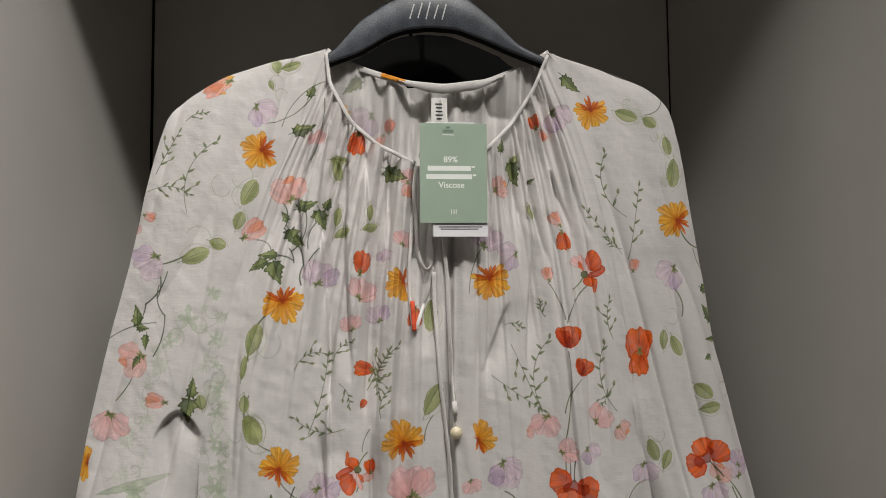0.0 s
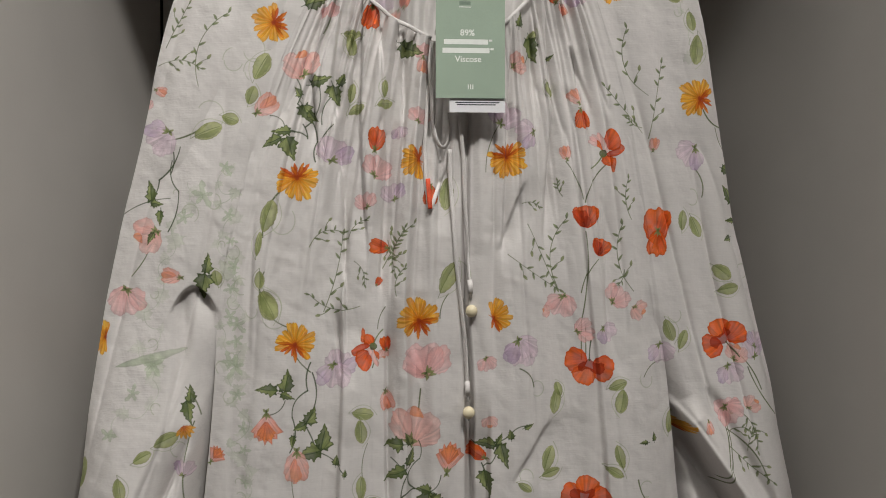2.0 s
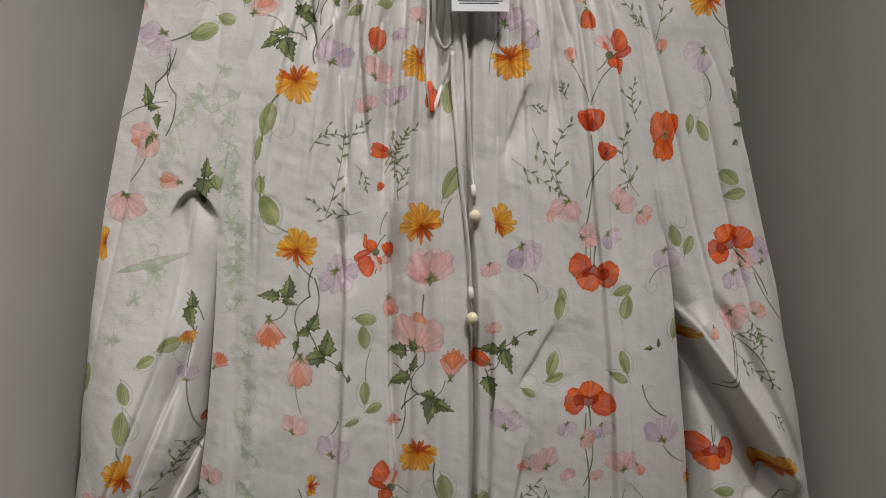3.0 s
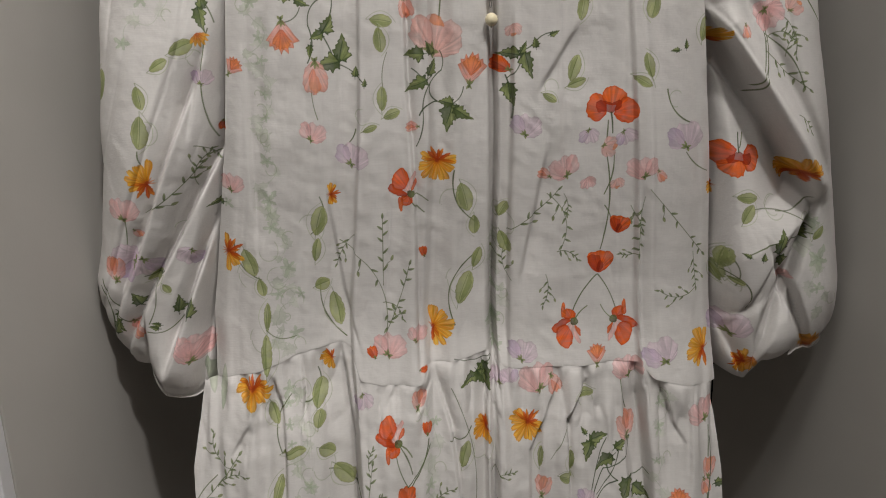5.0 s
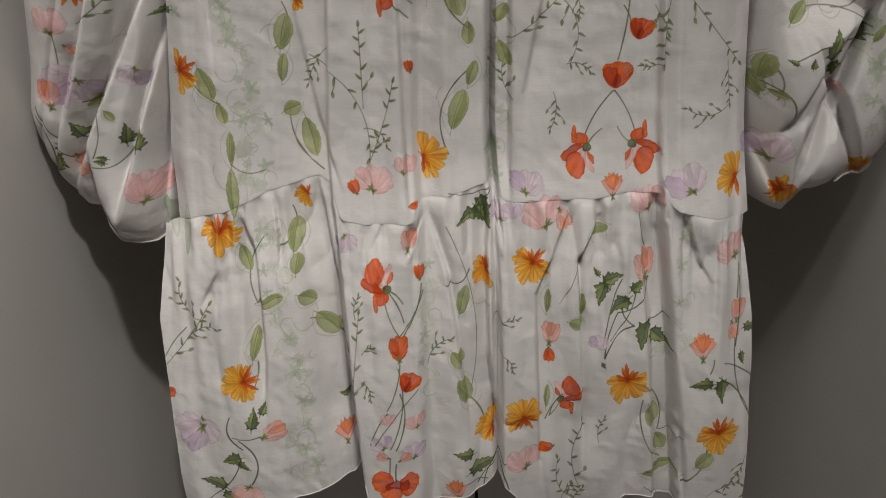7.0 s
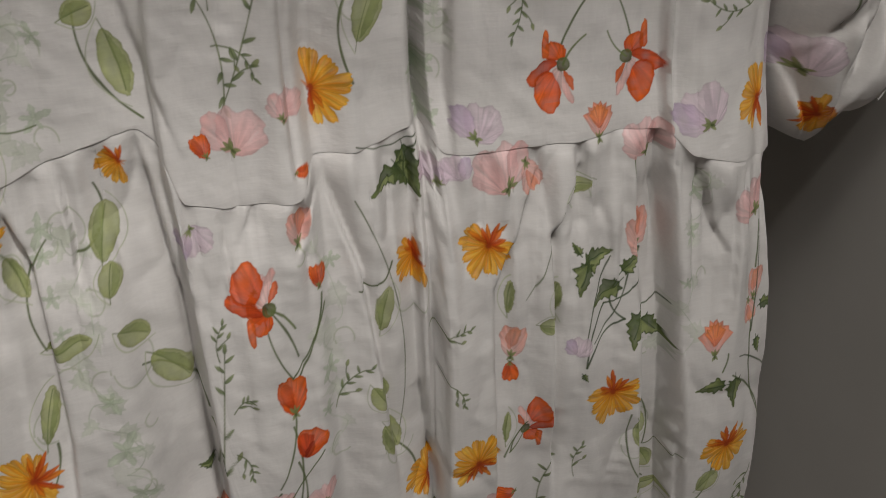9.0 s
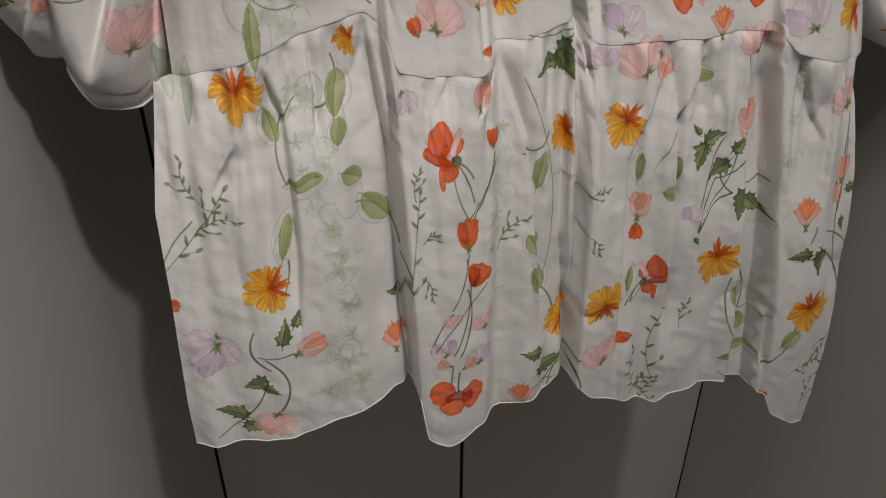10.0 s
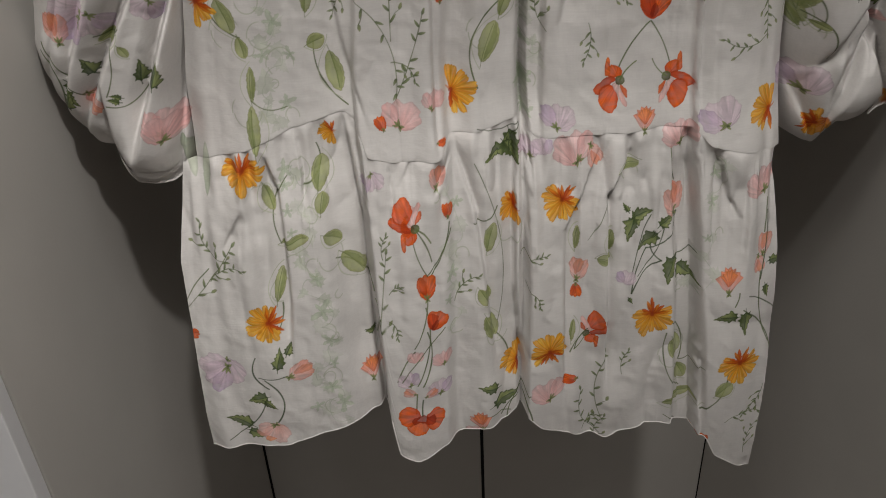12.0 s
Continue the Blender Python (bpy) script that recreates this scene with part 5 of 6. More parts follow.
pea(-0.067, 1.124, 0.0137, 80, "pink")
pea(0.273, 1.108, 0.0198, 110, "lilac")
pea(0.126, 1.123, 0.0158, 90, "lilac")
pea(-0.144, 1.080, 0.0130, 90, "pink")
pea(0.202, 1.103, 0.0109, 0, "coral")
pea(0.184, 1.115, 0.0108, -100, "lilac")
pea(0.218, 1.113, 0.0109, -80, "lilac")
pea(0.162, 1.083, 0.0162, 100, "pink")
pea(0.184, 1.071, 0.0087, -90, "pink")
pea(0.234, 1.081, 0.0153, 90, "pink")
pea(0.212, 1.069, 0.0077, -90, "coral")
pea(-0.238, 1.063, 0.0164, 100, "pink")
pea(-0.225, 1.015, 0.0153, -90, "lilac")
pea(-0.191, 0.928, 0.0181, 80, "pink")
pea(-0.184, 1.021, 0.0122, -110, "lilac")
pea(-0.007, 0.917, 0.0180, 90, "pink")
pea(0.020, 0.928, 0.0112, 80, "pink")
pea(0.256, 0.901, 0.0197, 130, "lilac")
pea(0.121, 0.906, 0.0159, 90, "lilac")
pea(0.324, 0.923, 0.0192, 110, "lilac")
pea(0.349, 1.268, 0.0123, 80, "coral")
pea(0.342, 1.253, 0.0145, -90, "lilac")
pea(0.338, 1.219, 0.0133, 90, "pink")
pea(0.360, 1.222, 0.0101, 30, "coral")
pea(0.370, 1.280, 0.0125, 90, "lilac")
pea(-0.158, 1.177, 0.0105, 100, "lilac")
pea(0.018, 1.275, 0.0062, -80, "coral")
pea(0.376, 0.970, 0.0072, 90, "pink")
pea(-0.176, 0.714, 0.0197, -110, "lilac")
pea(0.134, 0.881, 0.0199, 90, "pink")
pea(0.296, 0.841, 0.0170, 100, "pink")
pea(0.109, 0.660, 0.0185, 90, "pink")
pea(-0.034, 0.872, 0.0109, -90, "lilac")
pea(0.097, 0.881, 0.0102, 90, "lilac")
pea(0.014, 0.709, 0.0105, 90, "pink")
pea(-0.010, 0.717, 0.0083, 80, "pink")
pea(-0.017, 0.694, 0.0115, 90, "lilac")
pea(0.010, 0.680, 0.0128, 80, "lilac")
pea(0.224, 0.885, 0.0164, 90, "pink")
pea(0.342, 0.659, 0.0098, 90, "lilac")
pea(0.108, 0.884, 0.0100, 90, "lilac")
pea(0.041, 0.616, 0.0102, 90, "pink")
fan(-0.119, 1.644, 0.0190, 20, "daisy")
fan(-0.120, 1.635, 0.0177, 200, "coral")
fan(0.179, 1.604, 0.0088, 100, "red")
fan(0.187, 1.593, 0.0078, -60, "coral")
fan(0.015, 1.372, 0.0116, 170, "red")
fan(0.013, 1.469, 0.0136, 80, "red")
fan(0.009, 1.582, 0.0140, -100, "red")
fan(0.056, 1.538, 0.0095, -90, "coral")
fan(0.217, 1.469, 0.0087, 150, "pink")
fan(0.189, 1.458, 0.0087, 100, "coral")
fan(0.198, 1.510, 0.0098, 120, "coral")
fan(0.204, 1.490, 0.0119, -80, "red")
fan(0.273, 1.466, 0.0078, 80, "coral")
fan(-0.180, 1.513, 0.0077, -20, "coral")
fan(0.275, 1.389, 0.0222, 85, "red")
fan(0.275, 1.374, 0.0156, -95, "red")
fan(-0.169, 1.347, 0.0118, 170, "coral")
fan(0.020, 1.283, 0.0086, 100, "red")
fan(0.062, 1.419, 0.0115, -92, "red")
fan(0.014, 1.340, 0.0053, 60, "red")
fan(0.407, 0.904, 0.0137, 90, "daisy")
fan(-0.156, 1.210, 0.0084, -70, "daisy")
fan(-0.133, 1.185, 0.0106, 50, "fringe")
fan(0.194, 0.900, 0.0127, 90, "fringe")
fan(0.029, 1.009, 0.0065, 100, "red")
fan(-0.023, 0.915, 0.0078, 110, "red")
fan(0.021, 1.232, 0.0115, -80, "coral")
fan(0.023, 1.128, 0.0074, 180, "coral")
fan(-0.257, 1.013, 0.0096, 60, "coral")
fan(-0.229, 1.042, 0.0061, -60, "coral")
fan(0.318, 1.203, 0.0077, -90, "coral")
fan(0.143, 1.080, 0.0086, 150, "coral")
fan(0.250, 1.076, 0.0077, -60, "coral")
fan(-0.148, 1.134, 0.0055, -90, "red")
fan(0.340, 0.886, 0.0139, -120, "daisy")
fan(-0.005, 0.845, 0.0069, 40, "pink")
fan(-0.009, 0.833, 0.0089, -80, "red")
fan(0.004, 0.780, 0.0141, 90, "red")
fan(0.019, 0.869, 0.0119, 80, "coral")
fan(0.026, 0.841, 0.0080, 90, "red")
droop(0.153, 0.718, 0.0224, -130)
fan(0.137, 0.777, 0.0135, 80, "coral")
fan(0.135, 0.757, 0.0084, -90, "red")
fan(0.130, 0.668, 0.0088, 180, "red")
fan(0.151, 0.876, 0.0121, -70, "coral")
fan(-0.017, 0.682, 0.0074, 160, "coral")
fan(0.002, 0.678, 0.0074, 20, "coral")
fan(-0.200, 0.748, 0.0076, -10, "red")
fan(-0.049, 0.695, 0.0132, 90, "fringe")
fan(0.268, 0.760, 0.0149, 90, "fringe")
fan(0.047, 0.629, 0.0134, 100, "fringe")
fan(0.302, 0.787, 0.0130, 80, "coral")
fan(0.297, 0.771, 0.0098, -80, "coral")
fan(0.025, 0.896, 0.0049, 0, "red")
fan(0.257, 0.587, 0.0113, 90, "red")
ivy(-0.042, 1.593, 0.0140, 20)
ivy(0.158, 1.558, 0.0155, -80)
ivy(0.146, 1.579, 0.0087, 80)
ivy(0.175, 1.548, 0.0050, 30)
ivy(0.213, 1.644, 0.0147, -45)
ivy(-0.142, 1.341, 0.0138, -100)
ivy(-0.138, 1.356, 0.0117, 80)
ivy(0.348, 1.418, 0.0127, 120)
ivy(0.350, 1.395, 0.0064, 180)
ivy(0.345, 1.378, 0.0057, 200)
ivy(0.345, 1.443, 0.0081, -20)
ivy(0.043, 1.554, 0.0141, -30)
ivy(-0.033, 1.629, 0.0087, 60)
ivy(0.016, 1.641, 0.0142, 60)
ivy(-0.188, 1.382, 0.0076, -120)
ivy(-0.152, 1.241, 0.0105, 90)
ivy(-0.155, 1.229, 0.0136, -80)
ivy(0.260, 1.188, 0.0054, 180)
ivy(0.270, 1.192, 0.0054, 90)
ivy(0.084, 0.884, 0.0162, -80)
ivy(0.361, 1.009, 0.0149, 80)
ivy(0.366, 0.991, 0.0117, -60)
ivy(0.330, 1.000, 0.0051, 150)
ivy(0.344, 0.998, 0.0051, 80)
ivy(0.389, 1.014, 0.0095, 60)
ivy(-0.158, 1.064, 0.0079, 180)
ivy(-0.199, 0.972, 0.0112, 80)
ivy(-0.219, 0.957, 0.0056, 160)
ivy(-0.258, 0.957, 0.0116, -70)
ivy(0.072, 0.881, 0.0131, -160)
ivy(0.081, 0.879, 0.0132, -60)
ivy(0.070, 0.647, 0.0168, 10)
ivy(0.057, 0.666, 0.0120, 160)
ivy(0.270, 0.726, 0.0130, 180)
ivy(0.285, 0.721, 0.0142, -90)
ivy(0.314, 0.769, 0.0099, 0)
ivy(0.305, 0.745, 0.0077, -80)
ivy(-0.048, 0.728, 0.0054, 150)
ivy(-0.2600, 0.9509, 0.0120, 60)
ivy(-0.2371, 0.9773, 0.0105, 100)
ivy(-0.2857, 0.9413, 0.0075, -60)
ivy(-0.2214, 0.9538, 0.0060, 160)
ivy(-0.1891, 0.9685, 0.0115, 70)
leaf(-0.2179, 0.9998, 0.0090, 0.0040, 205)
leaf(-0.2067, 0.9911, 0.0055, 0.0034, -60)
vine(-0.2068, 1.0077, -0.2265, 1.0018, 0.2, 0.0006)
vine(-0.2709, 0.9914, -0.2808, 0.9238, 0.2, 0.0007)
vine(-0.2284, 0.9500, -0.1980, 0.9591, -0.2, 0.0006)
pea(-0.2405, 1.0156, 0.0190, 200, "lilac")
fan(-0.2540, 1.0083, 0.0150, 90, "coral")
pea(-0.1921, 0.9233, 0.0170, 60, "pink")
fan(-0.2413, 0.9489, 0.0110, -60, "coral")
leaf(0.3148, 0.9934, 0.0110, 0.0042, 85)
leaf(0.3122, 0.9752, 0.0090, 0.0030, 115)
vine(0.3154, 0.9805, 0.3349, 0.9457, 0.3, 0.0007)
leaf(0.3246, 0.9731, 0.0065, 0.0030, -20)
curl(0.3567, 1.0421, 0.0105)
vine(0.3583, 1.0390, 0.3925, 1.0507, -0.15, 0.0006)
vine(0.3356, 1.2025, 0.3294, 1.1556, 0.08, 0.0007)
vine(0.3366, 1.2001, 0.3736, 1.1527, 0.12, 0.0007)
sprig(0.3367, 1.1929, 0.3619, 1.1945, 0.3)
pea(0.3394, 1.2167, 0.0150, -60, "pink")
vine(0.1835, 0.7524, 0.1972, 0.7901, 0.10, 0.0007, (.05, .075, .03))
vine(0.1972, 0.7901, 0.2262, 0.8156, -0.22, 0.0007, (.05, .075, .03))
vine(0.1835, 0.7524, 0.2107, 0.7781, 0.16, 0.0007, (.05, .075, .03))
vine(0.2107, 0.7781, 0.2045, 0.8050, 0.30, 0.0007, (.05, .075, .03))
vine(0.1824, 0.7635, 0.2009, 0.8201, 0.05, 0.0006, (.06, .085, .035))
vine(0.1890, 0.7677, 0.2125, 0.8067, -0.12, 0.0006, (.06, .085, .035))
vine(0.2186, 0.7769, 0.2410, 0.7839, -0.14, 0.0006, (.06, .085, .035))
ivy(0.1903, 0.8209, 0.0120, 10)
ivy(0.1822, 0.8128, 0.0125, -110)
ivy(0.1788, 0.8285, 0.0050, 120)
ivy(0.1998, 0.7991, 0.0130, -150)
ivy(0.2135, 0.8125, 0.0095, 40)
ivy(0.2185, 0.7723, 0.0150, -105)
ivy(0.2336, 0.7624, 0.0120, -40)
ivy(0.1825, 0.7455, 0.0040, -60)
fan(0.2219, 0.8285, 0.0175, 95, "coral")
pea(0.1785, 0.7659, 0.0100, 90, "lilac")
vine(-0.1485, 0.7256, -0.1406, 0.6943, -0.30, 0.0008, (.05, .075, .03))
vine(-0.1433, 0.7030, -0.1371, 0.6578, 0.30, 0.0008, (.05, .075, .03))
vine(-0.1483, 0.7055, -0.1230, 0.7065, -0.10, 0.0006, (.06, .085, .035))
vine(-0.1453, 0.6789, -0.1839, 0.6390, 0.12, 0.0007, (.05, .075, .03))
ivy(-0.1281, 0.7215, 0.0130, 75)
ivy(-0.1188, 0.7301, 0.0075, 60)
ivy(-0.1499, 0.6842, 0.0110, 190)
ivy(-0.1427, 0.6774, 0.0085, -40)
ivy(-0.1690, 0.6580, 0.0150, 150)
ivy(-0.1592, 0.6446, 0.0110, -20)
pea(-0.1817, 0.7124, 0.0205, -150, "lilac")
fan(-0.1113, 0.7099, 0.0150, 25, "coral")
pea(-0.1420, 0.6490, 0.0165, -120, "coral")
vine(0.0054, 0.7899, -0.0053, 0.8325, 0.08, 0.0006)
vine(0.0054, 0.7899, 0.0280, 0.8250, -0.08, 0.0006)
vine(0.0021, 0.7623, -0.0099, 0.6892, 0.12, 0.0007)
vine(0.0177, 0.7387, -0.0231, 0.6936, -0.05, 0.0006)
ivy(-0.0468, 0.7290, 0.0055, 180)
vine(0.3028, 0.8172, 0.2990, 0.7560, 0.05, 0.0007, (.06, .085, .035))
vine(0.2876, 0.7443, 0.3324, 0.6762, 0.20, 0.0007, (.06, .085, .035))
vine(0.3302, 0.7213, 0.3300, 0.6552, -0.10, 0.0007, (.06, .085, .035))
vine(0.0830, 0.8761, 0.0918, 0.8979, 0.20, 0.0007, (.06, .085, .035))
vine(0.0553, 0.9015, 0.0906, 0.9002, -0.12, 0.0006, (.06, .085, .035))
vine(0.1341, 0.6992, 0.1464, 0.7174, 0.15, 0.0007)
vine(-0.1773, 0.8047, -0.2084, 0.7574, -0.10, 0.0006)
vine(0.2203, 0.7197, 0.2359, 0.6675, 0.20, 0.0007)
vine(-0.0476, 1.2676, -0.0504, 1.2423, -0.12, 0.0007, (.055, .08, .032))
vine(-0.0504, 1.2423, -0.0643, 1.2183, -0.22, 0.0007, (.055, .08, .032))
vine(-0.0643, 1.2183, -0.0667, 1.1869, 0.15, 0.0007, (.055, .08, .032))
vine(-0.0463, 1.2583, -0.0534, 1.2119, 0.18, 0.0007, (.055, .08, .032))
vine(-0.0534, 1.2119, -0.0428, 1.1856, 0.05, 0.0007, (.055, .08, .032))
vine(-0.0428, 1.1856, -0.0185, 1.1680, 0.1, 0.0006, (.055, .08, .032))
vine(-0.0837, 1.2221, -0.0705, 1.2338, -0.2, 0.0006, (.055, .08, .032))
ivy(-0.0844, 1.2447, 0.0125, 175)
ivy(-0.0688, 1.2490, 0.013, 80)
ivy(-0.0700, 1.2378, 0.0085, -25)
ivy(-0.0483, 1.2177, 0.0105, 60)
ivy(-0.0563, 1.2107, 0.008, 200)
ivy(-0.0368, 1.1960, 0.015, 80)
ivy(-0.0473, 1.1860, 0.0135, 190)
ivy(-0.0253, 1.1766, 0.006, 80)
ivy(-0.0175, 1.1678, 0.0045, 80)
ivy(-0.0640, 1.1981, 0.0075, -100)
fan(-0.0868, 1.2116, 0.0175, -90, "fringe")
fan(-0.0608, 1.1748, 0.0185, -92, "coral")
pea(0.0458, 1.2031, 0.0265, 85, "coral")
vine(0.0499, 1.1935, 0.0508, 1.1767, 0.15, 0.0007, (.055, .08, .032))
vine(0.0508, 1.1767, 0.0329, 1.1434, -0.15, 0.0007, (.055, .08, .032))
vine(0.0329, 1.1434, 0.0260, 1.1099, 0.1, 0.0007, (.055, .08, .032))
vine(0.0405, 1.1666, 0.0464, 1.1491, -0.25, 0.0007, (.055, .08, .032))
vine(0.0464, 1.1491, 0.0298, 1.1381, -0.2, 0.0007, (.055, .08, .032))
vine(0.0243, 1.1791, 0.0347, 1.1676, 0.1, 0.0007, (.055, .08, .032))
vine(0.0605, 1.1474, 0.0701, 1.1614, -0.15, 0.0006, (.055, .08, .032))
ivy(0.0289, 1.1923, 0.011, 180)
ivy(0.0407, 1.1953, 0.0085, 110)
ivy(0.0417, 1.1781, 0.01, 65)
ivy(0.0301, 1.1664, 0.014, 205)
ivy(0.0565, 1.1379, 0.0165, -105)
ivy(0.0671, 1.1380, 0.0135, -35)
ivy(0.0556, 1.1481, 0.0085, 170)
fan(0.0778, 1.1751, 0.0175, 80, "fringe")
fan(0.1045, 1.1793, 0.0120, 150, "red")
vine(0.1147, 1.1914, 0.1336, 1.1984, -0.15, 0.0007, (.055, .08, .032))
vine(0.1336, 1.1984, 0.1489, 1.2067, 0.15, 0.0006, (.055, .08, .032))
vine(0.1085, 1.1704, 0.1133, 1.1321, 0.1, 0.0007, (.055, .08, .032))
vine(0.1223, 1.1880, 0.1101, 1.1677, 0.15, 0.0007, (.055, .08, .032))
ivy(0.1131, 1.1896, 0.0125, 175)
ivy(0.1264, 1.1817, 0.015, -75)
ivy(0.1234, 1.1932, 0.0075, 60)
ivy(0.1346, 1.1974, 0.006, 95)
ivy(0.1500, 1.2056, 0.006, 20)
ivy(0.1115, 1.1561, 0.013, -80)
vine(-0.0595, 1.5260, -0.0575, 1.5008, 0.2, 0.0007, (.055, .08, .032))
vine(-0.0575, 1.5008, -0.0402, 1.4672, 0.15, 0.0007, (.055, .08, .032))
vine(-0.0402, 1.4672, -0.0422, 1.4491, -0.15, 0.0007, (.055, .08, .032))
vine(-0.0528, 1.4826, -0.0489, 1.4698, 0.1, 0.0007, (.055, .08, .032))
vine(-0.0388, 1.5195, -0.0508, 1.4801, 0.2, 0.0007, (.055, .08, .032))
vine(-0.0258, 1.4827, -0.0412, 1.4558, -0.1, 0.0006, (.055, .08, .032))
vine(-0.0822, 1.4907, -0.0691, 1.4775, 0.3, 0.0006, (.055, .08, .032))
vine(-0.0209, 1.5128, -0.0360, 1.4827, -0.2, 0.0007, (.055, .08, .032))
vine(-0.0690, 1.4764, -0.0489, 1.4714, 0.12, 0.0007, (.055, .08, .032))
ivy(-0.0387, 1.5215, 0.013, 15)
ivy(-0.0246, 1.5121, 0.012, -75)
ivy(-0.0183, 1.5238, 0.0075, 60)
ivy(-0.0510, 1.4943, 0.0115, -65)
ivy(-0.0562, 1.5115, 0.007, 120)
ivy(-0.0790, 1.4684, 0.012, 205)
ivy(-0.0653, 1.4629, 0.014, -75)
ivy(-0.0701, 1.4765, 0.011, 175)
ivy(-0.0450, 1.4909, 0.0085, -50)
pea(-0.0536, 1.5349, 0.0190, 90, "coral")
fan(-0.0861, 1.4994, 0.0150, 40, "coral")
pea(-0.0257, 1.4567, 0.0185, 60, "lilac")
vine(-0.1616, 1.4621, -0.1814, 1.4330, 0.12, 0.0007, (.055, .08, .032))
vine(-0.1692, 1.4500, -0.1631, 1.4225, -0.2, 0.0007, (.055, .08, .032))
vine(-0.1631, 1.4225, -0.1722, 1.3864, 0.1, 0.0007, (.055, .08, .032))
vine(-0.2160, 1.4011, -0.1709, 1.4162, 0.1, 0.0006, (.055, .08, .032))
vine(-0.1814, 1.4330, -0.1883, 1.4147, 0.1, 0.0007, (.055, .08, .032))
vine(-0.1678, 1.4573, -0.1712, 1.4378, 0.1, 0.0007, (.055, .08, .032))
ivy(-0.1881, 1.4206, 0.012, 95)
ivy(-0.1848, 1.4115, 0.0075, -10)
ivy(-0.2305, 1.4151, 0.015, 80)
ivy(-0.2265, 1.4001, 0.01, -20)
ivy(-0.1800, 1.4004, 0.0085, -95)
ivy(-0.2340, 1.4036, 0.006, 170)
cup(0.207, 1.399, 0.0152, 90)
cup(0.221, 1.370, 0.0120, 70)
droop(0.232, 1.463, 0.0229, -130)
cup(0.216, 1.028, 0.0123, 75)
cup(0.198, 0.992, 0.0158, 85)
droop(-0.011, 0.838, 0.0242, -50)
cup(0.011, 0.748, 0.0123, 60)
bloom(0.337, 1.284, 0.0241, 130)
bloom(0.209, 1.260, 0.0243, -95)
bloom(0.204, 1.139, 0.0248, 95)
bloom(0.323, 1.089, 0.0236, -90)
bloom(-0.008, 0.652, 0.0226, -95)
droop(0.001, 1.276, 0.0218, 60)
droop(0.011, 1.073, 0.0229, -30)
droop(0.164, 0.927, 0.0247, 50)
droop(0.221, 0.927, 0.0251, 130)
daisy(-0.082, 1.572, 0.0176, 20)
daisy(0.235, 1.613, 0.0169, 95)
daisy(0.314, 1.512, 0.0182, -30)
daisy(-0.058, 1.430, 0.0188, 95)
daisy(0.134, 1.450, 0.0181, 110)
daisy(0.050, 1.448, 0.0168, 60, -1)
daisy(0.049, 1.308, 0.0197, -65)
daisy(0.121, 1.309, 0.0161, -120, 1)
daisy(-0.060, 1.288, 0.0181, -110)
daisy(-0.232, 1.292, 0.0145, 15, -1)
daisy(0.044, 1.091, 0.0177, 80)
daisy(0.039, 0.933, 0.0193, -140, 1)
daisy(-0.057, 1.068, 0.0107, 0, 1)
daisy(-0.157, 1.015, 0.0179, 30, 1)
daisy(-0.212, 1.093, 0.0183, -100, -1)
daisy(0.376, 1.079, 0.0135, -55)
daisy(0.299, 0.904, 0.0192, -60, -1)
daisy(0.341, 0.888, 0.0145, 170, -1)
daisy(0.306, 1.059, 0.0081, 90, -1)
daisy(0.298, 1.199, 0.0090, -80, 1)
daisy(-0.138, 0.882, 0.0167, 90)
daisy(-0.064, 0.906, 0.0111, 70, -1)
daisy(0.083, 0.830, 0.0134, 60, -1)
daisy(0.121, 0.839, 0.0171, 60)
daisy(-0.137, 0.757, 0.0178, 10)
daisy(0.081, 0.685, 0.0155, -40, -1)
daisy(0.109, 0.709, 0.0180, -80)
daisy(0.205, 0.722, 0.0192, 90)
daisy(0.285, 0.673, 0.0197, 95)


def dyed(x, z):
    """The colour of the cloth at flat places."""
    a, b = np.clip((x - X0) / CELL, 0, NX - 2), np.clip((z - Z0) / CELL, 0, NZ - 2)
    i, j = a.astype(int), b.astype(int)
    s, t = (a - i)[..., None], (b - j)[..., None]
    return (dye[i, j] * (1 - s) + dye[i + 1, j] * s) * (1 - t) + (dye[i, j + 1] * (1 - s) + dye[i + 1, j + 1] * s) * t


def halved(a):
    """The same grid with a point added midway between each two."""
    out = np.empty((a.shape[0] * 2 - 1, a.shape[1] * 2 - 1), a.dtype)
    if a.dtype == bool:
        mean = np.logical_and
    else:
        def mean(p, q):
            return (p + q) / 2
    out[::2, ::2] = a
    out[1::2, ::2] = mean(a[:-1], a[1:])
    out[:, 1::2] = mean(out[:, :-1:2], out[:, 2::2])
    return out


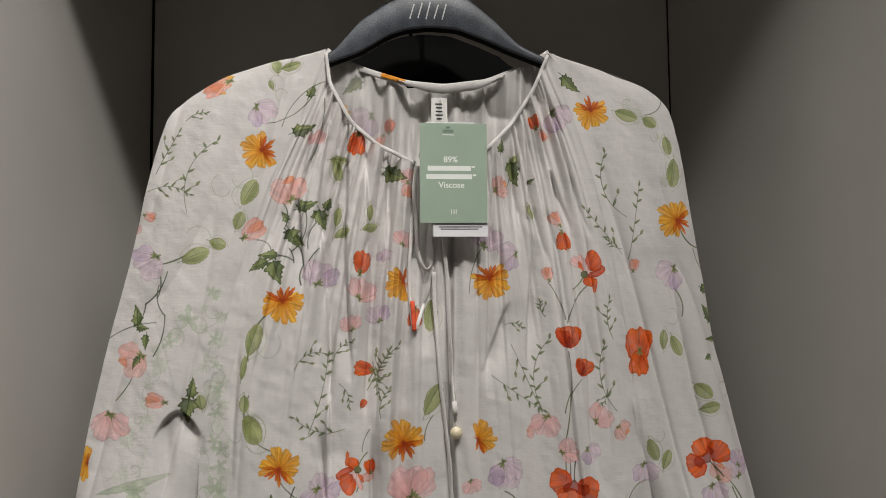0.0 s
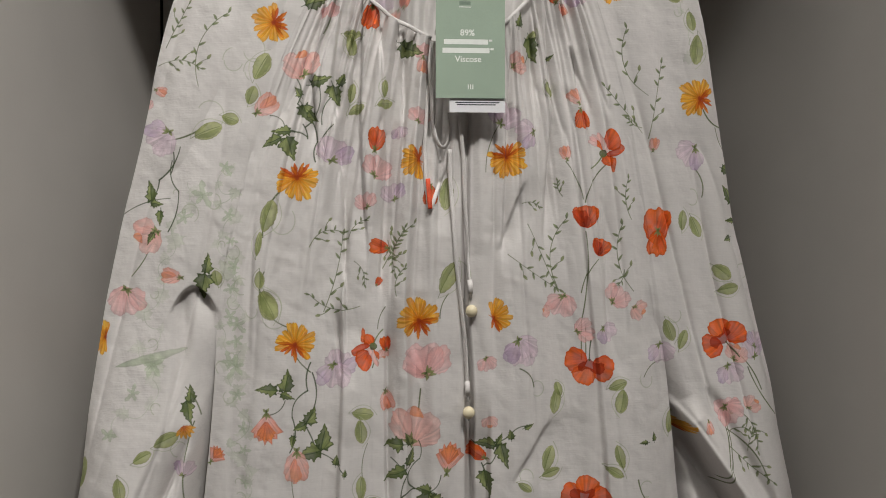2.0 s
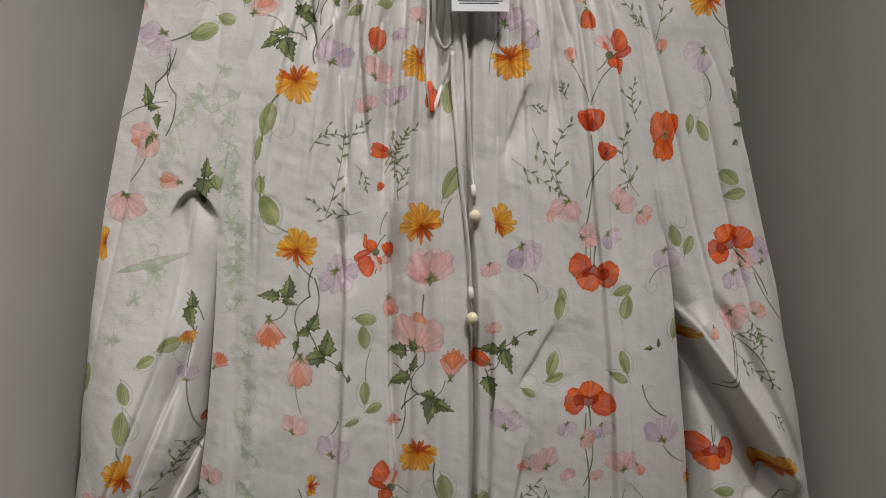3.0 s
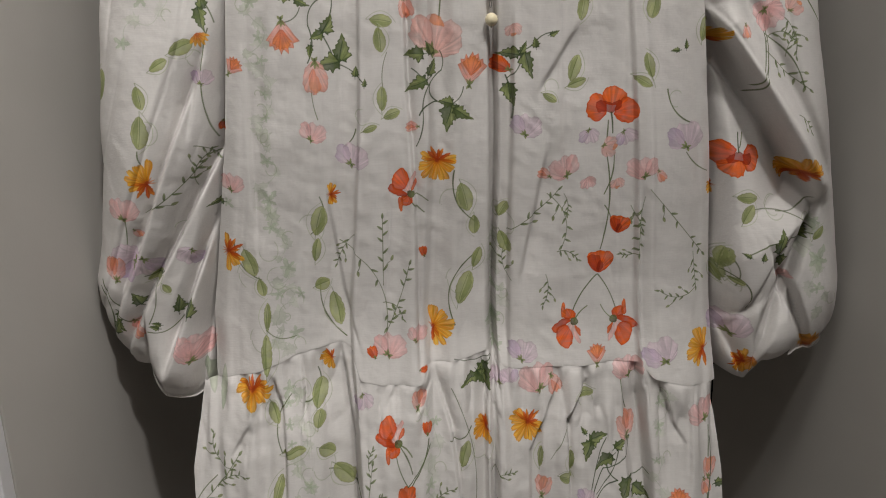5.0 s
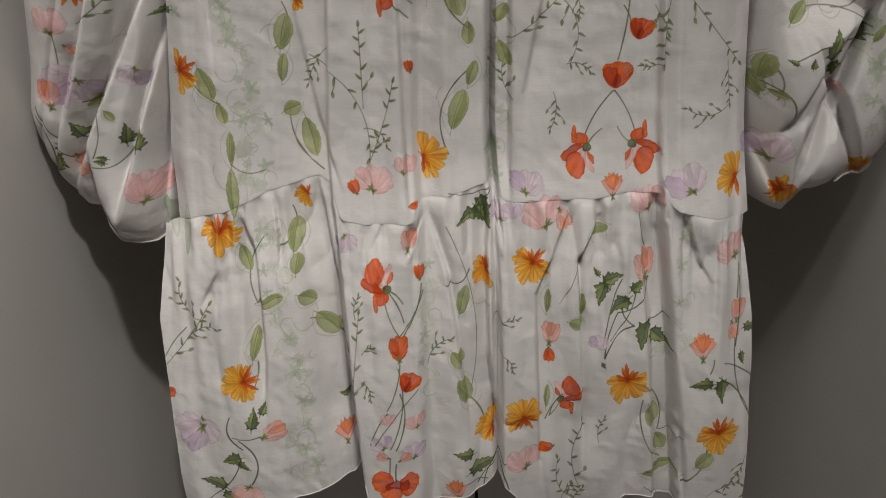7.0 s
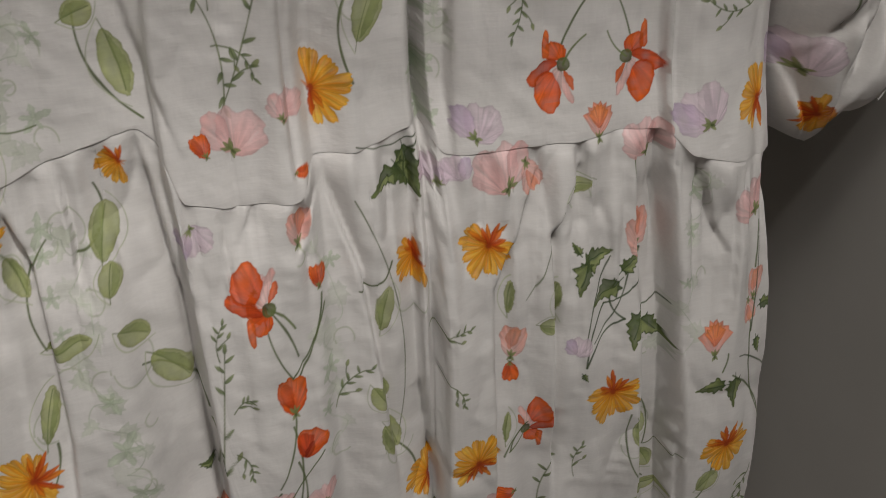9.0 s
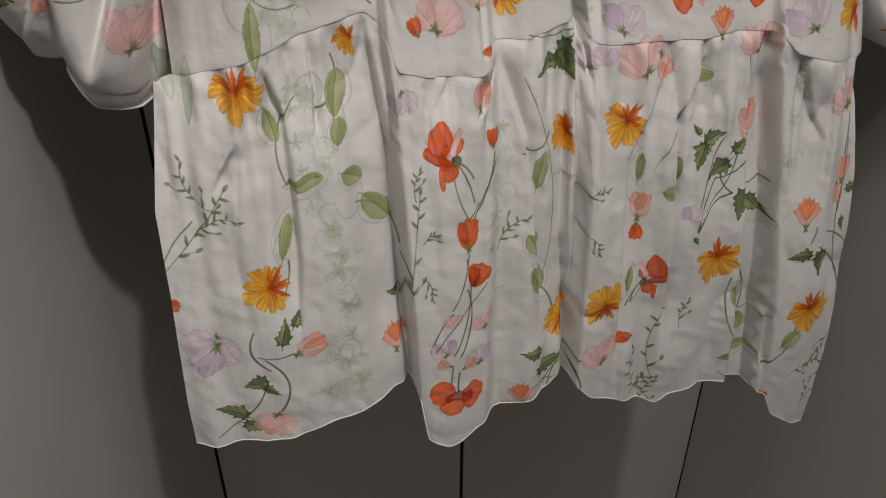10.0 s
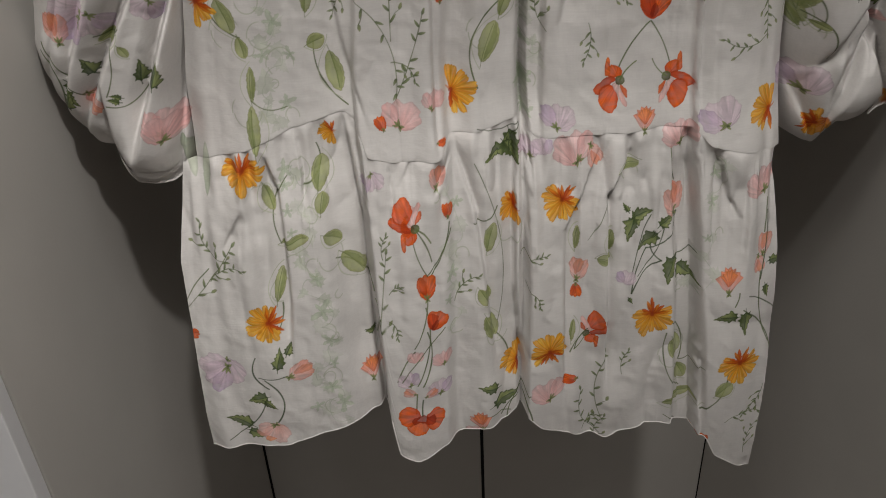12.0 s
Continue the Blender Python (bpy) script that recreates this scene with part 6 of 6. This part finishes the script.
def sheet(name, x, y, z, mat, parent, label="", drop=None, ink=None, flip=False, close=False):
    """A cloth part from a grid of places (columns, rows), with its dye. close: meshed finer where the print has its edges, wider where the cloth is plain."""
    if drop is None:
        drop = np.zeros(x.shape, bool)
    if close:
        x, y, z, drop = halved(x), halved(y), halved(z), halved(drop)
    nu, nv = x.shape
    rgb = dyed(x if ink is None else ink, z)
    index = np.arange(nu * nv).reshape(nu, nv)
    gone = drop[:-1, :-1] & drop[1:, :-1] & drop[1:, 1:] & drop[:-1, 1:]
    if close:
        bu, bv = (nu - 1) // 4, (nv - 1) // 4
        high = rgb[:4 * bu:4, :4 * bv:4].copy()
        low = high.copy()
        for i in range(5):
            for j in range(5):
                tile = rgb[i::4, j::4][:bu, :bv]
                high, low = np.maximum(high, tile), np.minimum(low, tile)
        fine = (high - low).max(-1) > .07
        fine |= gone.reshape(bu, 4, bv, 4).any((1, 3))
        cells = np.repeat(np.repeat(fine, 4, 0), 4, 1) & ~gone
    else:
        fine, cells = None, ~gone
    quads = np.stack([index[:-1, :-1], index[1:, :-1], index[1:, 1:], index[:-1, 1:]], -1)[cells]
    loops, counts = [quads.reshape(-1)], [np.full(len(quads), 4)]
    if close:
        pad = np.pad(fine, 1)
        beside = (pad[1:-1, :-2], pad[2:, 1:-1], pad[1:-1, 2:], pad[:-2, 1:-1])
        code = sum(b.astype(int) << k for k, b in enumerate(beside))
        steps = ([(k, 0) for k in range(4)], [(4, k) for k in range(4)], [(4 - k, 4) for k in range(4)], [(0, 4 - k) for k in range(4)])
        for kind in range(16):
            iu, iv = np.nonzero(~fine & (code == kind))
            ring = [st for k in range(4) for st in (steps[k] if kind >> k & 1 else steps[k][:1])]
            if len(iu):
                loops.append(np.stack([index[iu * 4 + a, iv * 4 + b] for a, b in ring], -1).reshape(-1))
                counts.append(np.full(len(iu), len(ring)))
    loops, counts = np.concatenate(loops), np.concatenate(counts)
    used = np.zeros(nu * nv, bool)
    used[loops] = True
    number = np.cumsum(used) - 1
    loops = number[loops]
    starts = np.concatenate([[0], np.cumsum(counts)[:-1]])
    if flip:
        # each outline the other way round
        inside = np.arange(len(loops)) - np.repeat(starts, counts)
        loops = loops[np.repeat(starts + counts - 1, counts) - inside]
    me = bpy.data.meshes.new(name)
    me.vertices.add(int(used.sum()))
    me.vertices.foreach_set("co", np.stack([x, y, z], -1).reshape(-1, 3)[used].astype(np.float32).reshape(-1))
    me.loops.add(len(loops))
    me.loops.foreach_set("vertex_index", loops.astype(np.int32))
    me.polygons.add(len(counts))
    me.polygons.foreach_set("loop_start", starts.astype(np.int32))
    me.polygons.foreach_set("use_smooth", np.ones(len(counts), bool))
    me.update(calc_edges=True)
    colour = me.color_attributes.new("print", "FLOAT_COLOR", "POINT")
    rgb = rgb.reshape(-1, 3)[used]
    colour.data.foreach_set("color", np.concatenate([rgb, np.ones((len(rgb), 1))], 1).astype(np.float32).reshape(-1))
    me.materials.append(mat)
    ob = new(name, me)
    ob.parent = parent
    return tagged(ob, label) if label else ob


# ---- the dress ----
dress = tagged(new("dress"), "cream viscose tunic dress with poppy print, hanging on a hanger", "dress")
FINE = 0.00080


def seam_groove(x, z):
    return .0008 * np.exp(-np.abs(z - seam_z(x)) / .0030)


def grid(nu, nv):
    """Places from 0 to 1 across and down a part, odd in number."""
    return np.meshgrid(np.linspace(0, 1, nu // 2 * 2 + 1), np.linspace(0, 1, nv // 2 * 2 + 1), indexing="ij")


u, v = grid(int(.49 / FINE), int(.78 / FINE))
z = .89 + v * (1.673 - .89)
x = left_inner(z) + u * (right_inner(z) - left_inner(z))
z = z + (seam_z(x) - .89) * (1 - v) ** 5
brim = neck_front_z(x) - .001
over = z > brim
z = np.minimum(z, brim)
bodice = sheet("bodice", x, body_y(x, z) - .0003 + .0005 * np.exp(-np.clip(z - seam_z(x), 0, 1) / .0022), z, PRINT, dress, "gathered cream bodice printed with poppies and marigolds", drop=over, close=True)

u, w = grid(int(.52 / FINE), int(.30 / FINE))
zz = .88 - w * .28
x = skirt_left(zz) + u * (skirt_right(zz) - skirt_left(zz))
z = seam_z(x) + w * (hem_z(x) - seam_z(x))
skirt = sheet("skirt_tier", x, skirt_y(x, z) + seam_groove(x, z), z, PRINT, dress, "gathered lower tier of the printed dress, pleated and slightly creased", flip=True, close=True)
edge = skirt_y(x[:, -1], z[:, -1])
part("hem", ribbon(np.stack([x[::3, -1], edge[::3], z[::3, -1] + .0004], 1), .0012, .0008), PLAIN, skirt, "narrow turned hem", smooth=True)

for side, outer, inner, cuff in ((-1, left_outer, left_inner, left_cuff_z), (1, right_outer, right_inner, right_cuff_z)):
    u, v = grid(int(.15 / FINE), int(.79 / FINE))
    z = 1.672 - v * (1.672 - .90)
    u = u * 1.03 - .03
    x = inner(z) + u * (outer(z) - inner(z)) + np.where(u < 0, .002 * side * u / .03, 0)
    low = np.clip((1.0 - z) / .10, 0, 1)
    z = np.where(z < 1.0, 1.0 - low * (1.0 - cuff(x)), z)
    y = sleeve_y(x, z, side) + np.where(u < 0, .0015, 0)
    sleeve = sheet("sleeve", x, y, z, PRINT, dress, "full gathered sleeve with slanting folds", flip=side > 0, close=True)
    # the hidden back half of the sleeve
    rows = slice(None, None, 4)
    sheet("sleeve_back", x[rows, rows], .110 + .010 * np.sin(np.pi * u[rows, rows]) - .089 * u[rows, rows] ** 6, z[rows, rows] + .003, REVERSE, dress, flip=side < 0)
    xs = np.linspace(-.236, -.184, 26) if side < 0 else np.linspace(.384, .437, 26)
    rise = np.linspace(0, .0125, 5)
    cx, cr = np.meshgrid(xs, rise, indexing="ij")
    cz = cuff(cx) - .003 + cr
    cy = sleeve_y(cx, np.maximum(cz, cuff(cx)), side) - .0016
    sheet("cuff", cx, cy, cz, PRINT, sleeve, "narrow printed cuff band", flip=True)
    lip = np.stack([xs, cy[:, 0], cz[:, 0]], 1)
    part("cuff_edge", ribbon(lip, .0016, .0014), PLAIN, sleeve, smooth=True)

# back of the dress, seen through the neck and under the hem
u, v = grid(420, 460)
z = .89 + v * (1.680 - .89)
x = left_inner(np.minimum(z, 1.665)) + u * (right_inner(np.minimum(z, 1.665)) - left_inner(np.minimum(z, 1.665)))
brim = neck_back_z(x)
over = z > brim
z = np.minimum(z, brim)
y = .034 + .030 * np.clip((1.66 - z) / .25, 0, 1) - .012 * np.abs(2 * u - 1) ** 3
gather = np.clip((z - 1.4) / .2, 0, 1)
y = y + gather * (.0080 * value_noise(x, z, .0105, .16, 71) + .0055 * crease(x, z, .016, .12, 74, 5) + .0022 * value_noise(x, z, .005, .03, 75)) + .003 * value_noise(x, z, .03, .3, 72)
sheet("back_panel", x, y, z, REVERSE, dress, "inside of the gathered back, paler reverse of the print", drop=over, ink=-x + .22)
u, v = grid(200, 90)
x = -.19 + u * (.305 + .19)
z = .90 - v * .285
y = .058 + .010 * value_noise(x, z, .035, .3, 73) - .03 * np.abs(2 * u - 1) ** 6
sheet("back_tier", x, y, z, REVERSE, dress, "inside of the lower back tier", flip=True, ink=-x + .15)

# bound neckline, slit and ties
line = np.array(NECK_FRONT)
for pts in (line[:5], line[5:]):
    p = dense(pts, 46)
    lay_on = np.convolve(np.pad(body_y(p[:, 0], p[:, 1] - .002) - .0030, 6, mode="edge"), np.ones(13) / 13, "valid")
    part("neck_binding", ribbon(np.stack([p[:, 0], lay_on, p[:, 1]], 1), .0037, .0020), PLAIN, dress, "cream bias binding round the neck", smooth=True)
p = dense(NECK_BACK, 60)
part("neck_binding", ribbon(np.stack([p[:, 0], np.full(60, .0315), p[:, 1]], 1), .0062, .0022), PLAIN, dress, smooth=True)
patch = np.linspace(.0330, .0560, 18)
part("binding_print", ribbon(np.stack([patch, np.full(18, .0300), neck_back_z(patch) + .0006], 1), .0044, .0014), MARIGOLD, dress, "orange petal of the print on the binding", smooth=True)
mid = np.linspace(.048, .154, 30)
drop_by = .0075 * np.clip(np.minimum(mid - .048, .154 - mid) / .03, 0, 1)
bm = bmesh.new()
rows_of = [[bm.verts.new((a, yy, float(neck_back_z(a)) - f * float(d))) for a, d in zip(mid, drop_by)] for f, yy in ((-.1, .0292), (1.0, .0285), (1.0, .0275), (-.1, .0280))]
for r0, r1 in zip(rows_of, rows_of[1:]):
    for k in range(len(mid) - 1):
        bm.faces.new((r0[k], r0[k + 1], r1[k + 1], r1[k]))
part("neck_tape", bm, PLAIN, dress, "white facing tape at the back neck", smooth=True)
SLIT_LEFT = [(0.0645, 1.5613), (0.0612, 1.5344), (0.0600, 1.5025), (0.0572, 1.4655), (0.0576, 1.4342), (0.0606, 1.4051)]
SLIT_RIGHT = [(0.0788, 1.4655), (0.0755, 1.4445), (0.0691, 1.4263), (0.0616, 1.4046)]
for pts in (SLIT_LEFT, SLIT_RIGHT):
    p = dense(pts, 40)
    part("slit_binding", ribbon(np.stack([p[:, 0], body_y(p[:, 0], p[:, 1]) - .0015, p[:, 1]], 1), .0036, .0020), PLAIN, dress, smooth=True)


def tie(pts, lift, width):
    p = dense(pts, 60)
    y = np.minimum(body_y(p[:, 0], p[:, 1]), body_y(p[:, 0] - .004, p[:, 1])) - lift
    y = np.convolve(np.pad(y, 4, mode="edge"), np.ones(9) / 9, "valid")
    return part("tie", ribbon(np.stack([p[:, 0], y, p[:, 1]], 1), width, .0016, twist=.02), PLAIN, dress, "narrow cream tie", smooth=True), y[-1]


tie([(0.0644, 1.5590), (0.0617, 1.5386), (0.0642, 1.5096), (0.0645, 1.4859), (0.0676, 1.4692), (0.0728, 1.4608), (0.0781, 1.4650), (0.0798, 1.4765), (0.0783, 1.4939)], .004, .0040)
for pts in ([(0.0877, 1.5008), (0.0925, 1.4535), (0.0933, 1.4185), (0.0956, 1.3783), (0.0975, 1.3379)],
            [(0.0801, 1.4607), (0.0802, 1.4335), (0.0825, 1.3984), (0.0848, 1.3583), (0.0901, 1.3127), (0.0940, 1.2772), (0.0946, 1.2446)]):
    cord, y_end = tie(pts, .003, .0038)
    ex, ez = pts[-1]
    part("knot", ribbon([(ex, y_end - .001, ez + .003), (ex + .0006, y_end - .002, ez - .004), (ex + .0008, y_end - .001, ez - .010)], .0046, .0034), PLAIN, cord, smooth=True)
    ring = dense([(ex + .0008, y_end - .002, ez - .009), (ex + .0022, y_end - .002, ez - .0125), (ex + .0008, y_end - .002, ez - .0165), (ex - .0006, y_end - .002, ez - .0125), (ex + .0008, y_end - .002, ez - .009)], 18)
    part("ring", ribbon(ring, .0008, .0008), METAL, cord, "small metal ring", smooth=True)
    part("bead", ball(.0056, (ex + .0012, y_end - .003, ez - .0255), 1.05), BEAD, cord, "round cream bead", smooth=True)
    part("bead_pin", ball(.0011, (ex + .0012, y_end - .003, ez - .0320)), METAL, cord, smooth=True)

part("tie_tip", ribbon(dense([(0.0595, 0.0035, 1.4337), (0.0603, 0.0014, 1.4195), (0.0611, -0.0002, 1.4060)], 12), .0042, .0014), TIP, dress, "red printed end of the tie", smooth=True)

# woven size label
size_label = part("size_label", block((0.0809, .0255, 1.6009), (0.0966, .0262, 1.6307), .0002), SATIN, dress, "white size label with small dark print")
for k, wide in enumerate((.0075, .0060, .0065, .0070, .0050, .0105)):
    part("print_line", block((0.0886 - wide / 2, .0251, 1.6240 - k * .0036), (0.0886 + wide / 2, .02545, 1.6252 - k * .0036)), BLACK_INK, size_label)

# ---- the hanger ----
hanger = tagged(new("clothes_hanger"), "charcoal plastic clothes hanger with a pale embossed mark, holding the dress", "hanger")
OUTER = [(-0.1198, 1.6254), (-0.0704, 1.6475), (-0.0216, 1.6667), (-0.0098, 1.6755), (0.0119, 1.7020), (0.0393, 1.7212), (0.0615, 1.7325), (0.0895, 1.7370), (0.1092, 1.7320), (0.1261, 1.7200), (0.1457, 1.7034), (0.1653, 1.6833), (0.1937, 1.6693), (0.2445, 1.6523), (0.3002, 1.6277)]
INNER = [(-0.1193, 1.6074), (-0.0700, 1.6326), (-0.0151, 1.6608), (0.0119, 1.6711), (0.0393, 1.6883), (0.0559, 1.6945), (0.0792, 1.6976), (0.1060, 1.6962), (0.1341, 1.6858), (0.1566, 1.6761), (0.1878, 1.6644), (0.2449, 1.6363), (0.3007, 1.6097)]
xs = np.linspace(-.055, .245, 80)
hi, lo = along_x(OUTER, 8)(xs), along_x(INNER, 8)(xs)


def arch(xs, hi, lo, y0, y1, round_off=.0022):
    bm = bmesh.new()
    rings = []
    for a, h, l in zip(xs, hi, lo):
        r = min(round_off, (h - l) * .3)
        rings.append([bm.verts.new((a, yy, zz)) for yy, zz in ((y0, l + r), (y0 + r * .4, l + r * .4), (y0 + r, l), (y1 - r, l), (y1, l + r), (y1, h - r), (y1 - r, h), (y0 + r, h), (y0 + r * .4, h - r * .4), (y0, h - r))])
    n = len(rings[0])
    for r0, r1 in zip(rings, rings[1:]):
        for k in range(n):
            bm.faces.new((r0[k], r1[k], r1[(k + 1) % n], r0[(k + 1) % n]))
    bm.faces.new(rings[0])
    bm.faces.new(rings[-1][::-1])
    bmesh.ops.recalc_face_normals(bm, faces=bm.faces[:])
    return bm


part("rim", arch(xs, hi + .0011, lo - .0018, .0172, .0268), MATT_BLACK, hanger, "thin black rim round the bar", smooth=True)
part("shoulder_bar", arch(xs, hi, lo, .0150, .0260), PLASTIC, hanger, "broad arched charcoal plastic bar", smooth=True)
# added black sheet behind the bar; keeps the opening under its arch dark
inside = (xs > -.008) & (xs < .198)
part("back_sheet", arch(xs[inside], np.minimum(lo[inside] + .013, hi[inside] - .002), np.minimum(neck_back_z(xs[inside]) - .012, lo[inside] - .002), .0760, .0780, .0006), MATT_BLACK, hanger, "black sheet behind the bar, closing the opening under its arch")
hook = [(0.0896, .0205, 1.7352), (0.0887, .0205, 1.7652), (0.0880, .030, 1.7901), (0.0877, .047, 1.8000), (0.0880, .064, 1.7901), (0.0884, .068, 1.7751)]
part("hook", ribbon(dense(hook, 40), .0038, .0038), METAL, hanger, "round steel hook", smooth=True)
for a, b in [((0.0600 + k * .0078, 1.7050 + .0008 * (k % 2)), (0.0642 + k * .0078, 1.7195 + .0012 * (k % 3))) for k in range(5)]:
    part("mark", ribbon([(a[0], .0147, a[1]), ((a[0] + b[0]) / 2, .0146, (a[1] + b[1]) / 2), (b[0], .0147, b[1])], .0013, .0006), PALE_INK, hanger)
rail = tagged(new("hanging_arm"), "plain steel arm fixed to the back of the bay", "rail")
part("bar", ribbon([(0.0879, .252, 1.7931), (0.0879, .150, 1.7931), (0.0879, .035, 1.7931)], .010, .006), METAL, rail)
part("plate", block((0.0742, .2455, 1.7698), (0.1019, .2502, 1.8163), .0008), METAL, rail)

# ---- the swing tag on the dress ----
tag = tagged(new("swing_tag"), "sage green card swing tag with white print, hanging at the neck", "price tag")
TAG_Y = -.0125


def tag_place(a, b, lift=0.0):
    """From places on the card, in metres from its middle, to the world."""
    return Vector((0.0973 + a * .9997 - b * -.0090, TAG_Y - lift + .02 * b, 1.5509 + b + a * .0010))


def card(w, h, thick, at, lift):
    bm = bmesh.new()
    bmesh.ops.create_cube(bm, size=1)
    bmesh.ops.scale(bm, vec=(w, thick, h), verts=bm.verts[:])
    bmesh.ops.bevel(bm, geom=bm.edges[:], offset=.00012, segments=1, affect="EDGES")
    for vert in bm.verts:
        a, d, b = vert.co
        vert.co = tag_place(at[0] + a, at[1] + b, lift - d)
    return bm


front = part("front_card", card(.0625, .0930, .0006, (0, 0), 0), SAGE, tag, "sage green printed card")
inner = part("back_card", card(.0505, .0200, .0005, (.0065, -.0490), -.0016), CARD, tag, "white card with small print behind the green one")
part("top_fold", card(.0450, .0012, .0006, (-.0030, .0470), -.0006), CARD, tag, "white folded top edge")
part("thread", ribbon(dense([(0.0930, TAG_Y + .0012, 1.5967), (0.0916, .004, 1.6126), (0.0901, .0235, 1.6305)], 20), .0009, .0009), PLAIN, tag, smooth=True)


def words(text, size, at, mat, parent):
    curve = bpy.data.curves.new("lettering", "FONT")
    curve.body, curve.size, curve.align_x, curve.align_y, curve.extrude = text, size, "CENTER", "CENTER", .00004
    curve.offset = size * .018
    holder = new("lettering", curve)
    bpy.context.view_layer.update()
    me = bpy.data.meshes.new_from_object(holder.evaluated_get(bpy.context.evaluated_depsgraph_get()))
    bpy.data.objects.remove(holder)
    for vert in me.vertices:
        a, b, d = vert.co
        vert.co = tag_place(at[0] + a, at[1] + b, .00042 + d)
    me.materials.clear()
    me.materials.append(mat)
    ob = new("lettering", me)
    ob.parent = parent
    return ob


words("89%", .0078, (-.0028, .0122), WHITE_INK, front)
words("Viscose", .0078, (-.0020, -.0115), WHITE_INK, front)
for wide, b in ((.0400, .0042), (.0425, -.0036)):
    part("print_line", card(wide, .0046, .0001, (-.0040, b), .00036), WHITE_INK, front)
    part("print_line", card(.0030, .0018, .0001, (-.0040 + wide / 2 + .0022, b + .0014), .00036), WHITE_INK, front)
for off in (-.0020, .0002, .0022):
    part("print_line", card(.0009, .0044, .0001, (off, -.0362), .00036), WHITE_INK, front)
for wide, tall, b in ((.0040, .0020, .0425), (.0100, .0030, .0390), (.0110, .0008, .0355)):
    part("print_line", card(wide, tall, .0001, (-.0050, b), .00036), SAGE_DARK if tall > .001 else WHITE_INK, front)
for wide, b, shift in ((.0400, -.0500, 0), (.0350, -.0520, -.001)):
    part("print_line", card(wide, .0009, .0001, (.0065 + shift, b), -.0016 + .00032), BLACK_INK, inner)
